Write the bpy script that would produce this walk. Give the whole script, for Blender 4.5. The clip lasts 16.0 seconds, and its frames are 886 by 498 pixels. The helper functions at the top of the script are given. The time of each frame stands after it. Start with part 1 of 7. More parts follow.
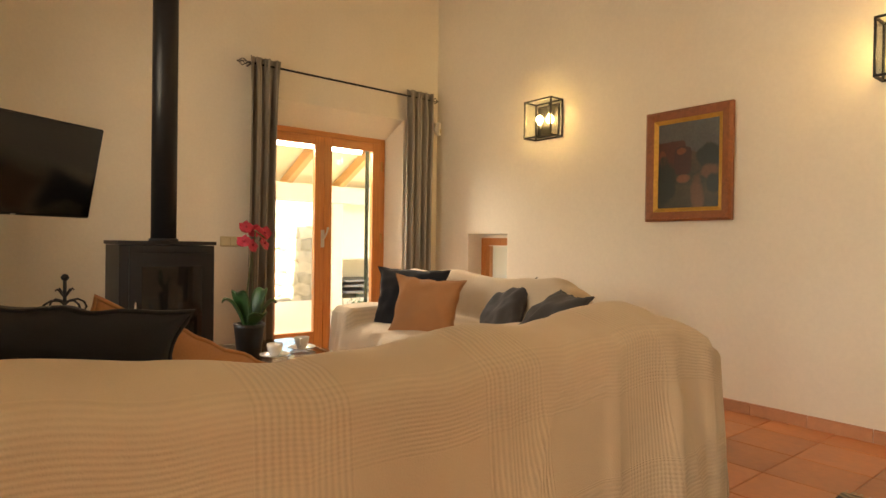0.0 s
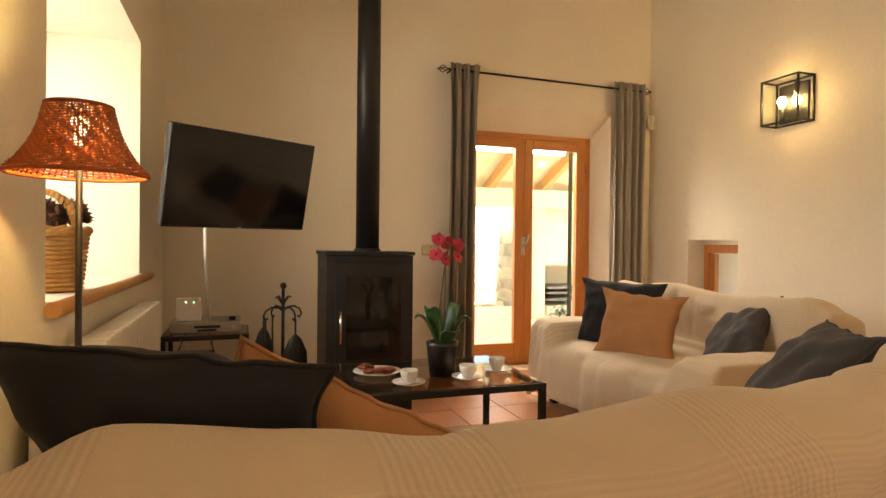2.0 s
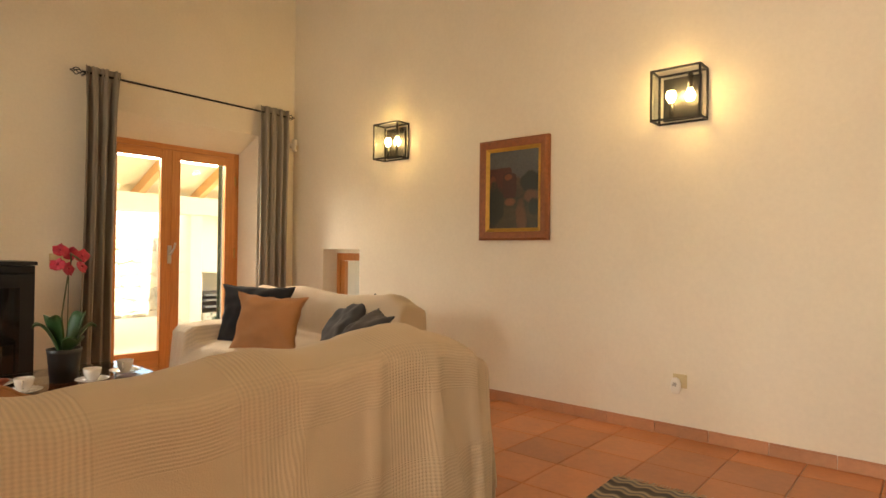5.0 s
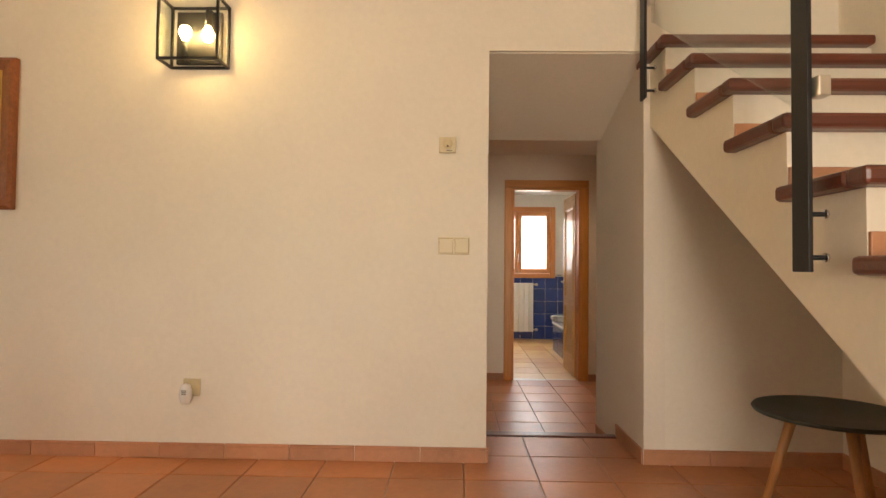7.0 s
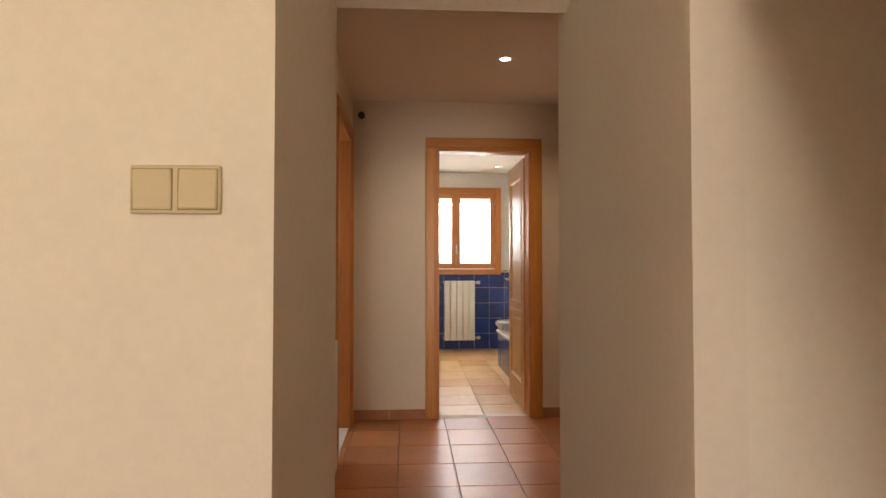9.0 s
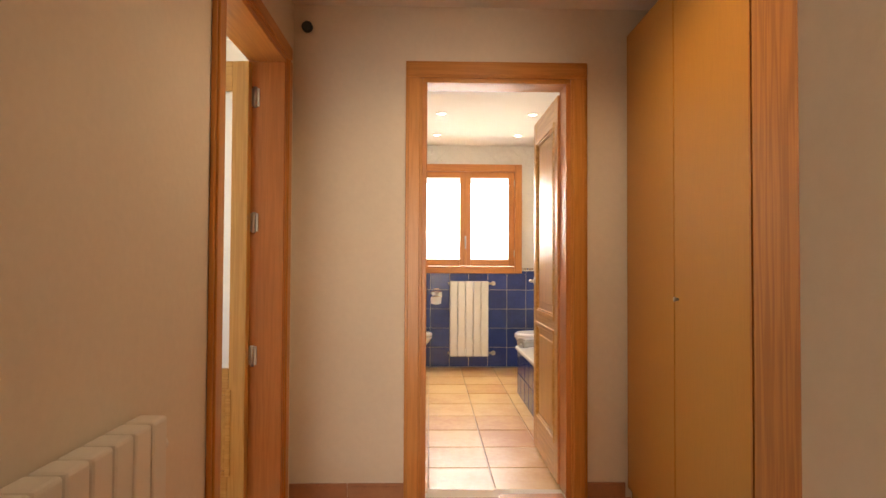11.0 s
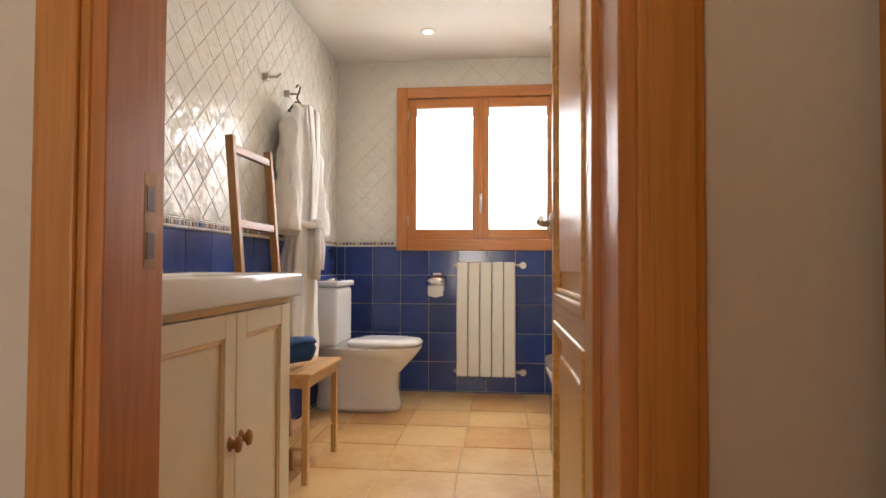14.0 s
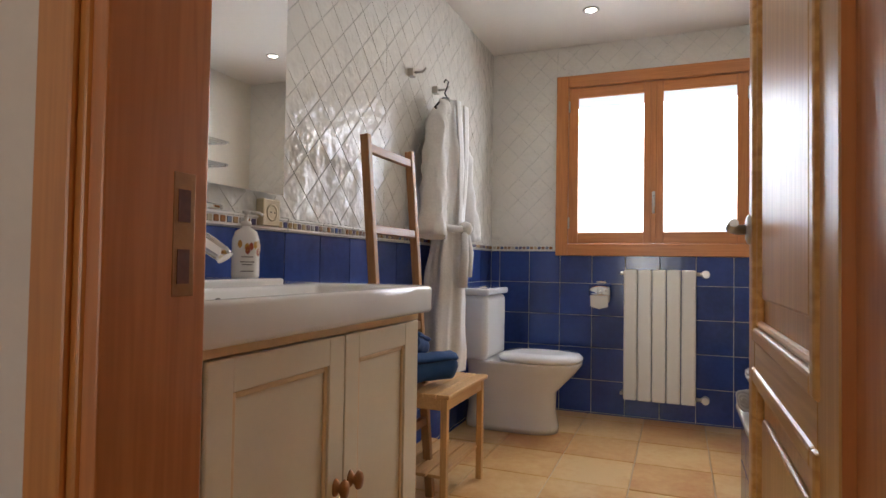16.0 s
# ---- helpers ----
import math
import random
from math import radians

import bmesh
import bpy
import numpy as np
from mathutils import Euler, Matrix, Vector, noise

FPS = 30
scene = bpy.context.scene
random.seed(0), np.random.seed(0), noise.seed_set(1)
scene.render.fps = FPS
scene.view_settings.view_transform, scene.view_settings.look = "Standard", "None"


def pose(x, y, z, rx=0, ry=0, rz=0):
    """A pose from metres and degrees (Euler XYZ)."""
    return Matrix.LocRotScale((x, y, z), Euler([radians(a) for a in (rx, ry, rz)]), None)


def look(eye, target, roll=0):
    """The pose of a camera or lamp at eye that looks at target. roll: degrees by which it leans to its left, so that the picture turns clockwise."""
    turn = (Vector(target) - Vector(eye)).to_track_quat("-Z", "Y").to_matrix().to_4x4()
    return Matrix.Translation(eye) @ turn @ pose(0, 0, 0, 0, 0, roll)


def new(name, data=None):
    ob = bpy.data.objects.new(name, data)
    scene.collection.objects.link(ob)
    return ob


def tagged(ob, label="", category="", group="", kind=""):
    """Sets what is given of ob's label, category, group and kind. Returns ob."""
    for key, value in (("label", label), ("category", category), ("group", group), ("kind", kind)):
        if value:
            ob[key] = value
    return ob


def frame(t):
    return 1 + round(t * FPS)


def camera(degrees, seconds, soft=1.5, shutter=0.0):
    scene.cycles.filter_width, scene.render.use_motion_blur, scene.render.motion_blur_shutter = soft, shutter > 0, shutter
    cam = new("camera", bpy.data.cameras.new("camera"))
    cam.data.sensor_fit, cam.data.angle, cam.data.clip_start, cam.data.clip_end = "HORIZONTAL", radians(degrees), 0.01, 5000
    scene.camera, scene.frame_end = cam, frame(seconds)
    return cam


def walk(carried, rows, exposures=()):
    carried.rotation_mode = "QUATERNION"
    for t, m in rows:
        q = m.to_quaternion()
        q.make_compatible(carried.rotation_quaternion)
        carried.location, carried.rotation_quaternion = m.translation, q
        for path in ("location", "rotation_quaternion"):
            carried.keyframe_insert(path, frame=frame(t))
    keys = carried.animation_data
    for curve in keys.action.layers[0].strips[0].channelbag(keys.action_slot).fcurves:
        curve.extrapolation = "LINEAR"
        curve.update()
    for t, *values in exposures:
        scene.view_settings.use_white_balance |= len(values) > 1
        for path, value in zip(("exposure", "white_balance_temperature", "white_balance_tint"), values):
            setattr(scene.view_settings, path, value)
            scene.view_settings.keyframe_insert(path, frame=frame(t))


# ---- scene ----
cam = camera(73.9, 16.0)
PATH = [
    (0, (-0.452, -1.22, 1.244), (-2.015, 0.028, 1.228), 0.8),
    (0.5, (-0.555, -1.158, 1.228), (-2.29, -0.164, 1.213), 0.7),
    (1, (-0.627, -1.118, 1.252), (-2.457, -0.309, 1.229), 0.7),
    (1.5, (-0.69, -1.069, 1.265), (-2.553, -0.342, 1.245), 0.7),
    (2, (-0.708, -1.049, 1.289), (-2.6, -0.401, 1.273), 0.6),
    (2.5, (-0.697, -1.041, 1.312), (-2.603, -0.435, 1.3), 0.5),
    (3, (-0.668, -1.052, 1.335), (-2.579, -0.463, 1.326), 0.6),
    (3.5, (-0.579, -1.066, 1.348), (-2.489, -0.474, 1.344), 0.5),
    (4, (-0.408, -1.101, 1.353), (-2.251, -0.325, 1.353), 0.7),
    (4.5, (-0.213, -1.14, 1.349), (-1.82, 0.052, 1.352), 0.7),
    (5, (-0.102, -1.152, 1.314), (-1.394, 0.375, 1.331), 0.7),
    (5.2, (-0.074, -1.139, 1.274), (-1.238, 0.486, 1.306), 0.9),
    (7.3, (-0.008, -0.122, 1.161), (0.031, 1.877, 1.22), 0.2),
    (7.5, (0.037, 0.061, 1.166), (0.106, 2.059, 1.221), 0.0),
    (7.7, (0.08, 0.262, 1.17), (0.176, 2.259, 1.222), 0.2),
    (8, (0.147, 0.516, 1.153), (0.266, 2.512, 1.202), -0.1),
    (8.1, (0.174, 0.605, 1.153), (0.297, 2.6, 1.203), 0.1),
    (8.5, (0.284, 0.959, 1.146), (0.393, 2.955, 1.199), 0.3),
    (9, (0.354, 1.43, 1.138), (0.469, 3.426, 1.191), -0.0),
    (11.3, (0.629, 3.181, 1.107), (0.674, 5.18, 1.154), 0.3),
    (11.5, (0.656, 3.309, 1.098), (0.725, 5.307, 1.147), 0.2),
    (12, (0.732, 3.639, 1.045), (0.85, 5.635, 1.094), 0.1),
    (12.5, (0.838, 3.998, 0.983), (0.983, 5.992, 1.032), 0.1),
    (13, (0.949, 4.395, 0.922), (1.066, 6.391, 0.973), 0.1),
    (13.3, (1.001, 4.605, 0.904), (1.036, 6.604, 0.954), -0.0),
    (13.5, (1.034, 4.759, 0.893), (0.999, 6.758, 0.952), -0.1),
    (14, (1.104, 5.062, 0.904), (0.911, 7.052, 0.96), 0.2),
    (14.5, (1.13, 5.305, 0.92), (0.726, 7.263, 0.978), 0.1),
    (15, (1.121, 5.433, 0.935), (0.535, 7.345, 0.99), 0.5),
    (15.4, (1.115, 5.453, 0.936), (0.426, 7.33, 0.987), 0.6),
    (15.5, (1.108, 5.45, 0.935), (0.405, 7.322, 0.987), 0.6),
    (16, (1.117, 5.377, 0.939), (0.372, 7.232, 0.992), 0.9),
]
walk(cam, [(t, look(eye, target, roll)) for t, eye, target, roll in PATH],
     [(0, 2.25, 7700, 12), (4, 2.3, 8100, 15), (5, 2.25, 7600, 12), (7.5, 2.25, 7100, 12), (9, 2.38, 7050, 13), (11.5, 3.0, 8100, 17), (12, 2.9, 7500, 16), (12.5, 2.85, 7700, 19), (14, 2.42, 6700, 13), (16, 1.92, 5900, 12)])

# ---- light ----
FL = 0.24          # living room floor; the corridor lies two steps lower, at 0
XW = -5.175        # wall with the terrace door
YP = 2.455         # wall with the picture
YS = -1.56         # wall with the deep window
BX, BY, BC = -0.05, 9.15, 2.352   # bathroom: tiled side wall, window wall, ceiling

world = bpy.data.worlds.new("sky")
scene.world = world
world.use_nodes = True
wn = world.node_tree
sky = wn.nodes.new("ShaderNodeTexSky")
sky.sky_type, sky.sun_disc = "NISHITA", False
sky.sun_elevation, sky.sun_rotation = radians(52), radians(86)
bg = wn.nodes["Background"]
bg.inputs[1].default_value = 0.15
wn.links.new(sky.outputs[0], bg.inputs[0])

sun_data = bpy.data.lights.new("sun", "SUN")
sun_data.energy, sun_data.angle, sun_data.color = 5.0, radians(0.5), (1, 0.95, 0.87)
sun = new("sun", sun_data)
sun.matrix_world = look((4, 0.3, 5.3), (0, 0, 0))


def area(name, eye, target, w, h, watts, color):
    d = bpy.data.lights.new(name, "AREA")
    d.shape, d.size, d.size_y, d.energy, d.color = "RECTANGLE", w, h, watts, color
    ob = new(name, d)
    ob.matrix_world = look(eye, target)
    ob.visible_camera = True
    return ob


def bulb_light(name, at, watts, color, radius=0.025):
    d = bpy.data.lights.new(name, "POINT")
    d.energy, d.color, d.shadow_soft_size = watts, color, radius
    ob = new(name, d)
    ob.location = at
    return ob


def spot_light(name, at, watts, color, angle=110):
    d = bpy.data.lights.new(name, "SPOT")
    d.energy, d.color, d.shadow_soft_size, d.spot_size, d.spot_blend = watts, color, 0.03, radians(angle), 0.6
    ob = new(name, d)
    ob.location = at
    return ob


DAY = (1.0, 0.93, 0.83)
WARM = (1.0, 0.75, 0.30)
area("terrace_door_daylight", (-6.3, 1.35, 2.5), (-3.2, 1.35, 1.05), 1.9, 0.5, 32, DAY)
area("deep_window_daylight", (-3.3, -2.45, 1.8), (-3.3, 2, 1.5), 1.2, 1.1, 7.5, DAY)
# added lamp in an unseen south opening; brightens sofa back, picture wall and stairs
area("south_door_daylight", (-0.09, -4.75, 1.25), (0.5, 2, 1.0), 1.34, 1.9, 27, DAY)
area("bathroom_window_daylight", (0.97, 9.46, 1.62), (0.97, 7.6, -0.2), 1.0, 0.90, 9, (1, 0.97, 0.93))
# bluish lamp added in an unseen opening so the frosted door pane looks bright
area("side_room_daylight", (-2.34, 5.6, 1.5), (-0.3, 5.4, 1.2), 1.0, 1.1, 4.5, (0.62, 0.82, 1.0))

# ---- materials ----


def rgb(c):
    return (c[0], c[1], c[2], 1)


def mul(c, k):
    return tuple(min(1, v * k) for v in c)


def shader(name):
    m = bpy.data.materials.new(name)
    m.use_nodes = True
    return m, m.node_tree.nodes, m.node_tree.links, m.node_tree.nodes["Principled BSDF"]


def math_node(n, l, op, a, b=None):
    x = n.new("ShaderNodeMath")
    x.operation = op
    for i, v in enumerate((a, b)):
        if v is None:
            continue
        if isinstance(v, (int, float)):
            x.inputs[i].default_value = v
        else:
            l.new(v, x.inputs[i])
    return x.outputs[0]


def place(n, l, stretch=(1, 1, 1)):
    g = n.new("ShaderNodeNewGeometry")
    mp = n.new("ShaderNodeMapping")
    mp.inputs["Scale"].default_value = stretch
    l.new(g.outputs["Position"], mp.inputs["Vector"])
    return mp.outputs[0]


def noise_tex(n, l, vec, scale, detail=4, rough=0.55):
    t = n.new("ShaderNodeTexNoise")
    t.inputs["Scale"].default_value, t.inputs["Detail"].default_value, t.inputs["Roughness"].default_value = scale, detail, rough
    l.new(vec, t.inputs["Vector"])
    return t.outputs["Fac"]


def ramp(n, l, fac, stops):
    r = n.new("ShaderNodeValToRGB")
    e = r.color_ramp.elements
    while len(e) < len(stops):
        e.new(0.5)
    for el, (p, c) in zip(e, stops):
        el.position, el.color = p, rgb(c)
    l.new(fac, r.inputs[0])
    return r.outputs[0]


def bump(n, l, p, height, strength, dist):
    b = n.new("ShaderNodeBump")
    b.inputs["Strength"].default_value, b.inputs["Distance"].default_value = strength, dist
    l.new(height, b.inputs["Height"])
    l.new(b.outputs[0], p.inputs["Normal"])
    return b


def plain(name, col, rough=0.6, metal=0.0, var=0.12, big=1.5, fine=60, relief=0.15, dist=0.002, each=0.0, coat=0.0):
    """Paint, plaster, metal, clay: two scales of variation and a fine relief; each: how far single pieces differ."""
    m, n, l, p = shader(name)
    v = place(n, l)
    a, b = noise_tex(n, l, v, big, 5), noise_tex(n, l, v, fine, 3)
    f = math_node(n, l, "ADD", math_node(n, l, "MULTIPLY", a, 0.7), math_node(n, l, "MULTIPLY", b, 0.3))
    if each:
        oi = n.new("ShaderNodeObjectInfo")
        f = math_node(n, l, "ADD", f, math_node(n, l, "MULTIPLY", math_node(n, l, "SUBTRACT", oi.outputs["Random"], 0.5), each))
    l.new(ramp(n, l, f, [(0.25, mul(col, 1 - var)), (0.75, mul(col, 1 + var))]), p.inputs["Base Color"])
    p.inputs["Metallic"].default_value = metal
    p.inputs["Coat Weight"].default_value = coat
    rr = math_node(n, l, "ADD", rough - 0.06, math_node(n, l, "MULTIPLY", a, 0.12))
    l.new(rr, p.inputs["Roughness"])
    if relief:
        bump(n, l, p, b, relief, dist)
    return m


def wood(name, dark, light, axis="z", rough=0.4, grain=1.0, coat=0.15, rings=0.12):
    m, n, l, p = shader(name)
    s = {"x": (0.7, 16, 16), "y": (16, 0.7, 16), "z": (16, 16, 0.7)}[axis]
    v = place(n, l, tuple(k * grain for k in s))
    oi = n.new("ShaderNodeObjectInfo")
    off = n.new("ShaderNodeVectorMath")
    off.operation = "ADD"
    cmb = n.new("ShaderNodeCombineXYZ")
    for i in range(3):
        l.new(math_node(n, l, "MULTIPLY", oi.outputs["Random"], 9.0 + i), cmb.inputs[i])
    l.new(v, off.inputs[0])
    l.new(cmb.outputs[0], off.inputs[1])
    a = noise_tex(n, l, off.outputs[0], 1.6, 3)
    b = noise_tex(n, l, off.outputs[0], 9, 4)
    ring = math_node(n, l, "SINE", math_node(n, l, "MULTIPLY", a, 34))
    f = math_node(n, l, "ADD", math_node(n, l, "MULTIPLY", ring, rings), math_node(n, l, "ADD", math_node(n, l, "MULTIPLY", b, 0.5), 0.25))
    l.new(ramp(n, l, f, [(0.2, dark), (0.8, light)]), p.inputs["Base Color"])
    p.inputs["Roughness"].default_value = rough
    p.inputs["Coat Weight"].default_value = coat
    p.inputs["Coat Roughness"].default_value = 0.25
    bump(n, l, p, b, 0.12, 0.001)
    return m


def cloth(name, col, weave=900, rough=0.9, var=0.12, strength=0.25):
    m, n, l, p = shader(name)
    v = place(n, l)
    a = noise_tex(n, l, v, 3, 4)
    b = noise_tex(n, l, v, weave * 0.3, 2)
    f = math_node(n, l, "ADD", math_node(n, l, "MULTIPLY", a, 0.6), math_node(n, l, "MULTIPLY", b, 0.4))
    l.new(ramp(n, l, f, [(0.3, mul(col, 1 - var)), (0.7, mul(col, 1 + var))]), p.inputs["Base Color"])
    p.inputs["Roughness"].default_value = rough
    p.inputs["Sheen Weight"].default_value = 0.06
    bump(n, l, p, b, strength, 0.001)
    return m


def ribbed(name, col):
    """Cream cotton throw: bands of raised ribs and bands of plain waffle, woven along the cloth's own length and width."""
    m, n, l, p = shader(name)
    uv = n.new("ShaderNodeUVMap")
    sep = n.new("ShaderNodeSeparateXYZ")
    l.new(uv.outputs[0], sep.inputs[0])
    u, w = sep.outputs[0], sep.outputs[1]

    def band(c, period, share, start=0.0):
        f = math_node(n, l, "FRACT", math_node(n, l, "ADD", math_node(n, l, "DIVIDE", c, period), start))
        return math_node(n, l, "LESS_THAN", f, share)

    ru = math_node(n, l, "MULTIPLY", math_node(n, l, "SINE", math_node(n, l, "MULTIPLY", u, 2 * math.pi / 0.012)), band(u, 0.46, 0.36, 0.72))
    rw = math_node(n, l, "MULTIPLY", math_node(n, l, "SINE", math_node(n, l, "MULTIPLY", w, 2 * math.pi / 0.011)), band(w, 0.42, 0.45, 0.42))
    v = place(n, l)
    fine = noise_tex(n, l, v, 260, 2)
    big = noise_tex(n, l, v, 2.5, 4)
    h = math_node(n, l, "ADD", math_node(n, l, "MULTIPLY", ru, 0.5), math_node(n, l, "ADD", math_node(n, l, "MULTIPLY", rw, 0.3), math_node(n, l, "MULTIPLY", fine, 0.6)))
    f = math_node(n, l, "ADD", math_node(n, l, "MULTIPLY", h, 0.24), math_node(n, l, "MULTIPLY", big, 0.7))
    l.new(ramp(n, l, f, [(0.15, mul(col, 0.80)), (0.8, mul(col, 1.10))]), p.inputs["Base Color"])
    p.inputs["Roughness"].default_value = 0.92
    p.inputs["Sheen Weight"].default_value = 0.2
    bump(n, l, p, h, 0.45, 0.003)
    return m


def glassy(name, col=(1, 1, 1), rough=0.0, solid=0.0):
    """Clear or frosted glass pane; solid: how much of a milky body it has."""
    m, n, l, p = shader(name)
    p.inputs["Base Color"].default_value = rgb(col)
    p.inputs["Roughness"].default_value = rough
    p.inputs["Transmission Weight"].default_value = 1 - solid
    p.inputs["IOR"].default_value = 1.45
    return m


def clear_pane(name, tint=(0.96, 0.98, 0.97), shine=0.07):
    m, n, l, p = shader(name)
    n.remove(p)
    t, g, mix = n.new("ShaderNodeBsdfTransparent"), n.new("ShaderNodeBsdfGlossy"), n.new("ShaderNodeMixShader")
    t.inputs[0].default_value = rgb(tint)
    g.inputs["Roughness"].default_value = 0.02
    fr = n.new("ShaderNodeLayerWeight")
    fr.inputs[0].default_value = 0.5
    l.new(math_node(n, l, "ADD", shine * 0.5, math_node(n, l, "MULTIPLY", math_node(n, l, "POWER", fr.outputs["Facing"], 5.0), 0.8)), mix.inputs[0])
    l.new(t.outputs[0], mix.inputs[1])
    l.new(g.outputs[0], mix.inputs[2])
    l.new(mix.outputs[0], n["Material Output"].inputs[0])
    return m


def glow(name, col, strength):
    m, n, l, p = shader(name)
    p.inputs["Base Color"].default_value = rgb(col)
    p.inputs["Emission Color"].default_value = rgb(col)
    p.inputs["Emission Strength"].default_value = strength
    return m


def glazed(name, col, wavy=0.5, wave=14, var=0.1, rough=0.08, each=0.25):
    m = plain(name, col, rough + 0.05, 0, var, 5, 40, 0, each=each)
    n, l, p = m.node_tree.nodes, m.node_tree.links, m.node_tree.nodes["Principled BSDF"]
    h = noise_tex(n, l, place(n, l), wave, 2)
    bump(n, l, p, h, wavy, 0.01)
    return m


PLASTER = plain("warm_white_plaster", (0.80, 0.74, 0.63), 0.85, var=0.085, big=1.1, fine=45, relief=0.25, dist=0.003)
PLASTER_HALL = plain("corridor_plaster", (0.78, 0.71, 0.61), 0.85, var=0.08, big=1.1, fine=45, relief=0.25, dist=0.003)
CEIL = plain("ceiling_paint", (0.82, 0.78, 0.72), 0.85, var=0.03, big=1, fine=40, relief=0.1)
TERRA = plain("terracotta_tile", (0.50, 0.20, 0.085), 0.33, var=0.24, big=3.2, fine=30, relief=0.2, dist=0.002, each=0.3)
TERRA_BATH = plain("pale_terracotta_tile", (0.65, 0.40, 0.165), 0.30, var=0.18, big=4.5, fine=30, relief=0.2, dist=0.002, each=0.3)
for nd in TERRA_BATH.node_tree.nodes:
    if nd.bl_idname == "ShaderNodeValToRGB":
        e = nd.color_ramp.elements
        e.new(0.5)
        for el, (k, c) in zip(e, ((0.32, (0.58, 0.265, 0.085)), (0.50, (0.66, 0.385, 0.14)), (0.66, (0.73, 0.49, 0.22)))):
            el.position, el.color = k, rgb(c)
GROUT_PALE = plain("pale_floor_grout", (0.66, 0.54, 0.40), 0.9, var=0.12, big=8, fine=120)
TERRA_BASE = plain("terracotta_skirting", (0.50, 0.24, 0.13), 0.5, var=0.2, big=6, fine=40, relief=0.2, each=0.3)
GROUT = plain("grout", (0.42, 0.34, 0.27), 0.9, var=0.15, big=8, fine=120)
GROUT_WHITE = plain("pale_grout", (0.72, 0.72, 0.70), 0.85, var=0.08, big=8, fine=120)
PINE = wood("varnished_pine", (0.48, 0.17, 0.042), (0.64, 0.26, 0.075), "z")
PINE_H = wood("varnished_pine_rail", (0.48, 0.17, 0.042), (0.64, 0.26, 0.075), "x")
PINE_Y = wood("varnished_pine_beam", (0.48, 0.17, 0.042), (0.64, 0.26, 0.075), "y")
HONEY = wood("honey_pine_door", (0.54, 0.27, 0.065), (0.72, 0.42, 0.13), "z", 0.36, 1, 0.25)
HONEY_H = wood("honey_pine_door_rail", (0.54, 0.27, 0.065), (0.72, 0.42, 0.13), "x", 0.36, 1, 0.25)
HONEY_Y = wood("honey_pine_cross_rail", (0.54, 0.27, 0.065), (0.72, 0.42, 0.13), "y", 0.36, 0.7, 0.25, rings=0.2)
GOLDEN = wood("golden_pine_casing", (0.50, 0.195, 0.040), (0.66, 0.295, 0.075), "z", 0.36)
GOLDEN_H = wood("golden_pine_head", (0.50, 0.195, 0.040), (0.66, 0.295, 0.075), "x", 0.36)
GOLDEN_Y = wood("golden_pine_head_side", (0.50, 0.195, 0.040), (0.66, 0.295, 0.075), "y", 0.36)
OAK = wood("wardrobe_oak_veneer", (0.36, 0.148, 0.023), (0.47, 0.202, 0.033), "z", 0.42, 2.2, rings=0.03)
OAK_RED = wood("wardrobe_cherry_veneer", (0.31, 0.10, 0.020), (0.46, 0.18, 0.040), "z", 0.42, 0.7, rings=0.22)
BAMBOO = wood("bamboo", (0.55, 0.30, 0.10), (0.70, 0.42, 0.17), "z", 0.45, 1.5)
BAMBOO_Y = wood("bamboo_slat", (0.55, 0.30, 0.10), (0.70, 0.42, 0.17), "y", 0.45, 1.5)
TEAK = wood("brown_ladder_wood", (0.32, 0.15, 0.05), (0.48, 0.25, 0.09), "z", 0.5)
MAHOGANY = wood("dark_red_tread_wood", (0.09, 0.02, 0.012), (0.16, 0.04, 0.02), "x", 0.35, 1, 0.3)
BLACK = plain("black_iron", (0.012, 0.012, 0.013), 0.45, 0.3, 0.2, 6, 80, 0.1)
STOVE = plain("anthracite_stove_steel", (0.018, 0.018, 0.02), 0.42, 0.4, 0.15, 4, 120, 0.1)
STOVE_GLASS = plain("dark_stove_glass", (0.012, 0.010, 0.009), 0.06, 0, 0.4, 5, 20, 0)
SCREEN = plain("black_screen", (0.006, 0.006, 0.007), 0.10, 0, 0.1, 3, 20, 0)
CHROME = plain("chrome", (0.75, 0.75, 0.76), 0.08, 1.0, 0.03, 3, 60, 0)
NICKEL = plain("brushed_nickel", (0.58, 0.55, 0.50), 0.3, 1.0, 0.08, 6, 200, 0.05)
BRASS = plain("old_brass", (0.55, 0.36, 0.13), 0.35, 1.0, 0.15, 6, 100, 0.05)
WHITE = plain("white_plastic", (0.80, 0.78, 0.74), 0.4, 0, 0.03, 5, 80, 0)
IVORY = plain("ivory_plastic", (0.62, 0.52, 0.32), 0.35, 0, 0.04, 5, 80, 0)
ENAMEL = plain("white_radiator_enamel", (0.80, 0.78, 0.72), 0.3, 0, 0.04, 4, 60, 0.03)
CERAMIC = plain("white_ceramic", (0.84, 0.83, 0.81), 0.07, 0, 0.02, 3, 50, 0, coat=0.3)
CREAM = plain("cream_painted_wood", (0.78, 0.69, 0.51), 0.4, 0, 0.05, 3, 70, 0.06)
MIRROR = plain("mirror_silver", (0.93, 0.94, 0.94), 0.01, 1.0, 0, 1, 10, 0)
BLUE = glazed("blue_glazed_tile", (0.034, 0.068, 0.27), 0.12, 9, 0.3, 0.10, 0.3)
WHITE_TILE = glazed("white_glazed_tile", (0.80, 0.78, 0.73), 1.0, 17, 0.03, 0.0, 0.15)
THROW = ribbed("cream_ribbed_throw", (0.68, 0.555, 0.40))
NAVY = cloth("black_navy_linen", (0.008, 0.0085, 0.012))
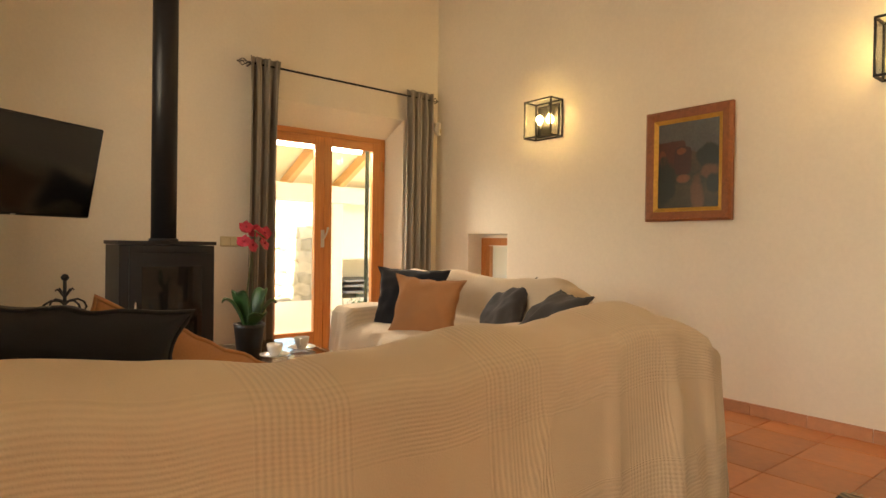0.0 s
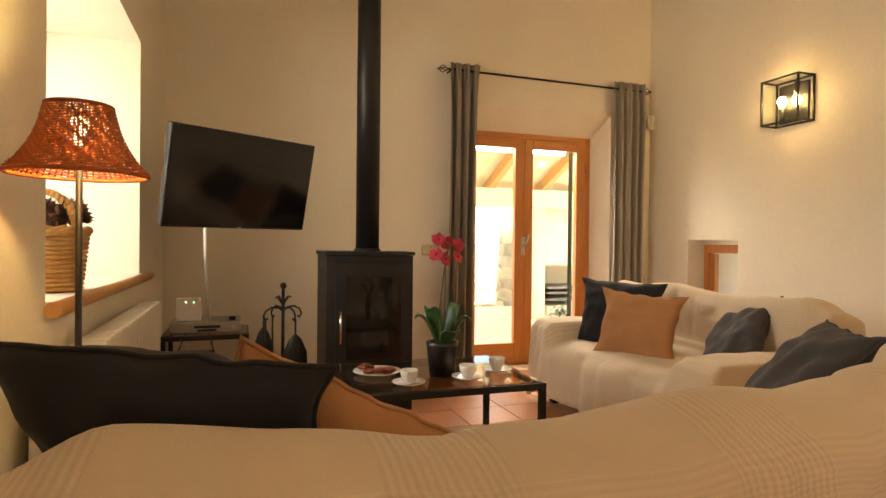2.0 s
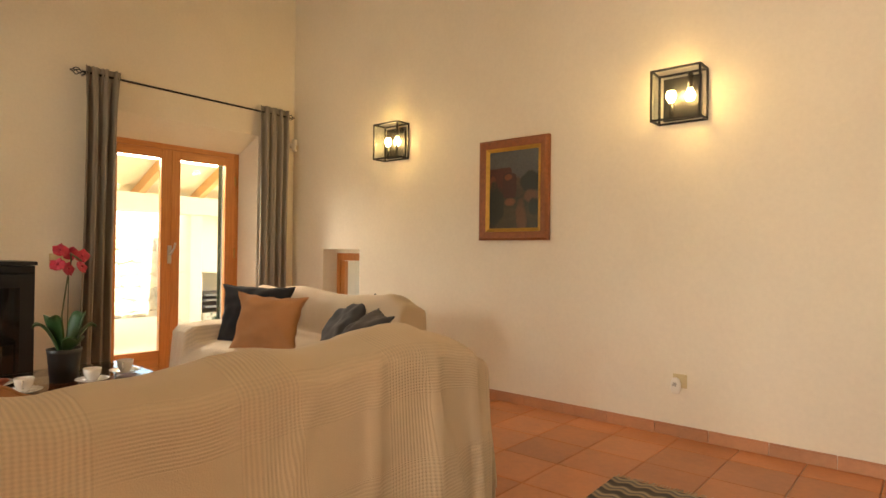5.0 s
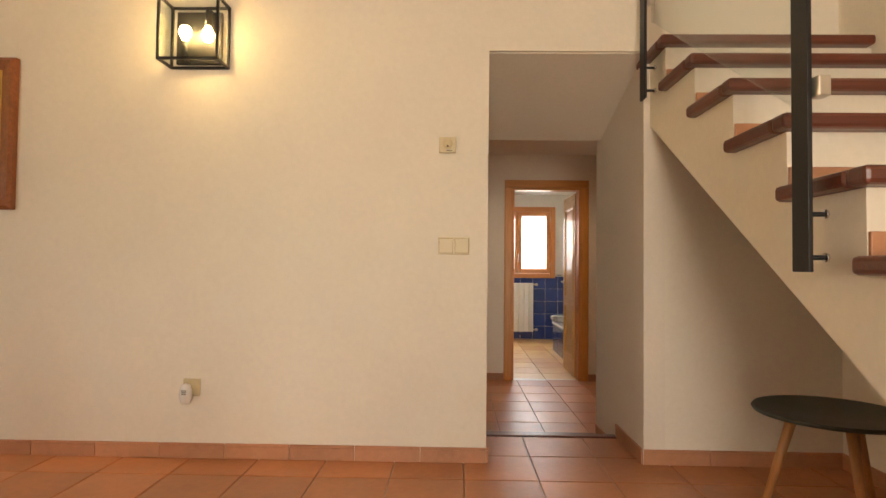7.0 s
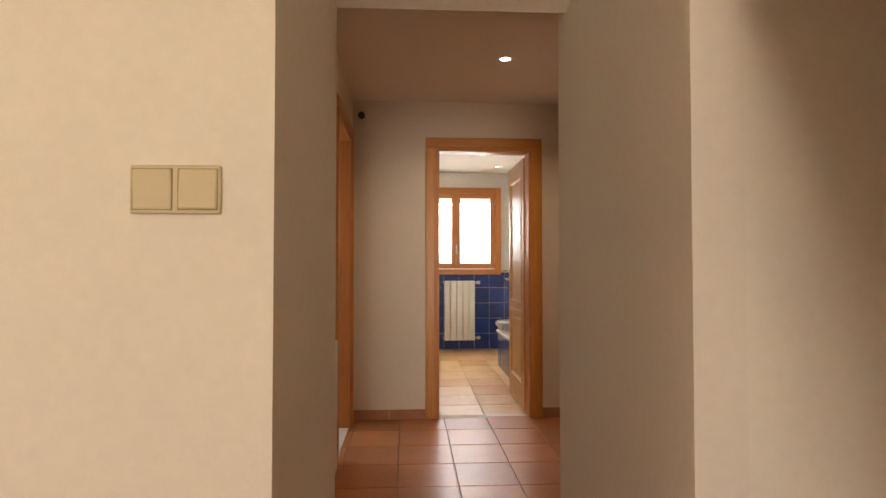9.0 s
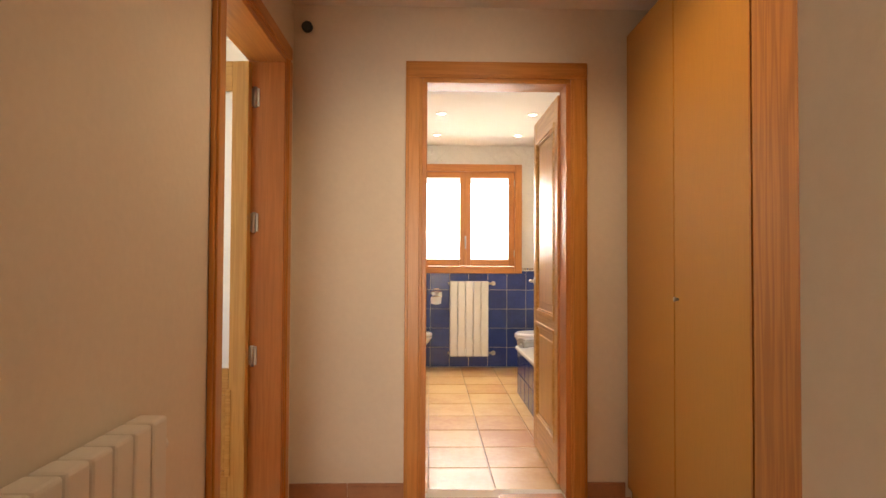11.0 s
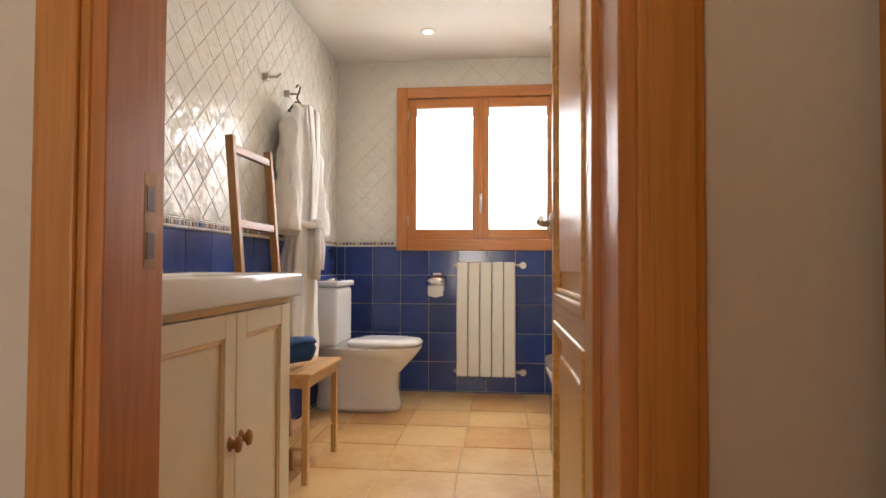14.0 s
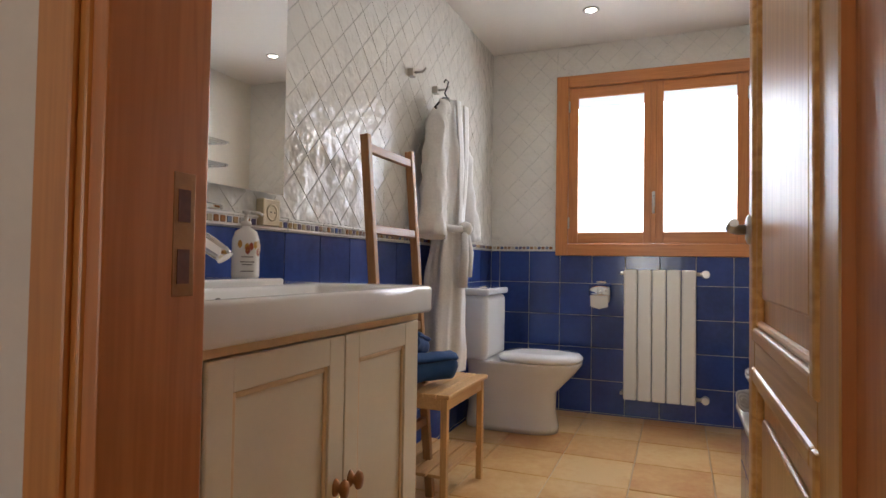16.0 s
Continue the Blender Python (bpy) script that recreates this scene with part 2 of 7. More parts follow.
CAMEL = cloth("camel_linen", (0.42, 0.20, 0.085))
SLATE = cloth("slate_grey_linen", (0.046, 0.043, 0.044))
SOFA = cloth("green_upholstery", (0.06, 0.10, 0.07))
CURTAIN = cloth("grey_curtain_linen", (0.30, 0.275, 0.24), 700)
ROBE = cloth("white_waffle_cotton", (0.82, 0.81, 0.80), 300, strength=0.6)
TOWEL_BLUE = cloth("blue_terry_towel", (0.012, 0.06, 0.20), 500, strength=0.8)
TOWEL_GREY = cloth("grey_striped_towel", (0.42, 0.42, 0.44), 500, strength=0.8)
WICKER_RED = plain("red_brown_rattan", (0.42, 0.11, 0.03), 0.6, 0, 0.3, 12, 90, 0.3, each=0)
WICKER = plain("honey_wicker", (0.60, 0.33, 0.11), 0.5, 0, 0.3, 14, 90, 0.3)
LEAF = plain("waxy_orchid_leaf", (0.035, 0.10, 0.03), 0.35, 0, 0.25, 8, 60, 0.1)
PETAL = plain("pink_orchid_petal", (0.50, 0.035, 0.075), 0.55, 0, 0.3, 40, 120, 0.1)
STEM = plain("orchid_stem", (0.07, 0.09, 0.03), 0.5)
DRIED = plain("dried_cones", (0.16, 0.085, 0.055), 0.8, 0, 0.4, 30, 120, 0.3)
POT = plain("black_plant_pot", (0.012, 0.012, 0.013), 0.35, 0, 0.1)
PANE = clear_pane("clear_glass")
FROST = glassy("frosted_glass", (0.93, 0.96, 0.98), 0.6, 0.25)
BULB = glow("lit_bulb", (1.0, 0.66, 0.26), 12)
SPOTGLOW = glow("lit_downlight", (1.0, 0.90, 0.75), 4)
STONE = plain("field_stone", (0.66, 0.58, 0.43), 0.9, 0, 0.35, 5, 30, 0.5, 0.01, each=0.5)
PALE_RENDER = plain("pale_terrace_render", (0.80, 0.72, 0.56), 0.9, 0, 0.08, 1, 30, 0.3)
DARK_BRASS = plain("dark_worn_brass", (0.34, 0.17, 0.07), 0.45, 0.9, 0.25, 20, 100, 0.1)
GREY_BASE = plain("grey_seat_laminate", (0.045, 0.055, 0.05), 0.45, 0, 0.1)
GRILL = plain("grill_grey_steel", (0.20, 0.19, 0.18), 0.5, 0.5, 0.2)

# ---- shapes ----


def box(bm, x0, y0, z0, x1, y1, z1, bevel=0.0, seg=2):
    r = bmesh.ops.create_cube(bm, size=1)
    for v in r["verts"]:
        v.co = Vector(((x0 + x1) / 2 + v.co.x * (x1 - x0), (y0 + y1) / 2 + v.co.y * (y1 - y0), (z0 + z1) / 2 + v.co.z * (z1 - z0)))
    if bevel:
        es = {e for v in r["verts"] for e in v.link_edges}
        bmesh.ops.bevel(bm, geom=list(es), offset=bevel, segments=seg, affect="EDGES", profile=0.5)
    return bm


def tube(bm, pts, r, seg=8, closed=False, caps=True):
    """A round bar along points; r is one radius or one for each point."""
    pts = [Vector(p) for p in pts]
    n = len(pts)
    rings, side = [], None
    for i, p in enumerate(pts):
        a = pts[(i - 1) % n] if closed or i else p
        b = pts[(i + 1) % n] if closed or i < n - 1 else p
        d = (b - a).normalized()
        if side is None:
            side = d.orthogonal().normalized()
        side = (side - d * side.dot(d)).normalized()
        up = d.cross(side)
        k = r[i] if isinstance(r, (list, tuple)) else r
        rings.append([bm.verts.new(p + (side * math.cos(t) + up * math.sin(t)) * k) for t in [2 * math.pi * j / seg for j in range(seg)]])
    for i in range(n if closed else n - 1):
        A, B = rings[i], rings[(i + 1) % n]
        for j in range(seg):
            f = bm.faces.new((A[j], A[(j + 1) % seg], B[(j + 1) % seg], B[j]))
            f.smooth = True
    if caps and not closed:
        bm.faces.new(rings[0][::-1])
        bm.faces.new(rings[-1])
    return bm


def lathe(bm, prof, at=(0, 0, 0), seg=28, squash=(1, 1)):
    """A turned body: (radius, height) from bottom to top."""
    rings = []
    for r, z in prof:
        if r < 1e-5:
            rings.append([bm.verts.new((at[0], at[1], at[2] + z))])
        else:
            rings.append([bm.verts.new((at[0] + squash[0] * r * math.cos(2 * math.pi * j / seg), at[1] + squash[1] * r * math.sin(2 * math.pi * j / seg), at[2] + z)) for j in range(seg)])
    for A, B in zip(rings, rings[1:]):
        for j in range(seg):
            k = (j + 1) % seg
            if len(A) == 1 and len(B) == 1:
                continue
            vs = (A[0], B[k], B[j]) if len(A) == 1 else (A[j], A[k], B[0]) if len(B) == 1 else (A[j], A[k], B[k], B[j])
            bm.faces.new(vs).smooth = True
    return bm


def grid(bm, f, nu, nv, uv=None):
    """A smooth sheet: f(i / nu, j / nv) gives each point."""
    vs = [[bm.verts.new(f(i / nu, j / nv)) for j in range(nv + 1)] for i in range(nu + 1)]
    for i in range(nu):
        for j in range(nv):
            bm.faces.new((vs[i][j], vs[i + 1][j], vs[i + 1][j + 1], vs[i][j + 1])).smooth = True
    return vs


def turned(bm, m, start=0):
    bm.verts.ensure_lookup_table()
    for v in bm.verts[start:]:
        v.co = m @ v.co
    return bm


def B():
    return bmesh.new()


def mesh_of(name, bm, material):
    me = bpy.data.meshes.new(name)
    bmesh.ops.recalc_face_normals(bm, faces=bm.faces)
    bm.to_mesh(me)
    bm.free()
    me.materials.append(material)
    return me


def part(name, bm, material, parent=None, label=""):
    ob = new(name, mesh_of(name, bm, material))
    if parent is not None:
        ob.parent = parent
    return tagged(ob, label)


def thing(name, label, category, group="", at=None):
    e = new(name)
    e.empty_display_size = 0.05
    if at is not None:
        e.matrix_basis = at
    return tagged(e, label, category, group)


def structure(name, bm, material, label, category="wall"):
    return tagged(part(name, bm, material), label, category, kind="structure")


def round_all(ob, width, seg=2):
    b = ob.modifiers.new("round", "BEVEL")
    b.width, b.segments, b.limit_method = width, seg, "ANGLE"
    return ob


def holed(bm, axis, at, thick, a0, a1, z0, z1, holes):
    """A wall slab across one axis with rectangular openings (a0, a1, z0, z1), as one closed shell."""
    xs = sorted({a0, a1, *[h[0] for h in holes], *[h[1] for h in holes]})
    zs = sorted({z0, z1, *[h[2] for h in holes], *[h[3] for h in holes]})
    made = {}

    def vert(i, j, k):
        if (i, j, k) not in made:
            d = at + thick * k
            made[i, j, k] = bm.verts.new((d, xs[i], zs[j]) if axis == "x" else (xs[i], d, zs[j]))
        return made[i, j, k]

    def solid(i, j):
        if not (0 <= i < len(xs) - 1 and 0 <= j < len(zs) - 1):
            return False
        m, k = (xs[i] + xs[i + 1]) / 2, (zs[j] + zs[j + 1]) / 2
        return not any(h[0] < m < h[1] and h[2] < k < h[3] for h in holes)

    for i in range(len(xs) - 1):
        for j in range(len(zs) - 1):
            if not solid(i, j):
                continue
            for k in (0, 1):
                bm.faces.new([vert(*c, k) for c in ((i, j), (i + 1, j), (i + 1, j + 1), (i, j + 1))])
            for di, dj, p, q in ((-1, 0, (i, j), (i, j + 1)), (1, 0, (i + 1, j), (i + 1, j + 1)), (0, -1, (i, j), (i + 1, j)), (0, 1, (i, j + 1), (i + 1, j + 1))):
                if not solid(i + di, j + dj):
                    bm.faces.new((vert(*p, 0), vert(*q, 0), vert(*q, 1), vert(*p, 1)))
    return bm

# ---- living room shell ----
H = 4.0
structure("wall_terrace", holed(B(), "x", XW, -0.32, YS - 0.7, YP + 0.5, -0.1, H, [(0.715, 2.04, FL, 2.44)]), PLASTER, "thick warm white plastered wall round the terrace door")
structure("wall_picture", holed(B(), "y", YP, 0.86, XW, 0.122, -0.1, H, [(-4.674, -4.150, 0.72, 1.347)]), PLASTER, "warm white plastered wall with a small niche window")
bm = B()
box(bm, 0.122, YP, 2.21, 0.867, YP + 0.02, H)
start = len(bm.verts)
box(bm, 0.122, YP + 0.02, 2.3, 0.867, 3.32, 2.62)
bm.verts.ensure_lookup_table()
for v in bm.verts[start:]:
    if v.co.z < 2.45:
        v.co.z = 2.205 if v.co.y < 3 else 1.965
structure("wall_over_passage", bm, PLASTER, "plastered lintel with a sloping soffit over the passage")
bm = holed(B(), "y", YS, -0.66, XW, -0.95, -0.1, H, [(-4.18, -2.60, 1.09, 2.34)])
structure("wall_window", bm, PLASTER, "thick plastered wall with a deep window recess")
# unseen wall whose corner keeps the south light off the sofa's left end
structure("wall_return", box(B(), -0.95, -4.6, -0.1, -0.8, YS, H), PLASTER, "plain unseen wall added to shade the left end of the sofa")
structure("wall_south", holed(B(), "y", -4.6, -0.3, -0.95, 2.0, -0.1, H, [(-0.78, 0.60, FL, 2.4)]), PLASTER, "plain unseen wall with a wide opening added to let daylight in")
structure("wall_east", box(B(), 1.80, -4.6, -0.1, 2.0, 3.4, H), PLASTER, "plain plastered wall behind the staircase")
structure("ceiling_living", box(B(), XW - 0.3, -4.95, H, 2.0, YP + 0.9, H + 0.15), CEIL, "high white painted ceiling", "ceiling")
structure("floor_living_bed", box(B(), XW - 0.2, YS - 0.1, -0.25, 1.85, 2.93, FL - 0.006), GROUT, "grey-brown grout bed of the living room floor", "floor")

structure("floor_south", box(B(), -0.95, -4.9, -0.2, 1.85, YS - 0.101, FL), TERRA, "terracotta floor of the unseen south side added to the room", "floor")

# step down into the corridor
structure("wall_passage_right", box(B(), 0.867, 2.47, -0.1, 0.967, 3.42, H), PLASTER_HALL, "plastered wall beside the passage")
structure("wall_under_stairs_back", box(B(), 0.967, 2.474, -0.1, 1.80, 2.60, H), PLASTER, "plastered wall at the back of the space under the stairs")
structure("wall_corridor_left", holed(B(), "x", -0.065, -0.14, 3.315, 5.81, -0.1, 2.5, [(4.82, 5.63, 0, 2.035)]), PLASTER_HALL, "plastered corridor wall with a doorway")
structure("wall_corridor_end", holed(B(), "y", 5.81, 0.12, -0.205, 2.2, -0.1, 2.5, [(0.555, 1.265, 0, 2.005)]), PLASTER_HALL, "plastered wall with the bathroom doorway")
structure("wall_corridor_right", box(B(), 2.1, 3.4, -0.1, 2.2, 5.81, 2.5), PLASTER_HALL, "plain wall behind the wardrobe")
structure("wall_corridor_front", box(B(), 0.967, 3.32, -0.1, 2.2, 3.42, 2.5), PLASTER_HALL, "plain wall closing the wardrobe bay")
structure("ceiling_corridor", box(B(), -0.205, 3.32, 2.355, 2.2, 5.93, 2.5), CEIL, "white painted corridor ceiling", "ceiling")
structure("floor_corridor_bed", box(B(), -0.205, 3.42, -0.2, 2.2, 5.90, -0.006), GROUT, "grout bed of the corridor floor", "floor")
structure("floor_step_bed", box(B(), 0.1, 2.93, -0.2, 0.9, 3.42, 0.114), GROUT, "grout bed of the step", "floor")
for i, (y, z) in enumerate(((2.945, FL), (3.405, 0.12))):
    s = structure("step_nosing_%d" % (i + 1), box(B(), 0.125, y - 0.03, z - 0.035, 0.864, y + 0.025, z + 0.004, 0.006), MAHOGANY, "dark worn wooden nosing on the step edge", "step")

# room behind the glazed door
structure("wall_side_room", holed(B(), "x", -2.3, -0.1, 4.2, 7.2, -0.1, 2.5, [(5.0, 6.2, 0.9, 2.1)]), PLASTER_HALL, "plain unseen wall of the side room with an opening added for its lamp")
structure("wall_side_room_back", box(B(), -2.3, 6.4, -0.1, -0.205, 6.5, 2.5), PLASTER_HALL, "plain back wall of the side room")
structure("wall_side_room_front", box(B(), -2.3, 4.1, -0.1, -0.205, 4.2, 2.5), PLASTER_HALL, "plain front wall of the side room")
structure("ceiling_side_room", box(B(), -2.4, 4.1, 2.4, -0.205, 6.5, 2.5), CEIL, "white ceiling of the side room", "ceiling")
structure("floor_side_room", box(B(), -2.4, 4.1, -0.1, -0.205, 6.5, -0.002), TERRA, "terracotta floor of the side room", "floor")

# bathroom
structure("wall_bath_left", box(B(), BX - 0.15, 5.93, -0.1, BX - 0.003, BY + 0.2, 2.5), GROUT_WHITE, "bathroom wall behind the tiles")
structure("wall_bath_window", holed(B(), "y", BY + 0.003, 0.2, BX - 0.15, 2.2, -0.1, 2.5, [(0.44, 1.51, 1.06, 2.09)]), GROUT_WHITE, "bathroom window wall behind the tiles")
structure("wall_bath_right", box(B(), 2.05, 5.93, -0.1, 2.2, BY + 0.003, 2.5), PLASTER, "white bathroom wall")
structure("ceiling_bath", box(B(), BX - 0.15, 5.93, BC, 2.2, BY + 0.2, 2.5), CEIL, "white bathroom ceiling with downlights", "ceiling")
bm = box(B(), BX - 0.1, 5.90, -0.2, 2.1, BY + 0.02, -0.006)
for v in bm.verts:
    if v.co.z > -0.1 and v.co.y > 9:
        v.co.z += 0.03
structure("floor_bath_bed", bm, GROUT_PALE, "grout bed of the bathroom floor", "floor")


def bz(y):
    """Height of the bathroom floor, which rises a little towards the window."""
    return 0.03 * (y - 5.9) / (BY - 5.9)


# ---- staircase ----
def stair(n=12):
    st = thing("staircase", "white plastered staircase with dark red wooden tread edges", "staircase")
    rise, go = 0.2, 0.318
    y0, z0 = 1.62, 1.553            # back of one tread and its underside
    x0, x1 = 0.897, 1.80
    low = -6
    for i in range(low, n - 5):
        y, z = y0 + go * i, z0 + rise * i
        if z < FL + 0.02:
            continue
        bm = B()
        under = z - 0.435
        vs = [(y - go, under), (y - go, z), (y, z), (y, under + rise)]
        a = [bm.verts.new((x0, p, max(q, FL - 0.01))) for p, q in vs]
        b = [bm.verts.new((x1, p, max(q, FL - 0.01))) for p, q in vs]
        bm.faces.new(a)
        bm.faces.new(b[::-1])
        for k in range(4):
            bm.faces.new((a[k], b[k], b[(k + 1) % 4], a[(k + 1) % 4]))
        part("step", bm, PLASTER, st)
    for i in range(low, n - 5):
        y, z = y0 + go * i, z0 + rise * i
        if z < FL + 0.02:
            continue
        bm = box(B(), x0 - 0.035, y - go - 0.05, z + 0.001, x1 - 0.01, y - go + 0.02, z + 0.045, 0.012)
        box(bm, x0 - 0.036, y - go + 0.018, z + 0.001, x0 + 0.04, y + 0.005, z + 0.044, 0.012)
        part("tread_edge", bm, MAHOGANY, st, "dark red wooden edge wrapping the tread")
        part("riser_skirting", box(B(), x0 + 0.002, y - 0.012, z + 0.003, x1 - 0.02, y + 0.0, z + 0.10, 0.003), TERRA_BASE, st, "terracotta skirting tile")
    return st


stair()


def baluster(y, z, top):
    ob = thing("stair_post", "flat black iron stair post with round glass clamps", "post", "posts of the stair railing")
    part("bar", box(B(), 0.815, y - 0.035, z, 0.827, y + 0.035, top, 0.002), BLACK, ob)
    for k in (0.035, 0.14):
        bm = B()
        tube(bm, [(0.827, y - 0.02, z + k), (0.872, y - 0.02, z + k)], 0.006, 8)
        part("fixing_bolt", bm, BLACK, ob, "black fixing bolt")
        bm = B()
        tube(bm, [(0.862, y - 0.02, z + k), (0.868, y - 0.02, z + k)], 0.012, 12)
        part("cap_nut", bm, CHROME, ob, "round chrome nut")
    for k in (0.42, 0.82):
        if z + k < top:
            part("clamp", box(B(), 0.827, y - 0.06, z + k, 0.858, y - 0.02, z + k + 0.05, 0.004), NICKEL, ob, "small steel glass clamp")
    return ob


baluster(1.10, 1.16, 2.35)
baluster(2.33, 1.94, 3.15)
glass = thing("stair_glass_panel", "clear glass railing panel beside the stairs", "glass panel")
bm = B()
v = [bm.verts.new((0.840, p, q)) for p, q in ((1.13, 1.56), (2.28, 2.28), (2.28, 3.05), (1.13, 2.33))]
w = [bm.verts.new((0.850, p.co.y, p.co.z)) for p in v]
bm.faces.new(v)
bm.faces.new(w[::-1])
for k in range(4):
    bm.faces.new((v[k], w[k], w[(k + 1) % 4], v[(k + 1) % 4]))
part("pane", bm, PANE, glass)

# ---- openings ----


def terrace_door():
    d = tagged(new("door_terrace"), "closed double-leaf varnished pine terrace door with clear glass", "door", kind="structure")
    x = -5.375
    y0, y1, z0, z1 = 0.735, 1.955, FL, 2.265
    for nm, b in (("frame_post", (y0, y0 + 0.05, z0, z1)), ("frame_post", (y1 - 0.05, y1, z0, z1)), ("frame_head", (y0 + 0.05, y1 - 0.05, z1 - 0.05, z1)), ("threshold", (y0 + 0.05, y1 - 0.05, z0, z0 + 0.03))):
        part(nm, box(B(), x - 0.05, b[0], b[2], x + 0.012, b[1], b[3], 0.004), PINE if b[3] - b[2] > 0.2 else PINE_Y, d)
    mid = 1.292
    for a, b, g0, g1 in ((y0 + 0.052, mid - 0.001, 0.835, 1.202), (mid + 0.001, y1 - 0.052, 1.372, 1.81)):
        leaf = part("leaf", box(B(), x - 0.03, a, z0 + 0.032, x + 0.02, g0, z1 - 0.052, 0.004), PINE, d, "varnished pine leaf")
        part("stile", box(B(), x - 0.03, g1, z0 + 0.032, x + 0.02, b, z1 - 0.052, 0.004), PINE, leaf)
        part("bottom_rail", box(B(), x - 0.03, g0, z0 + 0.032, x + 0.019, g1, 0.436, 0.004), PINE_Y, leaf)
        part("top_rail", box(B(), x - 0.03, g0, 2.135, x + 0.019, g1, z1 - 0.052, 0.004), PINE_Y, leaf)
        pane = part("pane", box(B(), x - 0.006, g0 - 0.01, 0.43, x, g1 + 0.01, 2.14), PANE, leaf, "clear glass pane")
        pane.visible_shadow = False
    bm = B()
    box(bm, x + 0.02, mid - 0.03, 1.20, x + 0.03, mid + 0.005, 1.36, 0.003)
    tube(bm, [(x + 0.03, mid - 0.012, 1.28), (x + 0.06, mid - 0.012, 1.29), (x + 0.066, mid + 0.01, 1.34), (x + 0.066, mid + 0.02, 1.385)], 0.009)
    part("handle", bm, NICKEL, d, "nickel lever handle")
    for z in (0.55, 1.25, 1.95):
        bm = B()
        tube(bm, [(x + 0.026, y1 - 0.05, z), (x + 0.026, y1 - 0.05, z + 0.09)], 0.009)
        part("hinge", bm, BRASS, d, "steel hinge")
    return d


terrace_door()


def curtain_set():
    rod = thing("curtain_rod", "black iron curtain rod with twisted basket finials", "curtain rod")
    bm = B()
    tube(bm, [(-5.075, 0.47, 2.665), (-5.075, 2.30, 2.655)], 0.009)
    part("rod", bm, BLACK, rod)
    for y, s in ((0.47, -1), (2.30, 1)):
        bm = B()
        for k in range(4):
            pts = []
            for j in range(9):
                t = j / 8
                a = math.pi / 2 * k + t * 2.2
                r = 0.026 * math.sin(math.pi * t)
                pts.append((-5.075 + r * math.cos(a), y + s * 0.075 * t, 2.66 + r * math.sin(a)))
            tube(bm, pts, 0.0035, 6)
        lathe(bm, [(0, -0.008), (0.008, 0), (0, 0.008)], (-5.075, y + s * 0.08, 2.66), 10)
        part("finial", bm, BLACK, rod, "twisted iron basket finial")
        bm = B()
        tube(bm, [(-5.075, y - s * 0.03, 2.66), (-5.172, y - s * 0.03, 2.66)], 0.007)
        part("bracket", bm, BLACK, rod)

    def drape(name, ya, yb, shift, folds, seed):
        ob = thing(name, "grey linen curtain gathered with a pencil-pleat heading", "curtain", "curtains at the terrace door")
        rng = random.Random(seed)
        ph = [rng.uniform(0, 6) for _ in range(4)]

        def f(u, v):
            z = 2.715 - v * (2.715 - FL - 0.02)
            spread = 1 - 0.10 * math.sin(math.pi * min(1, v * 1.1))
            y = (ya + yb) / 2 + (u - 0.5) * (yb - ya) * spread + shift * v
            k = min(1, v * 8)
            d = 0.042 * math.sin(2 * math.pi * folds * u + ph[0] + 0.5 * math.sin(3 * v + ph[1])) * (0.3 + 0.7 * k)
            d += 0.012 * math.sin(2 * math.pi * folds * 2.3 * u + ph[2])
            if v < 0.04:
                d += 0.01 * math.sin(2 * math.pi * folds * 3 * u)
            return Vector((-5.072 + d, y, z))

        bm = B()
        grid(bm, f, 90, 50)
        c = part("cloth", bm, CURTAIN, ob)
        sol = c.modifiers.new("thick", "SOLIDIFY")
        sol.thickness = 0.004
        return ob

    drape("curtain", 0.485, 0.74, -0.03, 3.5, 3)
    drape("curtain", 2.0, 2.315, -0.02, 4, 7)


curtain_set()

# splayed reveal of the terrace door
bm = B()
for a, b in (((0.715, XW), (0.74, -5.365)), ((2.04, XW), (1.95, -5.365))):
    w0 = [bm.verts.new((a[1], a[0], z)) for z in (FL, 2.44)]
    w1 = [bm.verts.new((b[1], b[0], z)) for z in (FL, 2.262)]
    o = -0.6 if a[0] < 1 else 0.6
    bm.faces.new((w0[0], w1[0], w1[1], w0[1]))
    k = [bm.verts.new((b[1], a[0] + o * 0.2, z)) for z in (FL, 2.6)]
    bm.faces.new((w1[0], k[0], k[1], w1[1]))
v = [bm.verts.new(c) for c in ((XW, 0.715, 2.44), (XW, 2.04, 2.44), (-5.365, 1.95, 2.262), (-5.365, 0.74, 2.262))]
bm.faces.new(v)
k = [bm.verts.new(c) for c in ((-5.365, 1.95, 2.6), (-5.365, 0.74, 2.6))]
bm.faces.new((v[2], v[3], k[1], k[0]))
structure("reveal_terrace", bm, PLASTER, "splayed plaster reveal of the terrace door")

# deep window: sill and the window at its outer side
sill = tagged(new("window_sill"), "wide sill with a rounded terracotta front edge", "sill", kind="structure")
part("slab", box(B(), -4.18, YS - 0.60, 1.085, -2.60, YS + 0.02, 1.118), PLASTER, sill)
bm = B()
tube(bm, [(-4.40, YS + 0.022, 1.096), (-2.585, YS + 0.022, 1.096)], 0.023, 14)
round_sill = part("edge", bm, plain("clay_sill_edge", (0.56, 0.30, 0.13), 0.5, 0, 0.15, 6, 50, 0.2), sill, "rounded terracotta edge")
win = tagged(new("window_deep"), "pine window at the outer side of the deep recess", "window", kind="structure")
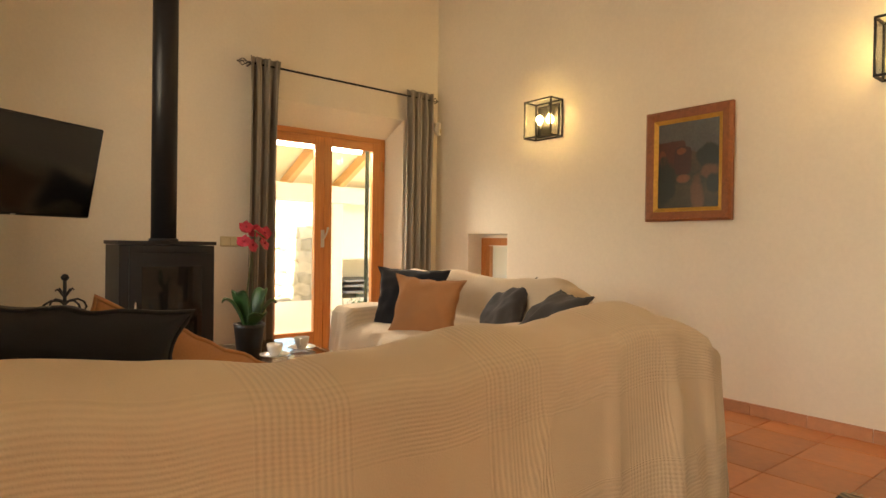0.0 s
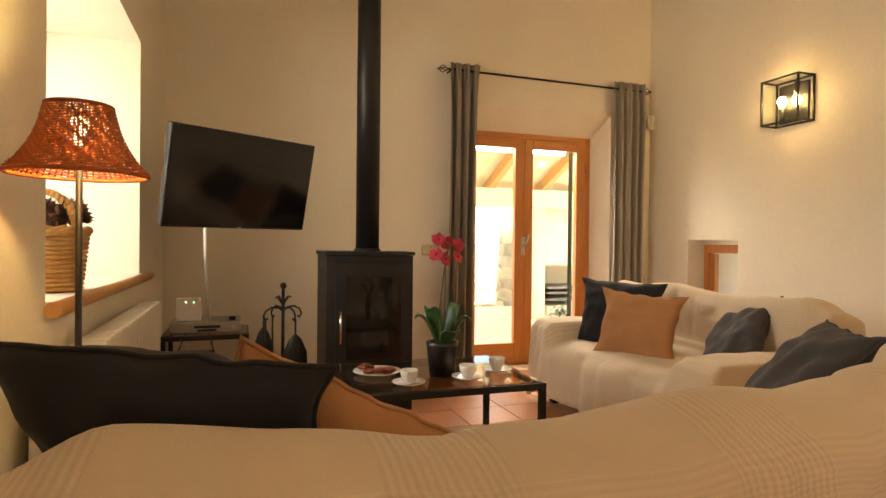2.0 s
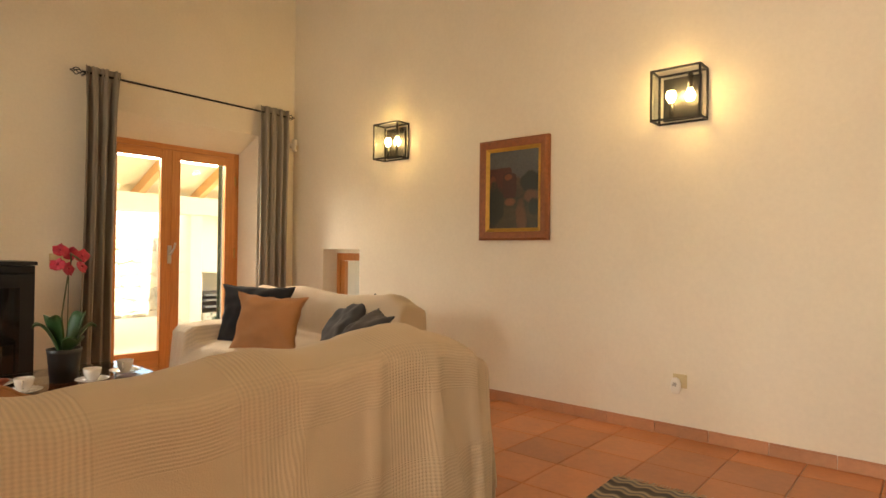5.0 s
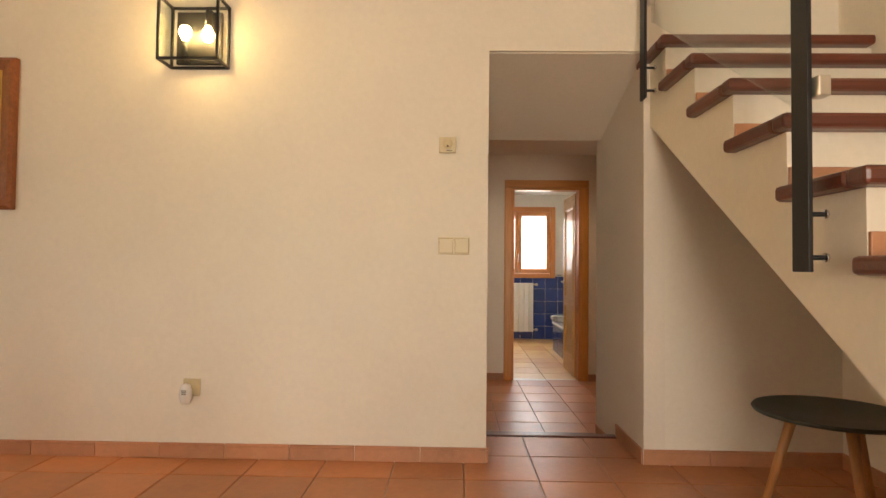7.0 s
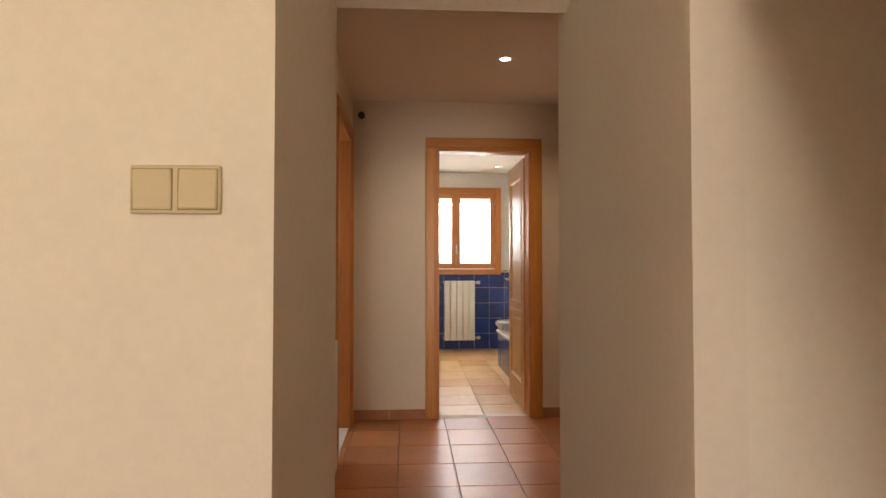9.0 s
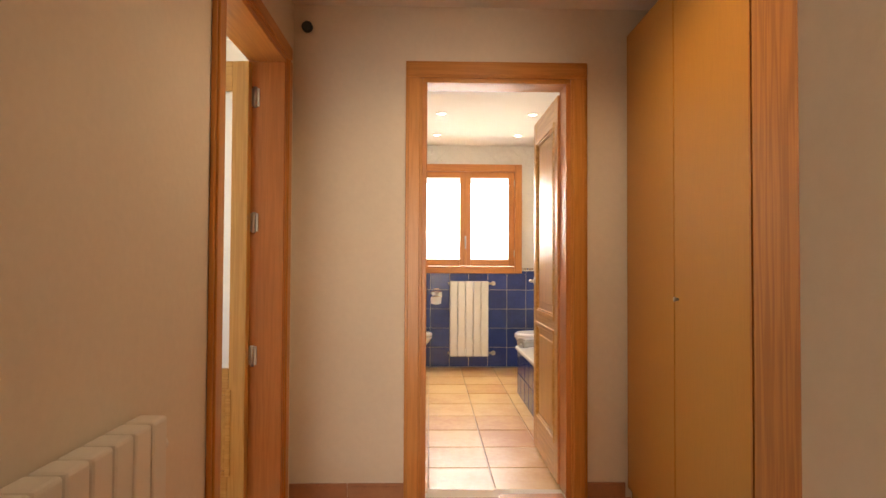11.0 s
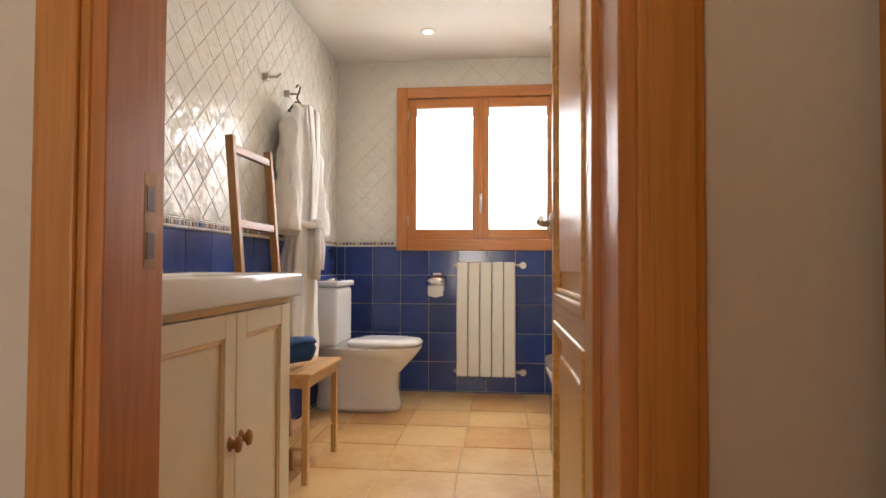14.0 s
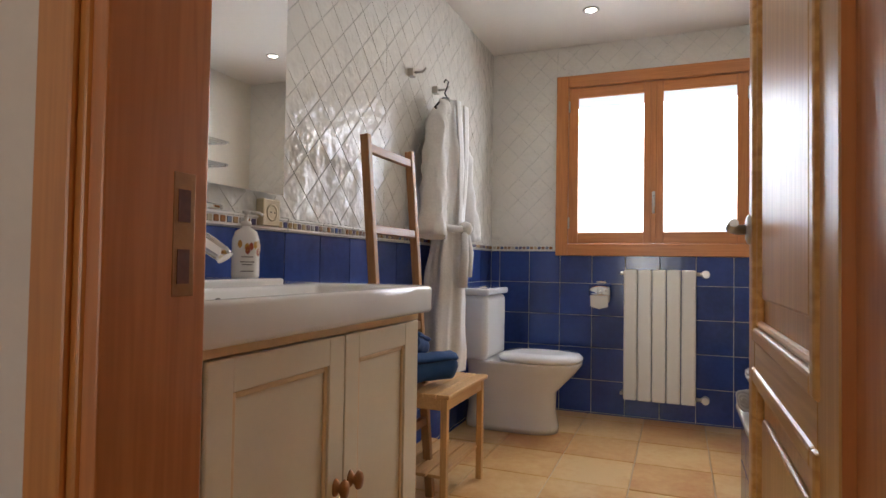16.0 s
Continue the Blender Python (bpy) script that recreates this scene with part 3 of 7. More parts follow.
for b in ((-4.18, -4.10, 1.12, 2.34), (-2.68, -2.60, 1.12, 2.34), (-3.42, -3.36, 1.2, 2.26)):
    part("stile", box(B(), b[0], YS - 0.60, b[2], b[1], YS - 0.54, b[3], 0.004), PINE, win)
for b in ((1.12, 1.20), (2.26, 2.34)):
    part("rail", box(B(), -4.10, YS - 0.60, b[0], -2.68, YS - 0.54, b[1], 0.004), PINE_H, win)
p = part("pane", box(B(), -4.10, YS - 0.575, 1.2, -2.68, YS - 0.57, 2.26), PANE, win)
p.visible_shadow = False

# niche window
nw = tagged(new("window_niche"), "small varnished pine casement set back in the niche", "window", kind="structure")
for b in ((-4.674, -4.624, 0.72, 1.31), (-4.230, -4.150, 0.72, 1.31), (-4.624, -4.230, 1.24, 1.31), (-4.624, -4.230, 0.72, 0.80)):
    part("casing", box(B(), b[0], YP + 0.17, b[2], b[1], YP + 0.23, b[3], 0.004), PINE, nw)
part("stile", box(B(), -4.620, YP + 0.18, 0.80, -4.565, YP + 0.225, 1.235, 0.004), PINE, nw)
part("pane", box(B(), -4.565, YP + 0.20, 0.80, -4.230, YP + 0.205, 1.235), PANE, nw)
part("handle", box(B(), -4.27, YP + 0.162, 1.02, -4.255, YP + 0.17, 1.10, 0.003), BRASS, nw)


def door_frame(nm, label, axis, at, depth, a0, a1, top, w=0.072):
    """Casing on the near side and a lining through the wall. axis 'y': the wall faces -y; 'x': the wall faces +x."""
    d = tagged(new(nm), label, "door frame", kind="structure")

    def b(p0, p1, z0, z1, d0, d1, bev=0.004):
        bm = B()
        if axis == "y":
            box(bm, p0, at + d0, z0, p1, at + d1, z1, bev)
        else:
            box(bm, at - d1, p0, z0, at - d0, p1, z1, bev)
        return bm

    for p0, p1 in ((a0 - w, a0), (a1, a1 + w)):
        part("casing", b(p0, p1, 0, top, -0.016, -0.001), GOLDEN, d)
        part("casing_bead", b(p0 + 0.012, p1 - 0.012, 0, top, -0.024, -0.015, 0.004), GOLDEN, d)
    part("head_casing", b(a0 - w, a1 + w, top + 0.001, top + w, -0.0155, -0.001), GOLDEN_H if axis == "y" else GOLDEN_Y, d)
    part("head_bead", b(a0 - w + 0.012, a1 + w - 0.012, top + 0.013, top + w - 0.012, -0.0235, -0.015), GOLDEN_H if axis == "y" else GOLDEN_Y, d)
    for p0, p1 in ((a0 - 0.001, a0 + 0.022), (a1 - 0.022, a1 + 0.001)):
        part("lining", b(p0, p1, 0, top - 0.022, -0.012, depth + 0.01, 0.003), PINE, d)
    part("head_lining", b(a0, a1, top - 0.022, top, -0.012, depth + 0.01, 0.003), GOLDEN_H if axis == "y" else GOLDEN_Y, d)
    return d


frame_bath = door_frame("door_frame_bath", "varnished pine door frame with moulded casing", "y", 5.81, 0.12, 0.556, 1.270, 2.005, 0.081)
strike = part("strike_plate", box(B(), 0.570, 5.887, 0.897, 0.5785, 5.920, 1.042, 0.001), DARK_BRASS, frame_bath, "worn brass strike plate with two slots")
for z0, z1 in ((0.984, 1.022), (0.912, 0.952)):
    part("slot", box(B(), 0.578, 5.894, z0, 0.5792, 5.912, z1), MAHOGANY, strike)
door_frame("door_frame_side", "varnished pine door frame of the side room", "x", -0.065, 0.14, 4.825, 5.625, 2.03, 0.079)


def moulded_leaf(ob, at, w, h, glazed_top, mat_v, mat_h):
    """A framed door leaf in its own plane: local x along the leaf from the hinge, local y its thickness, z up."""
    t = 0.038
    s = 0.085 if not glazed_top else 0.075
    lo, hi = (0.755, 0.825) if not glazed_top else (0.55, 0.65)

    def pc(nm, m, mat, parent=ob, label=""):
        turned(m, at)
        return part(nm, m, mat, parent, label)

    pc("stile", box(B(), 0, 0, 0.008, s, t, h, 0.004), mat_v)
    pc("stile", box(B(), w - s, 0, 0.008, w, t, h, 0.004), mat_v)
    for z0, z1 in ((0.008, 0.20), (lo, hi), (h - 0.13, h)):
        pc("rail", box(B(), s, 0.0005, z0, w - s, t - 0.0005, z1, 0.003), mat_h)
    for z0, z1, gl in ((0.20, lo, False), (hi, h - 0.13, glazed_top)):
        if gl:
            pc("glass", box(B(), s - 0.005, t / 2 - 0.003, z0, w - s + 0.005, t / 2 + 0.003, z1), FROST, label="frosted glass pane")
            continue
        bm = box(B(), s - 0.004, 0.013, z0 - 0.004, w - s + 0.004, t - 0.013, z1 + 0.004)
        for d0, d1, k in ((0.004, 0.0135, 0.060), (t - 0.0135, t - 0.004, 0.060)):
            box(bm, s + k, d0, z0 + k, w - s - k, d1, z1 - k, 0.005)
        pc("panel", bm, mat_v)
        for d0, d1 in ((-0.005, 0.013), (t - 0.013, t + 0.005)):
            bm = B()
            for k0, k1, step in ((-0.012, 0.012, 0.0), (0.012, 0.024, 0.006)):
                e0, e1 = (d0 + step, d1) if d0 < 0 else (d0, d1 - step)
                for q in ((s + k0, s + k1), (w - s - k1, w - s - k0)):
                    box(bm, q[0], e0, z0 + k0, q[1], e1, z1 - k0, 0.005)
                for q in ((z0 + k0, z0 + k1), (z1 - k1, z1 - k0)):
                    box(bm, s + k1, e0 + 0.0003, q[0], w - s - k1, e1 - 0.0003, q[1], 0.005)
            pc("moulding", bm, mat_h)


bath_door = tagged(new("door_bath"), "open panelled door of varnished pine", "door", kind="structure")
at = pose(1.273, 5.937, 0.004, 0, 0, 90.0)
moulded_leaf(bath_door, at @ pose(0, -0.002, 0), 0.665, 1.965, False, HONEY, HONEY_Y)
part("hinge_edge", turned(box(B(), -0.0015, 0.001, 0.01, -0.0001, 0.037, 1.962), at @ pose(0, -0.002, 0)), PINE, bath_door, "thin redder strip over the hinge edge")
bm = B()
lathe(bm, [(0, 0), (0.026, 0), (0.026, 0.007), (0.02, 0.01), (0, 0.01)], seg=24)
turned(bm, at @ pose(0.60, 0.0375, 1.005, -90, 0, 0))
n0 = len(bm.verts)
tube(bm, [(0.60, 0.045, 1.005), (0.60, 0.065, 1.005), (0.585, 0.072, 1.007), (0.50, 0.074, 1.01)], [0.009, 0.009, 0.009, 0.007], 10)
turned(bm, at, n0)
part("handle", bm, NICKEL, bath_door, "nickel lever handle on a round rose")
bm = B()
tube(bm, [(0.60, -0.002, 1.045), (0.60, -0.045, 1.045), (0.585, -0.055, 1.047), (0.49, -0.058, 1.05)], 0.009, 10)
turned(bm, at)
part("handle", bm, NICKEL, bath_door, "nickel lever handle")
for z in (0.28, 1.0, 1.72):
    bm = B()
    tube(bm, [(1.280, 5.942, z), (1.280, 5.942, z + 0.085)], 0.007, 10)
    box(bm, 1.250, 5.9325, z, 1.278, 5.9365, z + 0.085)
    part("hinge", bm, NICKEL, bath_door, "steel hinge")

side_door = tagged(new("door_side"), "open pine door with a tall frosted glass pane", "door", kind="structure")
at = pose(-0.195, 5.592, 0.004, 0, 0, 175)
moulded_leaf(side_door, at, 0.755, 1.99, True, HONEY, HONEY_H)
for z in (0.66, 1.245, 1.80):
    bm = B()
    tube(bm, [(-0.182, 5.594, z), (-0.182, 5.594, z + 0.09)], 0.009, 10)
    box(bm, -0.20, 5.596, z + 0.005, -0.165, 5.603, z + 0.085)
    part("hinge", bm, NICKEL, side_door, "steel hinge")


def bath_window():
    w = tagged(new("window_bath"), "closed two-leaf pine window with frosted glass and a pine surround", "window", kind="structure")
    x0, x1, z0, z1 = 0.384, 1.562, 1.008, 2.150
    c = 0.075
    y = BY
    for b in ((x0, x0 + c), (x1 - c, x1)):
        part("casing", box(B(), b[0], y - 0.035, z0, b[1], y + 0.02, z1, 0.005), PINE, w)
    for b in ((z0, z0 + c), (z1 - c, z1)):
        part("casing", box(B(), x0 + c, y - 0.0345, b[0], x1 - c, y + 0.02, b[1], 0.005), PINE_H, w)
    for b in ((0.4605, 0.969, 0.519, 0.913), (0.971, 1.486, 1.026, 1.424)):
        leaf = part("leaf", box(B(), b[0], y - 0.012, z0 + c + 0.002, b[2], y + 0.03, z1 - c - 0.002, 0.004), PINE, w, "pine casement leaf")
        part("stile", box(B(), b[3], y - 0.012, z0 + c + 0.002, b[1], y + 0.03, z1 - c - 0.002, 0.004), PINE, leaf)
        part("rail", box(B(), b[2], y - 0.0115, z0 + c + 0.002, b[3], y + 0.03, 1.155, 0.004), PINE_H, leaf)
        part("rail", box(B(), b[2], y - 0.0115, 2.01, b[3], y + 0.03, z1 - c - 0.002, 0.004), PINE_H, leaf)
        pane = part("pane", box(B(), b[2] - 0.005, y + 0.006, 1.15, b[3] + 0.005, y + 0.012, 2.015), FROST, leaf, "frosted glass pane")
        pane.visible_shadow = False
    part("cover_strip", box(B(), 0.954, y - 0.022, z0 + c + 0.004, 0.986, y - 0.0115, z1 - c - 0.004, 0.004), PINE, w)
    bm = box(B(), 0.962, y - 0.028, 1.30, 0.980, y - 0.0215, 1.40, 0.003)
    tube(bm, [(0.971, y - 0.026, 1.37), (0.971, y - 0.055, 1.365), (0.971, y - 0.058, 1.34), (0.971, y - 0.05, 1.265)], 0.008)
    part("handle", bm, NICKEL, w, "nickel window handle")
    for x in (0.462, 1.485):
        for z in (1.18, 1.92):
            bm = B()
            tube(bm, [(x, y - 0.018, z), (x, y - 0.018, z + 0.07)], 0.007)
            part("hinge", bm, NICKEL, w, "steel hinge")
    return w


bath_window()

# ---- outside ----
structure("ground", box(B(), -400, -400, -0.35, 400, 400, -0.28), plain("dry_ground", (0.42, 0.36, 0.26), 0.95, 0, 0.3, 0.5, 20, 0.4), "pale dry ground round the house", "ground")
structure("terrace_floor", box(B(), -10.2, -2.0, -0.28, XW - 0.33, 6.0, FL - 0.03), PALE_RENDER, "pale terrace paving", "pavement")
porch = thing("terrace_porch", "open porch roof of pine rafters on pale rendered posts", "porch")
LIGHT_PINE = wood("pale_porch_pine", (0.52, 0.27, 0.09), (0.68, 0.40, 0.16), "x", 0.5)


def roof_z(x):
    """Underside of the porch boards, which fall away from the house."""
    return 3.52 + 0.44 * (x + 5.5)


bm = B()
lo = [bm.verts.new((x, y, roof_z(x) + d)) for d in (0.0, 0.05) for x, y in ((-8.75, -1.8), (-5.5, -1.8), (-5.5, 5.5), (-8.75, 5.5))]
for q in ((3, 2, 1, 0), (4, 5, 6, 7), (0, 1, 5, 4), (1, 2, 6, 5), (2, 3, 7, 6), (3, 0, 4, 7)):
    bm.faces.new([lo[k] for k in q])
part("roof_boards", bm, plain("pale_roof_boards", (0.80, 0.70, 0.50), 0.7), porch)
part("front_beam", box(B(), -8.6, -1.8, 1.84, -8.4, 5.5, 2.10, 0.01), PALE_RENDER, porch)
for y in (-1.1, -0.25, 0.6, 1.45, 2.26, 3.1, 3.95, 4.8):
    bm = B()
    lo = [bm.verts.new((x, y + k, roof_z(x) - d)) for d in (0.15, 0.003) for x, k in ((-8.7, 0), (-5.52, 0), (-5.52, 0.09), (-8.7, 0.09))]
    for q in ((3, 2, 1, 0), (4, 5, 6, 7), (0, 1, 5, 4), (1, 2, 6, 5), (2, 3, 7, 6), (3, 0, 4, 7)):
        bm.faces.new([lo[k] for k in q])
    part("rafter", bm, LIGHT_PINE, porch)
part("pillar", box(B(), -8.6, 2.99, FL - 0.03, -8.4, 3.18, 1.84, 0.02), PALE_RENDER, porch)
part("pillar", box(B(), -8.6, -1.6, FL - 0.03, -8.4, -1.4, 1.84, 0.02), PALE_RENDER, porch)
bbq = thing("barbecue", "pale masonry barbecue with steel grill racks", "barbecue")
part("hearth", box(B(), -9.5, 3.40, FL - 0.03, -8.75, 4.6, 0.36, 0.02), PALE_RENDER, bbq)
part("side_wall", box(B(), -9.5, 3.28, FL - 0.03, -8.8, 3.40, 0.98, 0.02), PALE_RENDER, bbq)
part("side_wall", box(B(), -9.5, 4.60, FL - 0.03, -8.8, 4.72, 0.98, 0.02), PALE_RENDER, bbq)
part("back_wall", box(B(), -9.6, 3.28, FL - 0.03, -9.5, 4.72, 0.98), PALE_RENDER, bbq)
part("hood", box(B(), -9.6, 3.28, 0.98, -8.78, 4.72, 2.3, 0.02), PALE_RENDER, bbq)
for z in (0.44, 0.54, 0.62):
    part("rack", box(B(), -9.45, 3.41, z, -8.72, 4.1, z + 0.035, 0.005), GRILL, bbq)
bush = thing("small_bush", "small green plant at the foot of the barbecue", "plant")
bm = B()
tube(bm, [(-8.45, 3.45, FL - 0.03), (-8.45, 3.46, 0.30)], 0.012, 6)
part("stem", bm, STEM, bush)
rng = random.Random(12)
bm = B()
for k in range(160):
    d = Vector((rng.gauss(0, 0.07), rng.gauss(0, 0.08), abs(rng.gauss(0, 0.07))))
    c = Vector((-8.45, 3.46, 0.24)) + d
    e = Vector((rng.uniform(-1, 1), rng.uniform(-1, 1), rng.uniform(-0.3, 1))).normalized()
    f = e.orthogonal().normalized() * 0.009
    bm.faces.new([bm.verts.new(q) for q in (c, c + e * 0.018 + f, c + e * 0.04, c + e * 0.018 - f)])
part("leaves", bm, LEAF, bush)
shutter = thing("door_shutter", "dark green wooden shutter folded open outside the terrace door", "shutter")
GREEN = plain("dark_green_shutter_paint", (0.02, 0.05, 0.03), 0.5, 0, 0.15, 5, 60, 0.1)
m = pose(-5.56, 1.885, FL + 0.03, 0, 0, 148)
for q in ((0, 0.06), (0.50, 0.56)):
    part("stile", turned(box(B(), q[0], 0, 0, q[1], 0.032, 2.0, 0.003), m), GREEN, shutter)
for k in range(24):
    z = 0.04 + 0.08 * k
    part("slat", turned(box(B(), 0.06, 0.006, z, 0.50, 0.026, z + 0.074, 0.003), m), GREEN, shutter)
garden = thing("garden_wall", "dry stone garden wall in full sun", "garden wall")
rng = random.Random(5)
stones = []
for k in range(5):
    m = B()
    bmesh.ops.create_icosphere(m, subdivisions=2, radius=0.5)
    for v in m.verts:
        v.co = Vector([math.copysign(abs(c * 2) ** 0.7 / 2, c) for c in v.co]) * (0.88 + 0.2 * rng.random())
    stones.append(mesh_of("stone", m, STONE))
part("core", box(B(), -10.6, -2.0, -0.28, -10.25, 4.6, 1.75), plain("wall_mortar", (0.45, 0.40, 0.31), 0.95), garden)
for r in range(9):
    y = 1.2
    while y < 4.2:
        w = rng.uniform(0.16, 0.34)
        s = new("stone", stones[rng.randrange(5)])
        s.parent = garden
        s.matrix_basis = pose(-10.22, y + w / 2, 0.0 + 0.2 * r + rng.uniform(-0.02, 0.02), rng.uniform(-20, 20), 0, 0) @ Matrix.Diagonal((0.13, w * 1.3, 0.27, 1))
        y += w

# ---- sofas under their throws ----


def smooth(a, b, x):
    t = max(0.0, min(1.0, (x - a) / (b - a)))
    return t * t * (3 - 2 * t)


def sofa(label, cover_label, at, length, ridge, seat_z, arm_z, depth, seed, hem):
    """Local frame: x along the sofa, y from the back to the front, z up from the floor."""
    s = thing("sofa", label, "sofa", at=at)
    part("base", box(B(), 0.05, 0.06, 0.06, length - 0.05, depth - 0.04, 0.30, 0.02), SOFA, s)
    part("backrest", box(B(), 0.05, 0.05, 0.30, length - 0.05, 0.22, ridge(length / 2) - 0.10, 0.05, 4), SOFA, s)
    part("seat_cushion", box(B(), 0.22, 0.22, 0.30, length / 2 - 0.005, depth - 0.06, seat_z - 0.02, 0.03, 3), SOFA, s)
    part("seat_cushion", box(B(), length / 2 + 0.005, 0.22, 0.30, length - 0.22, depth - 0.06, seat_z - 0.02, 0.03, 3), SOFA, s)
    for x in (0.05, length - 0.21):
        part("armrest", box(B(), x, 0.20, 0.30, x + 0.16, depth - 0.07, arm_z - 0.03, 0.03, 4), SOFA, s)
    for x in (0.1, length - 0.15):
        for y in (0.1, depth - 0.14):
            part("foot", box(B(), x, y, 0.0, x + 0.05, y + 0.05, 0.06, 0.005), BLACK, s)

    c = thing("sofa_throw", cover_label, "throw", at=at)
    D = depth
    # cross-section, as (y, z, kind): back hem, ridge, backrest front, seat, front hem
    prof = [(-0.015, hem, 0), (-0.01, 0.45, 0), (0.0, 0.70, 0), (0.003, 0.80, 2), (0.006, 0.862, 1), (0.026, 0.892, 1), (0.09, 0.918, 1), (0.16, 0.935, 1), (0.205, 0.925, 1), (0.232, 0.87, 2),
            (0.25, 0.75, 0), (0.27, seat_z + 0.12, 0), (0.31, seat_z + 0.02, 3), (0.45, seat_z, 3), (D - 0.15, seat_z + 0.005, 3), (D - 0.04, seat_z - 0.015, 3), (D, seat_z - 0.08, 0), (D + 0.01, 0.22, 0), (D + 0.02, 0.10, 0)]
    cum = [0.0]
    for a, b in zip(prof, prof[1:]):
        cum.append(cum[-1] + math.hypot(b[0] - a[0], b[1] - a[1]))
    S = cum[-1]
    rng = random.Random(seed)
    ph = [rng.uniform(0, 6.3) for _ in range(8)]

    def section(w):
        d = w * S
        for i in range(len(prof) - 1):
            if d <= cum[i + 1] or i == len(prof) - 2:
                t = (d - cum[i]) / (cum[i + 1] - cum[i])
                t2 = max(0, min(1, t))
                return tuple(prof[i][k] + (prof[i + 1][k] - prof[i][k]) * t2 for k in (0, 1))
        return prof[-1][:2]

    def top(y, z, x):
        if z > seat_z + 0.04 and y < 0.29:
            z = seat_z + (z - seat_z) * (ridge(x) - seat_z) / (0.935 - seat_z)
        arm = smooth(0.26, 0.20, x) + smooth(length - 0.26, length - 0.20, x)
        if y > 0.24:
            fall = smooth(D + 0.002, D - 0.06, y)
            zz = arm_z - 0.05 * (1 - fall)
            if y < D - 0.001:
                z = z + max(0, zz - z) * arm
        return z

    drop = 0.62
    span = length + 2 * drop

    def f(u, w):
        a = u * span - drop
        x = min(max(a, 0), length)
        y, z = section(w)
        z = top(y, z, x)
        over = max(0, -a, a - length)
        side = -1 if a < 0 else 1
        px, py, pz = x, y, z
        if over > 0:
            soft = 0.05
            out = soft * (1 - math.exp(-over / soft)) * 0.7
            fall = max(0, over - soft * (1 - math.exp(-over / soft)) * 0.8)
            pz = max(z - fall, hem + 0.02 * math.sin(9 * y + ph[0]))
            wave = smooth(0.08, 0.45, fall)
            px = x + side * (out * 0.25 + wave * (0.012 + 0.016 * math.sin(16 * y + ph[1]) + 0.015 * math.sin(37 * y + ph[2])))
            py = y + wave * 0.02 * math.sin(12 * z + ph[5])
        # folds of the hanging cloth and dents on top
        low = smooth(0.75, 0.3, pz)
        if y < 0.02 and over == 0:
            py -= 0.010 + 0.040 * low * (0.5 + 0.5 * math.sin(13 * x + ph[3] + 0.8 * math.sin(3 * x))) + 0.006 * math.sin(25 * x + ph[4]) * low
        if y > D - 0.03 and over == 0:
            py += 0.03 * low * (0.6 + math.sin(11 * x + ph[6])) + 0.01 * math.sin(29 * x + ph[7]) * low
        q = Vector((x * 2.2 + seed, y * 2.2, z))
        pz += 0.012 * (noise.noise(q * 1.4) + 0.5 * noise.noise(q * 3.7)) * (0.4 if over else 1)
        # pulled creases that cross the top
        for cx, lean, deep, wide in ((0.62, 0.5, 0.008, 0.016), (0.80, -0.35, 0.008, 0.016), (0.30, 0.3, 0.008, 0.016), (0.71, 0.06, 0.012, 0.020), (0.845, 0.10, 0.014, 0.022), (0.94, -0.06, 0.014, 0.020), (0.52, 0.10, 0.007, 0.018)):
            e = x - cx * length - lean * (z - 0.8)
            py -= deep * math.exp(-(e / wide) ** 2) * (1 if y > 0.02 else smooth(0.90, 0.70, z) + 0.3)
        if y < 0.25 and over == 0:
            pz += 0.009 * math.sin(7 * x + 1.2 * math.sin(9 * y + 4 * x) + ph[2]) * smooth(0.02, 0.10, y)
        return Vector((px, py, max(pz, 0.02)))

    bm = B()
    NU, NV = 150, 110
    grid(bm, f, NU, NV)
    uvl = bm.loops.layers.uv.new("UVMap")
    bm.verts.index_update()
    for fc in bm.faces:
        for lp in fc.loops:
            i, j = divmod(lp.vert.index, NV + 1)
            lp[uvl].uv = (i / NU * span, j / NV * S)
    t = part("cloth", bm, THROW, c)
    sol = t.modifiers.new("thick", "SOLIDIFY")
    sol.thickness, sol.offset = 0.006, 1
    for w in (0.0, 1.0):
        bm = B()
        tube(bm, [f(k / 150, w) for k in range(151)], 0.006, 6)
        part("hem", bm, THROW, c, "rolled cotton hem")
    return s


def near_ridge(x):
    pts = [(0, 0.785), (0.14, 0.838), (0.33, 0.818), (0.55, 0.792), (0.75, 0.785), (1.05, 0.808), (1.42, 0.836), (1.55, 0.836), (1.70, 0.805), (1.84, 0.73)]
    for a, b in zip(pts, pts[1:]):
        if x <= b[0]:
            return a[1] + (b[1] - a[1]) * smooth(a[0], b[0], x) if x > a[0] else a[1]
    return pts[-1][1]


def far_ridge(x):
    return 0.795 + 0.012 * math.cos(5 * x) - 0.07 * smooth(0.16, 0.0, x) - 0.03 * smooth(1.62, 1.75, x)


sofa("sofa with a green frame, seen from behind", "cream ribbed cotton throw draped over the sofa", pose(-1.30, -1.33, FL, 0, 0, 90), 1.84, near_ridge, 0.43, 0.58, 0.88, 4, 0.05)
sofa("two-seat sofa with a green frame by the terrace door", "cream ribbed cotton throw draped over the two-seat sofa", pose(-2.68, 1.72, FL, 0, 0, 180), 1.62, far_ridge, 0.44, 0.545, 0.90, 9, 0.06)


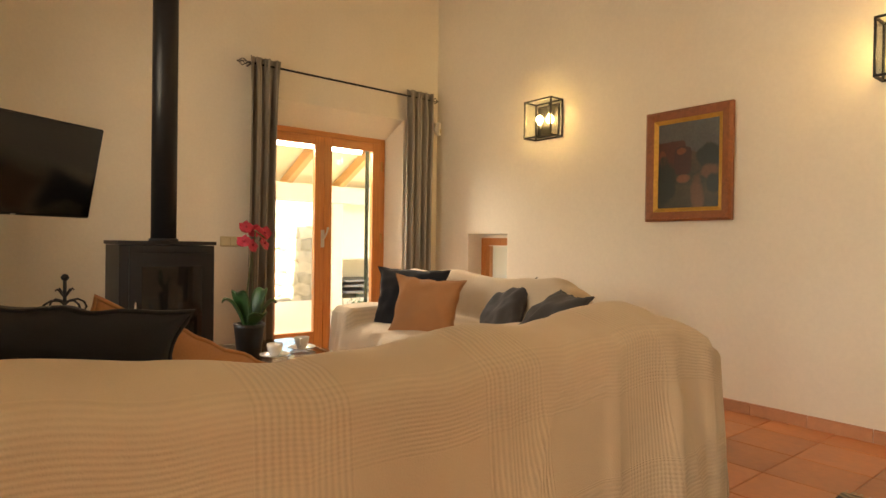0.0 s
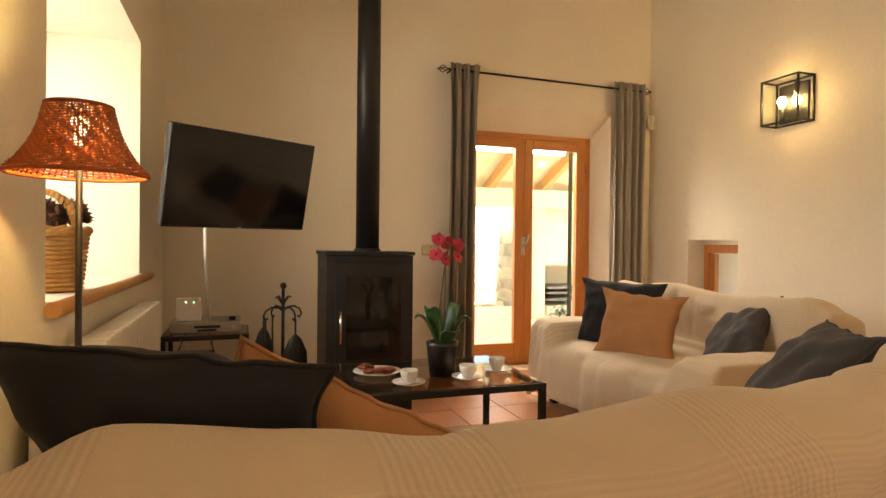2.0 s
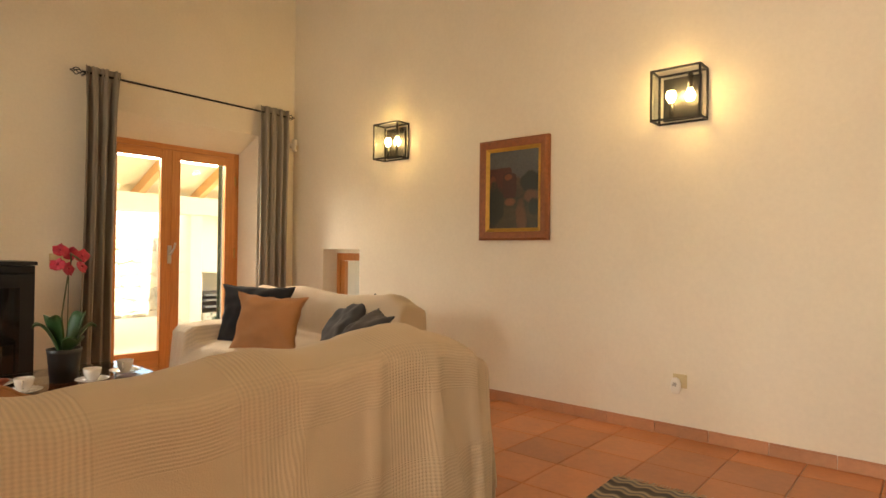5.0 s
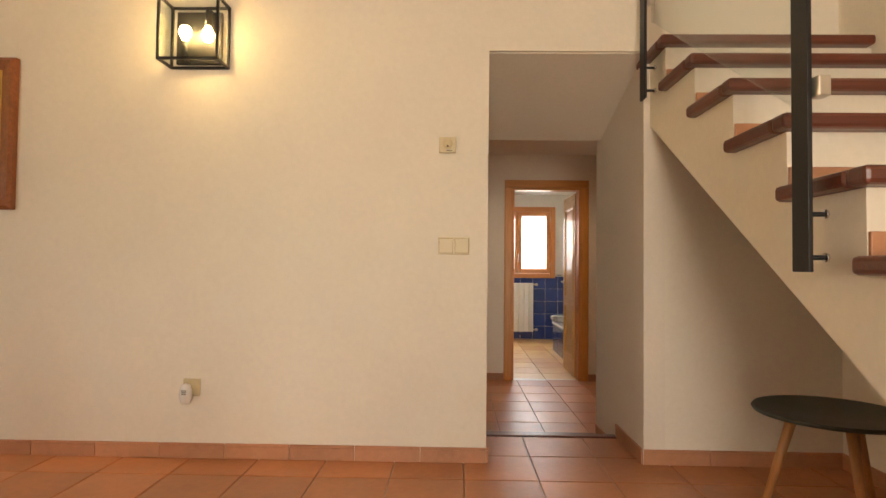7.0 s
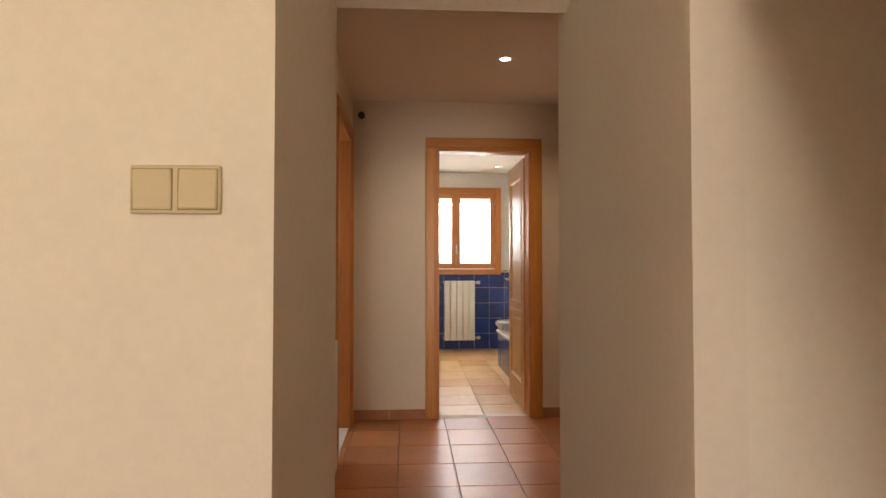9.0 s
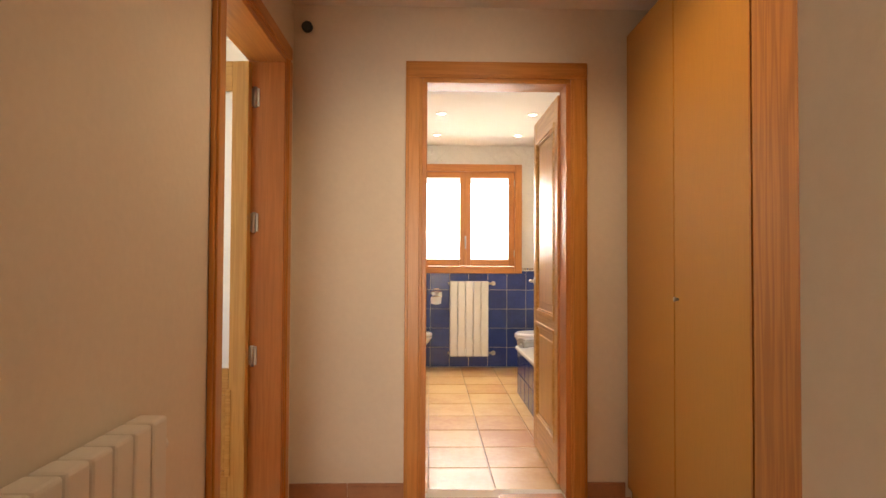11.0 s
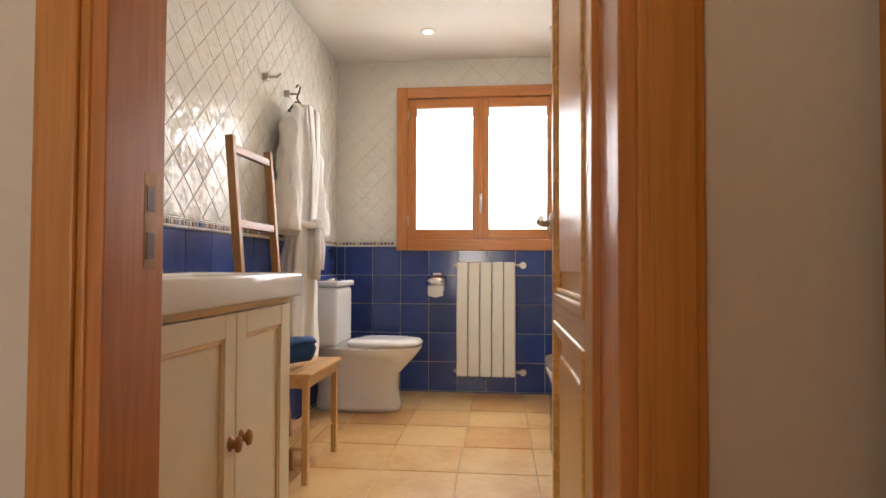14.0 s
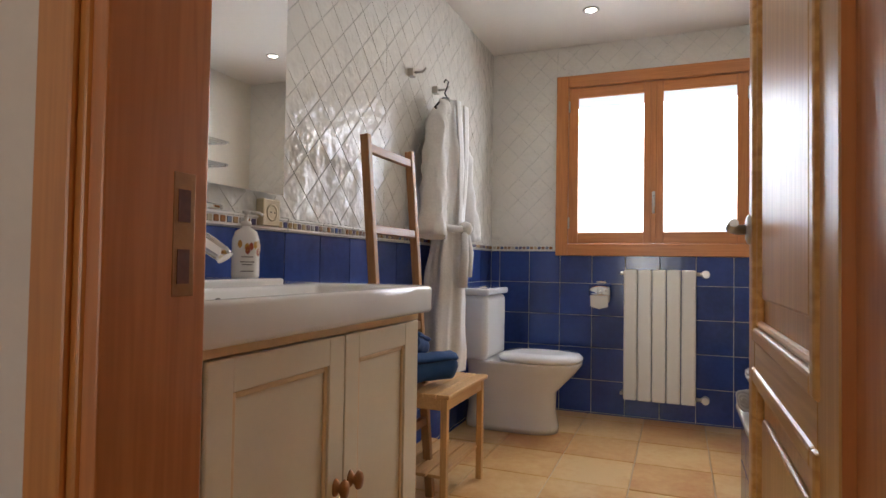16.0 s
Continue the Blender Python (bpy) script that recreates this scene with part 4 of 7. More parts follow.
def cushion(label, mat, m, w, h, t, seed, slump=(0.0, 0.0), ear=0.05, sag=0.0):
    """slump: how far the two lower corners are pushed along the cushion; ear: drawn-out corners; sag: dip of the top edge."""
    ob = thing("cushion", label, "cushion", "cushions on the sofas", at=m)
    o = Vector((seed * 3.1, 0, 0))

    def rim(a, b):
        """A point of the flat outline."""
        x = a * w / 2 * (1 - 0.09 * (1 - b * b) * abs(a) ** 2)
        z = b * h / 2 * (1 - 0.035 * (1 - a * a) * abs(b) ** 2)
        k = (abs(a) * abs(b)) ** 6
        x += ear * k * (1 if a > 0 else -1) * 0.5
        z += ear * k * (1 if b > 0 else -1) * 0.25
        low = (1 - b) / 2
        x += (slump[0] * (1 - a) / 2 + slump[1] * (1 + a) / 2) * low
        z -= sag * (1 - a * a) * (1 + b) / 2
        q = Vector((a * 2.3, b * 2.3, seed))
        edge = max(abs(a), abs(b)) ** 8
        x += 0.010 * noise.noise(q * 1.9) * edge
        z += 0.010 * noise.noise(q * 1.9 + Vector((5, 1, 2))) * edge
        return x, 0.014 * noise.noise(q * 1.3 + Vector((1, 7, 3))), z

    def face(sign):
        def f(u, v):
            a, b = 2 * u - 1, 2 * v - 1
            a, b = math.copysign(abs(a) ** 0.85, a), math.copysign(abs(b) ** 0.85, b)
            x, y, z = rim(a, b)
            d = t / 2 * ((1 - abs(a) ** 2.4) * (1 - abs(b) ** 2.4)) ** 0.5
            q = Vector((a * 1.5, b * 1.5, sign)) + o
            d *= 1 + 0.25 * noise.noise(q)
            inner = (1 - a ** 4) * (1 - b ** 4)
            d += (0.006 * noise.noise(q * 2.6) + 0.002 * noise.noise(q * 6)) * inner
            # soft wrinkles that run in from the corners
            d -= 0.003 * inner * max(0.0, math.sin(9 * (abs(a) - abs(b)) + seed)) * abs(a * b) * 3
            return Vector((x, y + sign * d, z))
        return f

    bm = B()
    grid(bm, face(1), 40, 40)
    grid(bm, face(-1), 40, 40)
    bmesh.ops.remove_doubles(bm, verts=bm.verts, dist=0.0008)
    part("cover", bm, mat, ob)
    bm = B()
    pts = []
    for k in range(120):
        i, q = divmod(k, 30)
        q /= 30
        a, b = ((-1 + 2 * q, -1), (1, -1 + 2 * q), (1 - 2 * q, 1), (-1, 1 - 2 * q))[i]
        pts.append(rim(a, b))
    tube(bm, pts, 0.0045, 6, closed=True)
    part("seam", bm, mat, ob, "stitched seam edge")
    return ob


# on the near sofa: local x of a cushion runs along the backrest
cushion("black linen cushion lying against the backrest", NAVY, pose(-1.70, -1.158, FL + 0.684, 22, 2.5, 66), 0.50, 0.44, 0.17, 1, (0.16, 0.06), 0.06, -0.012)
cushion("camel linen cushion leaning beside the black one", CAMEL, pose(-1.70, -0.945, FL + 0.61, 14, 27, 80), 0.41, 0.44, 0.17, 2, (0, 0), 0.03, -0.015)
cushion("slate grey linen cushion leaning on the armrest", SLATE, pose(-2.03, 0.52, FL + 0.64, -41, -1, 323), 0.44, 0.44, 0.15, 6)
# on the two-seat sofa
cushion("black linen cushion upright on the seat", NAVY, pose(-3.86, 1.20, FL + 0.605, -14, 2, 30), 0.52, 0.44, 0.15, 3)
cushion("camel linen cushion upright before the black one", CAMEL, pose(-3.50, 1.08, FL + 0.595, -16, 4, 34), 0.44, 0.37, 0.14, 4)
cushion("slate grey linen cushion tilted on the seat", SLATE, pose(-3.12, 1.40, FL + 0.565, -42, -21, 4), 0.40, 0.42, 0.14, 5)

# ---- television corner ----
tv = thing("television", "black flat television on a tilting wall arm", "television")
m = pose(-4.178, -1.03, 1.622, 0.3, 12.7, 34.2)
bm = turned(box(B(), -0.045, -0.454, -0.264, 0, 0.454, 0.264, 0.008), m)
part("casing", bm, BLACK, tv)
part("screen", turned(box(B(), 0.0005, -0.446, -0.250, 0.003, 0.446, 0.256), m), SCREEN, tv, "dark glossy screen")
part("badge", turned(box(B(), 0.0005, -0.012, -0.262, 0.003, 0.012, -0.255), m), NICKEL, tv, "small silver badge")
bm = B()
tube(bm, [m @ Vector((-0.04, 0, 0)), (-4.8, -1.1, 1.62), (XW + 0.004, -1.05, 1.62)], 0.02, 8)
box(bm, XW + 0.001, -1.15, 1.5, XW + 0.02, -0.95, 1.75)
part("wall_arm", bm, BLACK, tv)
cable = thing("cable_sleeve", "white cable sleeve hanging from the television", "cable")
bm = B()
tube(bm, [m @ Vector((-0.03, -0.19, -0.25)), (-4.33, -1.24, 1.2), (-4.50, -1.24, 0.98), (-4.78, -1.24, 0.80), (-4.9, -1.26, 0.72)], 0.011, 8)
part("sleeve", bm, WHITE, cable)

def glass_table(name, label, x0, y0, x1, y1, z, shelf, group=""):
    t = thing(name, label, "table", group)
    r = 0.014
    for x in (x0 + r, x1 - r):
        for y in (y0 + r, y1 - r):
            part("leg", box(B(), x - r, y - r, FL, x + r, y + r, z - 0.03, 0.002), BLACK, t)
    for a in ((x0, y0, x1, y0 + 2 * r), (x0, y1 - 2 * r, x1, y1), (x0, y0 + 2 * r, x0 + 2 * r, y1 - 2 * r), (x1 - 2 * r, y0 + 2 * r, x1, y1 - 2 * r)):
        part("rail", box(B(), a[0], a[1], z - 0.03, a[2], a[3], z - 0.002, 0.002), BLACK, t)
    part("glass_top", box(B(), x0 + 0.012, y0 + 0.012, z - 0.002, x1 - 0.012, y1 - 0.012, z + 0.006, 0.002), SMOKE, t, "smoked glass top")
    if shelf:
        part("shelf", box(B(), x0 + 0.02, y0 + 0.02, FL + shelf, x1 - 0.02, y1 - 0.02, FL + shelf + 0.012, 0.002), SHELF, t, "woven lower shelf")
    return t


SMOKE = clear_pane("smoked_table_glass", (0.80, 0.74, 0.66), 0.22)
SHELF = plain("woven_mat", (0.34, 0.24, 0.14), 0.8, 0, 0.3, 60, 200, 0.5)
glass_table("television_table", "low black iron table with a glass top", -4.98, -1.50, -4.55, -1.00, 0.72, 0)
dvd = thing("disc_player", "silver disc player on the glass table", "disc player")
part("body", box(B(), -4.95, -1.46, 0.727, -4.62, -1.05, 0.79, 0.004), plain("silver_plastic", (0.38, 0.36, 0.33), 0.35, 0.6), dvd)
part("tray", box(B(), -4.621, -1.32, 0.755, -4.616, -1.17, 0.772, 0.001), BLACK, dvd)
part("display", box(B(), -4.621, -1.30, 0.735, -4.616, -1.19, 0.75, 0.001), BLACK, dvd)
bm = B()
tube(bm, [(-4.622, -1.09, 0.76), (-4.61, -1.09, 0.76)], 0.012, 14)
part("knob", bm, NICKEL, dvd)
for k in range(3):
    part("button", box(B(), -4.621, -1.15 + 0.015 * k, 0.757, -4.615, -1.142 + 0.015 * k, 0.765, 0.001), NICKEL, dvd)
router = thing("router", "white internet router leaning on the disc player", "router")
bm = turned(box(B(), -0.015, -0.075, 0, 0.015, 0.075, 0.145, 0.006), pose(-4.73, -1.36, 0.79, 0, -6, -8))
part("case", bm, WHITE, router)
for k in (-0.02, 0.03):
    part("status_light", turned(box(B(), 0.0155, k, 0.115, 0.0165, k + 0.006, 0.119), pose(-4.73, -1.36, 0.79, 0, -6, -8)), glow("status_green", (0.5, 1, 0.6), 1.5), router)
sat = thing("small_box", "small black receiver on the disc player", "receiver")
part("case", box(B(), -4.76, -1.12, 0.79, -4.70, -1.08, 0.812, 0.004), BLACK, sat)
plug = thing("power_cables", "black cables and a charger hanging under the table", "cable")
bm = B()
tube(bm, [(-4.85, -1.25, 0.71), (-4.75, -1.2, 0.55), (-4.72, -1.22, 0.42), (-4.8, -1.2, 0.255)], 0.004, 6)
tube(bm, [(-4.9, -1.38, 0.71), (-4.78, -1.42, 0.6), (-4.74, -1.36, 0.5), (-4.85, -1.3, 0.255)], 0.004, 6)
part("cord", bm, BLACK, plug)
part("charger", box(B(), -4.75, -1.25, 0.52, -4.70, -1.205, 0.60, 0.008), BLACK, plug)


def radiator_row(name, label, ax, a0, n, w, d0, d1, z0, z1, mat=ENAMEL, rot=False):
    r = thing(name, label, "radiator")
    for k in range(n):
        p, q = a0 + k * w + 0.002, a0 + (k + 1) * w - 0.002
        bm = B()
        if ax == "x":
            box(bm, p, d0, z0, q, d1, z1, 0.008, 2)
        else:
            box(bm, d0, p, z0, d1, q, z1, 0.008, 2)
        part("element", bm, mat, r)
    return r


r = radiator_row("radiator", "cream cast radiator under the window sill", "x", -4.02, 21, 0.08, YS + 0.035, YS + 0.125, 0.40, 0.985)
for z in (0.46, 0.92):
    bm = B()
    tube(bm, [(-2.345, YS + 0.08, z), (-2.29, YS + 0.08, z)], 0.018, 12)
    part("valve", bm, WHITE, r)
for x in (-3.9, -2.5):
    bm = B()
    tube(bm, [(x, YS + 0.04, 0.9), (x, YS - 0.005, 0.9)], 0.008)
    part("wall_bracket", bm, WHITE, r)

# ---- stove ----
st = thing("wood_stove", "tall dark steel wood stove with a glass door", "stove")
def arc_body(bm, x_back, x_front, y0, y1, z0, z1, bow):
    n = 12
    a = [(x_front + bow * (1 - (2 * k / n - 1) ** 2), y0 + (y1 - y0) * k / n) for k in range(n + 1)]
    ring = [(x_back, y0), *a, (x_back, y1)]
    lo = [bm.verts.new((x, y, z0)) for x, y in ring]
    hi = [bm.verts.new((x, y, z1)) for x, y in ring]
    bm.faces.new(lo[::-1])
    bm.faces.new(hi)
    for k in range(len(ring)):
        j = (k + 1) % len(ring)
        bm.faces.new((lo[k], lo[j], hi[j], hi[k]))
    return bm


part("body", arc_body(B(), -4.62, -4.19, -0.575, -0.05, FL + 0.03, 1.215, 0.02), STOVE, st)
part("top_plate", arc_body(B(), -4.63, -4.18, -0.585, -0.04, 1.218, 1.24, 0.024), STOVE, st)
part("plinth", box(B(), -4.60, -0.55, FL, -4.22, -0.08, FL + 0.03), BLACK, st)
part("head_panel", arc_body(B(), -4.2, -4.178, -0.525, -0.055, 1.175, 1.21, 0.022), STOVE, st)
door = part("door", arc_body(B(), -4.2, -4.172, -0.525, -0.055, 0.46, 1.168, 0.022), STOVE, st, "steel door with dark glass")
part("window", arc_body(B(), -4.17, -4.160, -0.462, -0.13, 0.60, 1.09, 0.012), STOVE_GLASS, door, "dark reflective fire glass")
bm = B()
tube(bm, [(-4.14, -0.498, 0.70), (-4.14, -0.498, 0.89)], 0.008)
tube(bm, [(-4.14, -0.498, 0.72), (-4.18, -0.498, 0.72)], 0.005)
tube(bm, [(-4.14, -0.498, 0.87), (-4.18, -0.498, 0.87)], 0.005)
part("handle", bm, CHROME, door, "long chrome handle")
part("drawer_front", arc_body(B(), -4.2, -4.174, -0.525, -0.055, FL + 0.04, 0.452, 0.022), STOVE, st)
bm = B()
tube(bm, [(-4.155, -0.36, 0.49), (-4.14, -0.36, 0.49)], 0.01, 12)
part("air_knob", bm, CHROME, st)
bm = B()
tube(bm, [(-4.42, -0.288, 1.238), (-4.42, -0.288, H)], 0.074, 28)
part("flue_pipe", bm, STOVE, st, "black steel flue pipe")
bm = B()
lathe(bm, [(0.074, 0), (0.085, 0), (0.085, 0.015), (0.074, 0.02)], (-4.42, -0.288, 1.238))
part("flue_collar", bm, STOVE, st)

tools = thing("fireplace_tools", "black wrought iron fireside tools hanging on a stand", "fireside tools")
tx, ty = -4.50, -0.80
bm = B()
lathe(bm, [(0, 0), (0.10, 0), (0.10, 0.008), (0.02, 0.015), (0, 0.015)], (tx, ty, FL))
part("foot", bm, BLACK, tools)
bm = B()
tube(bm, [(tx, ty, FL + 0.01), (tx, ty, 1.0)], 0.01)
lathe(bm, [(0, -0.022), (0.014, -0.016), (0.022, 0), (0.014, 0.016), (0, 0.022)], (tx, ty, 1.02), 14)
part("stem", bm, BLACK, tools)
for a in range(4):
    t = math.pi / 2 * a + 0.5
    c, s = math.cos(t), math.sin(t)
    bm = B()
    tube(bm, [(tx + c * r, ty + s * r, z) for r, z in ((0.0, 0.86), (0.03, 0.885), (0.08, 0.89), (0.12, 0.87), (0.135, 0.84), (0.12, 0.815), (0.105, 0.825))], 0.006)
    tube(bm, [(tx + c * r, ty + s * r, z) for r, z in ((0.0, 0.90), (0.03, 0.94), (0.045, 0.955), (0.055, 0.945))], 0.005)
    part("hook_arm", bm, BLACK, tools)
for nm, t, wid in (("brush", 4.4, 0.062), ("shovel", 0.6, 0.075), ("tongs", 3.64, 0.02), ("poker", 5.2, 0.008)):
    x, y = tx + 0.12 * math.cos(t), ty + 0.12 * math.sin(t)
    bm = B()
    tube(bm, [(x, y, 0.825), (x, y, 0.62 if wid > 0.05 else 0.42)], 0.006)
    if wid > 0.05:
        lathe(bm, [(0, 0), (wid, 0), (wid * 0.95, 0.12), (wid * 0.5, 0.2), (0.008, 0.23)], (x, y, 0.50 if nm == "shovel" else 0.53), 14, (0.5, 1))
    elif wid > 0.01:
        tube(bm, [(x + 0.02, y, 0.6), (x + 0.025, y, 0.34)], 0.005)
    part(nm, bm, BLACK, tools)

# ---- coffee table and what stands on it ----
TZ = 0.705
glass_table("coffee_table", "low black iron coffee table with a smoked glass top", -3.56, -0.82, -2.93, 0.185, TZ, 0.10)
CT = TZ + 0.006


def cup(x, y, turn):
    c = thing("coffee_cup", "small white porcelain coffee cup on its saucer", "cup", "coffee cups on the glass table")
    bm = B()
    lathe(bm, [(0, 0.003), (0.025, 0.0), (0.045, 0.004), (0.068, 0.014), (0.069, 0.017), (0.045, 0.009), (0.02, 0.007), (0, 0.007)], (x, y, CT))
    part("saucer", bm, CERAMIC, c)
    bm = B()
    lathe(bm, [(0, 0), (0.02, 0), (0.024, 0.006), (0.034, 0.03), (0.038, 0.055), (0.036, 0.056), (0.031, 0.03), (0.02, 0.01), (0, 0.008)], (x, y, CT + 0.008))
    part("cup", bm, CERAMIC, c)
    cx, cy = math.cos(turn), math.sin(turn)
    bm = B()
    tube(bm, [(x + cx * r, y + cy * r, CT + 0.008 + z) for r, z in ((0.034, 0.046), (0.05, 0.048), (0.058, 0.038), (0.05, 0.022), (0.03, 0.016))], 0.004)
    part("cup_handle", bm, CERAMIC, c)


cup(-3.03, -0.395, -0.4)
cup(-3.06, -0.125, 2.8)
cup(-3.17, 0.06, -0.6)
plate = thing("plate_of_biscuits", "white plate with dark red biscuits", "plate")
bm = B()
lathe(bm, [(0, 0), (0.06, 0), (0.105, 0.014), (0.106, 0.017), (0.06, 0.005), (0, 0.005)], (-3.27, -0.475, CT))
part("plate", bm, CERAMIC, plate)
rng = random.Random(2)
bisc = plain("red_brown_biscuit", (0.22, 0.045, 0.02), 0.6, 0, 0.35, 40, 120, 0.5)
for k in range(7):
    bm = B()
    lathe(bm, [(0, -0.009), (0.02, -0.008), (0.027, 0), (0.02, 0.008), (0, 0.01)], (0, 0, 0), 12, (1.3, 1))
    turned(bm, pose(-3.27 + rng.uniform(-0.045, 0.045), -0.475 + rng.uniform(-0.05, 0.05), CT + 0.018 + 0.008 * (k // 3), rng.uniform(-20, 20), rng.uniform(-20, 20), rng.uniform(0, 180)))
    part("biscuit", bm, bisc, plate)

orchid = thing("potted_orchid", "pink orchid with dark leaves in a black pot", "orchid")
ox, oy = -3.17, -0.205
bm = B()
lathe(bm, [(0, 0), (0.055, 0), (0.068, 0.13), (0.072, 0.15), (0.066, 0.15), (0.06, 0.125), (0, 0.125)], (ox, oy, CT))
part("pot", bm, POT, orchid)
for k, (a, ln, lift) in enumerate(((1.3, 0.13, 0.12), (1.9, 0.09, 0.17), (4.6, 0.13, 0.13), (5.2, 0.09, 0.17), (0.2, 0.11, 0.07))):
    def f(u, v, a=a, ln=ln, lift=lift):
        w = 0.046 * math.sin(math.pi * min(0.999, u * 0.93 + 0.07)) ** 0.7 * (2 * v - 1)
        r = 0.02 + ln * u * (1 - 0.2 * u)
        z = CT + 0.13 + lift * math.sin(u * 2.0) + 0.012 * abs(2 * v - 1)
        return Vector((ox + r * math.cos(a) - w * math.sin(a), oy + r * math.sin(a) + w * math.cos(a), z))
    bm = B()
    grid(bm, f, 12, 6)
    lf = part("leaf", bm, LEAF, orchid)
    so = lf.modifiers.new("thick", "SOLIDIFY")
    so.thickness = 0.004
stem_pts = [(ox, oy, CT + 0.12), (ox + 0.005, oy - 0.015, CT + 0.30), (ox + 0.005, oy + 0.005, CT + 0.46), (ox + 0.02, oy + 0.015, CT + 0.55), (ox + 0.06, oy + 0.0, CT + 0.585), (ox + 0.08, oy + 0.04, CT + 0.55)]
bm = B()
tube(bm, stem_pts, 0.0035, 8)
tube(bm, [(ox, oy + 0.01, CT + 0.12), (ox, oy + 0.012, CT + 0.50)], 0.0025, 6)
part("stem", bm, STEM, orchid)
rng = random.Random(8)
for k, (dy, dz) in enumerate(((-0.035, 0.60), (0.008, 0.585), (0.048, 0.575), (-0.045, 0.535), (0.0, 0.515), (0.05, 0.525))):
    bm = B()
    m = pose(ox + 0.05 + rng.uniform(-0.02, 0.02), oy + dy, CT + dz, rng.uniform(-15, 15), 80 + rng.uniform(-25, 25), rng.uniform(-25, 25))
    for j in range(5):
        a = 2 * math.pi * j / 5 + 0.3
        def f(u, v, a=a, j=j):
            w = (0.024 if j in (1, 4) else 0.015) * math.sin(math.pi * min(0.98, u * 0.9 + 0.08)) * (2 * v - 1)
            r = 0.003 + 0.031 * u
            return m @ Vector((r * math.cos(a) - w * math.sin(a), r * math.sin(a) + w * math.cos(a), 0.006 * u * u - 0.004 * (2 * v - 1) ** 2))
        grid(bm, f, 5, 4)
    n0 = len(bm.verts)
    lathe(bm, [(0, 0), (0.006, 0.003), (0.004, 0.012), (0, 0.014)], seg=8)
    turned(bm, m, n0)
    part("blossom", bm, PETAL, orchid, "pink blossom")

mag = plain("magazine_cover", (0.55, 0.58, 0.55), 0.35, 0, 0.5, 14, 60, 0)
TITLE = plain("yellow_title_print", (0.62, 0.50, 0.08), 0.3)
PHOTO = plain("printed_photo", (0.10, 0.13, 0.15), 0.3, 0, 0.8, 22, 60, 0)
mag2 = plain("magazine_cover_red", (0.42, 0.20, 0.16), 0.35, 0, 0.5, 18, 60, 0)
ZS = FL + 0.113
for k, (x, y, rz, mt) in enumerate(((-3.25, -0.20, 8, mag), (-3.22, -0.16, 14, mag), (-3.16, 0.04, -12, mag2), (-3.15, 0.05, -6, mag2), (-3.27, -0.36, 4, mag))):
    g = thing("magazine", "glossy magazine lying on the lower shelf of the coffee table", "magazine", "magazines under the table")
    z = ZS + 0.007 * (k % 2)
    part("pages", turned(box(B(), -0.135, -0.10, 0, 0.135, 0.10, 0.006, 0.001), pose(x, y, z, 0, 0, rz)), WHITE, g)
    part("cover", turned(box(B(), -0.136, -0.101, 0.0062, 0.136, 0.101, 0.0072), pose(x, y, z, 0, 0, rz)), mt, g)
    part("title_bar", turned(box(B(), -0.125, -0.09, 0.0073, -0.09, 0.07, 0.0077), pose(x, y, z, 0, 0, rz)), TITLE, g, "yellow printed title bar")
    part("photo", turned(box(B(), -0.07, -0.06, 0.0073, 0.06, 0.085, 0.0077), pose(x, y, z, 0, 0, rz)), PHOTO, g, "dark printed photograph")
    for k2 in range(3):
        part("text_line", turned(box(B(), 0.075 + 0.016 * k2, -0.09, 0.0073, 0.083 + 0.016 * k2, 0.02 + 0.02 * k2, 0.0077), pose(x, y, z, 0, 0, rz)), WHITE, g)

# ---- floor lamp ----
lamp = thing("floor_lamp", "black floor lamp with a red-brown woven rattan shade, lit", "lamp")
lx, ly = -2.14, -1.375
bm = B()
lathe(bm, [(0, 0), (0.13, 0), (0.13, 0.012), (0.03, 0.022), (0.012, 0.05), (0, 0.05)], (lx, ly, FL))
part("foot", bm, BLACK, lamp)
bm = B()
tube(bm, [(lx, ly, FL + 0.03), (lx, ly, 1.49)], 0.0068, 10)
part("pole", bm, BLACK, lamp)
bm = B()
prof = [(0.132, 1.430), (0.128, 1.438), (0.110, 1.457), (0.094, 1.481), (0.081, 1.506), (0.072, 1.532), (0.066, 1.556), (0.062, 1.572)]


def shade_r(z):
    for a, b in zip(prof, prof[1:]):
        if a[1] <= z <= b[1]:
            return a[0] + (b[0] - a[0]) * (z - a[1]) / (b[1] - a[1])
    return prof[-1][0] if z > prof[-1][1] else prof[0][0]


NR = 26
for k in range(NR):
    z = 1.432 + (1.570 - 1.432) * k / (NR - 1)
    r = shade_r(z)
    n = 64
    bm = B()
    tube(bm, [(lx + (r + 0.0022 * (-1) ** (j + k)) * math.cos(2 * math.pi * j / n), ly + (r + 0.0022 * (-1) ** (j + k)) * math.sin(2 * math.pi * j / n), z + 0.0012 * math.sin(j * 1.7 + k)) for j in range(n)], 0.0025, 5, closed=True)
    part("woven_strand", bm, WICKER_RED, lamp)
bm = B()
for j in range(64):
    a = 2 * math.pi * j / 64
    tube(bm, [(lx + shade_r(z) * math.cos(a), ly + shade_r(z) * math.sin(a), z) for z in (1.430, 1.445, 1.46, 1.485, 1.51, 1.54, 1.572)], 0.0023, 5)
part("shade_ribs", bm, WICKER_RED, lamp)
for z, r in ((1.429, 0.132), (1.573, 0.062)):
    bm = B()
    tube(bm, [(lx + r * math.cos(2 * math.pi * j / 40), ly + r * math.sin(2 * math.pi * j / 40), z) for j in range(40)], 0.0045, 8, closed=True)
    part("shade_rim", bm, WICKER_RED, lamp)
bm = B()
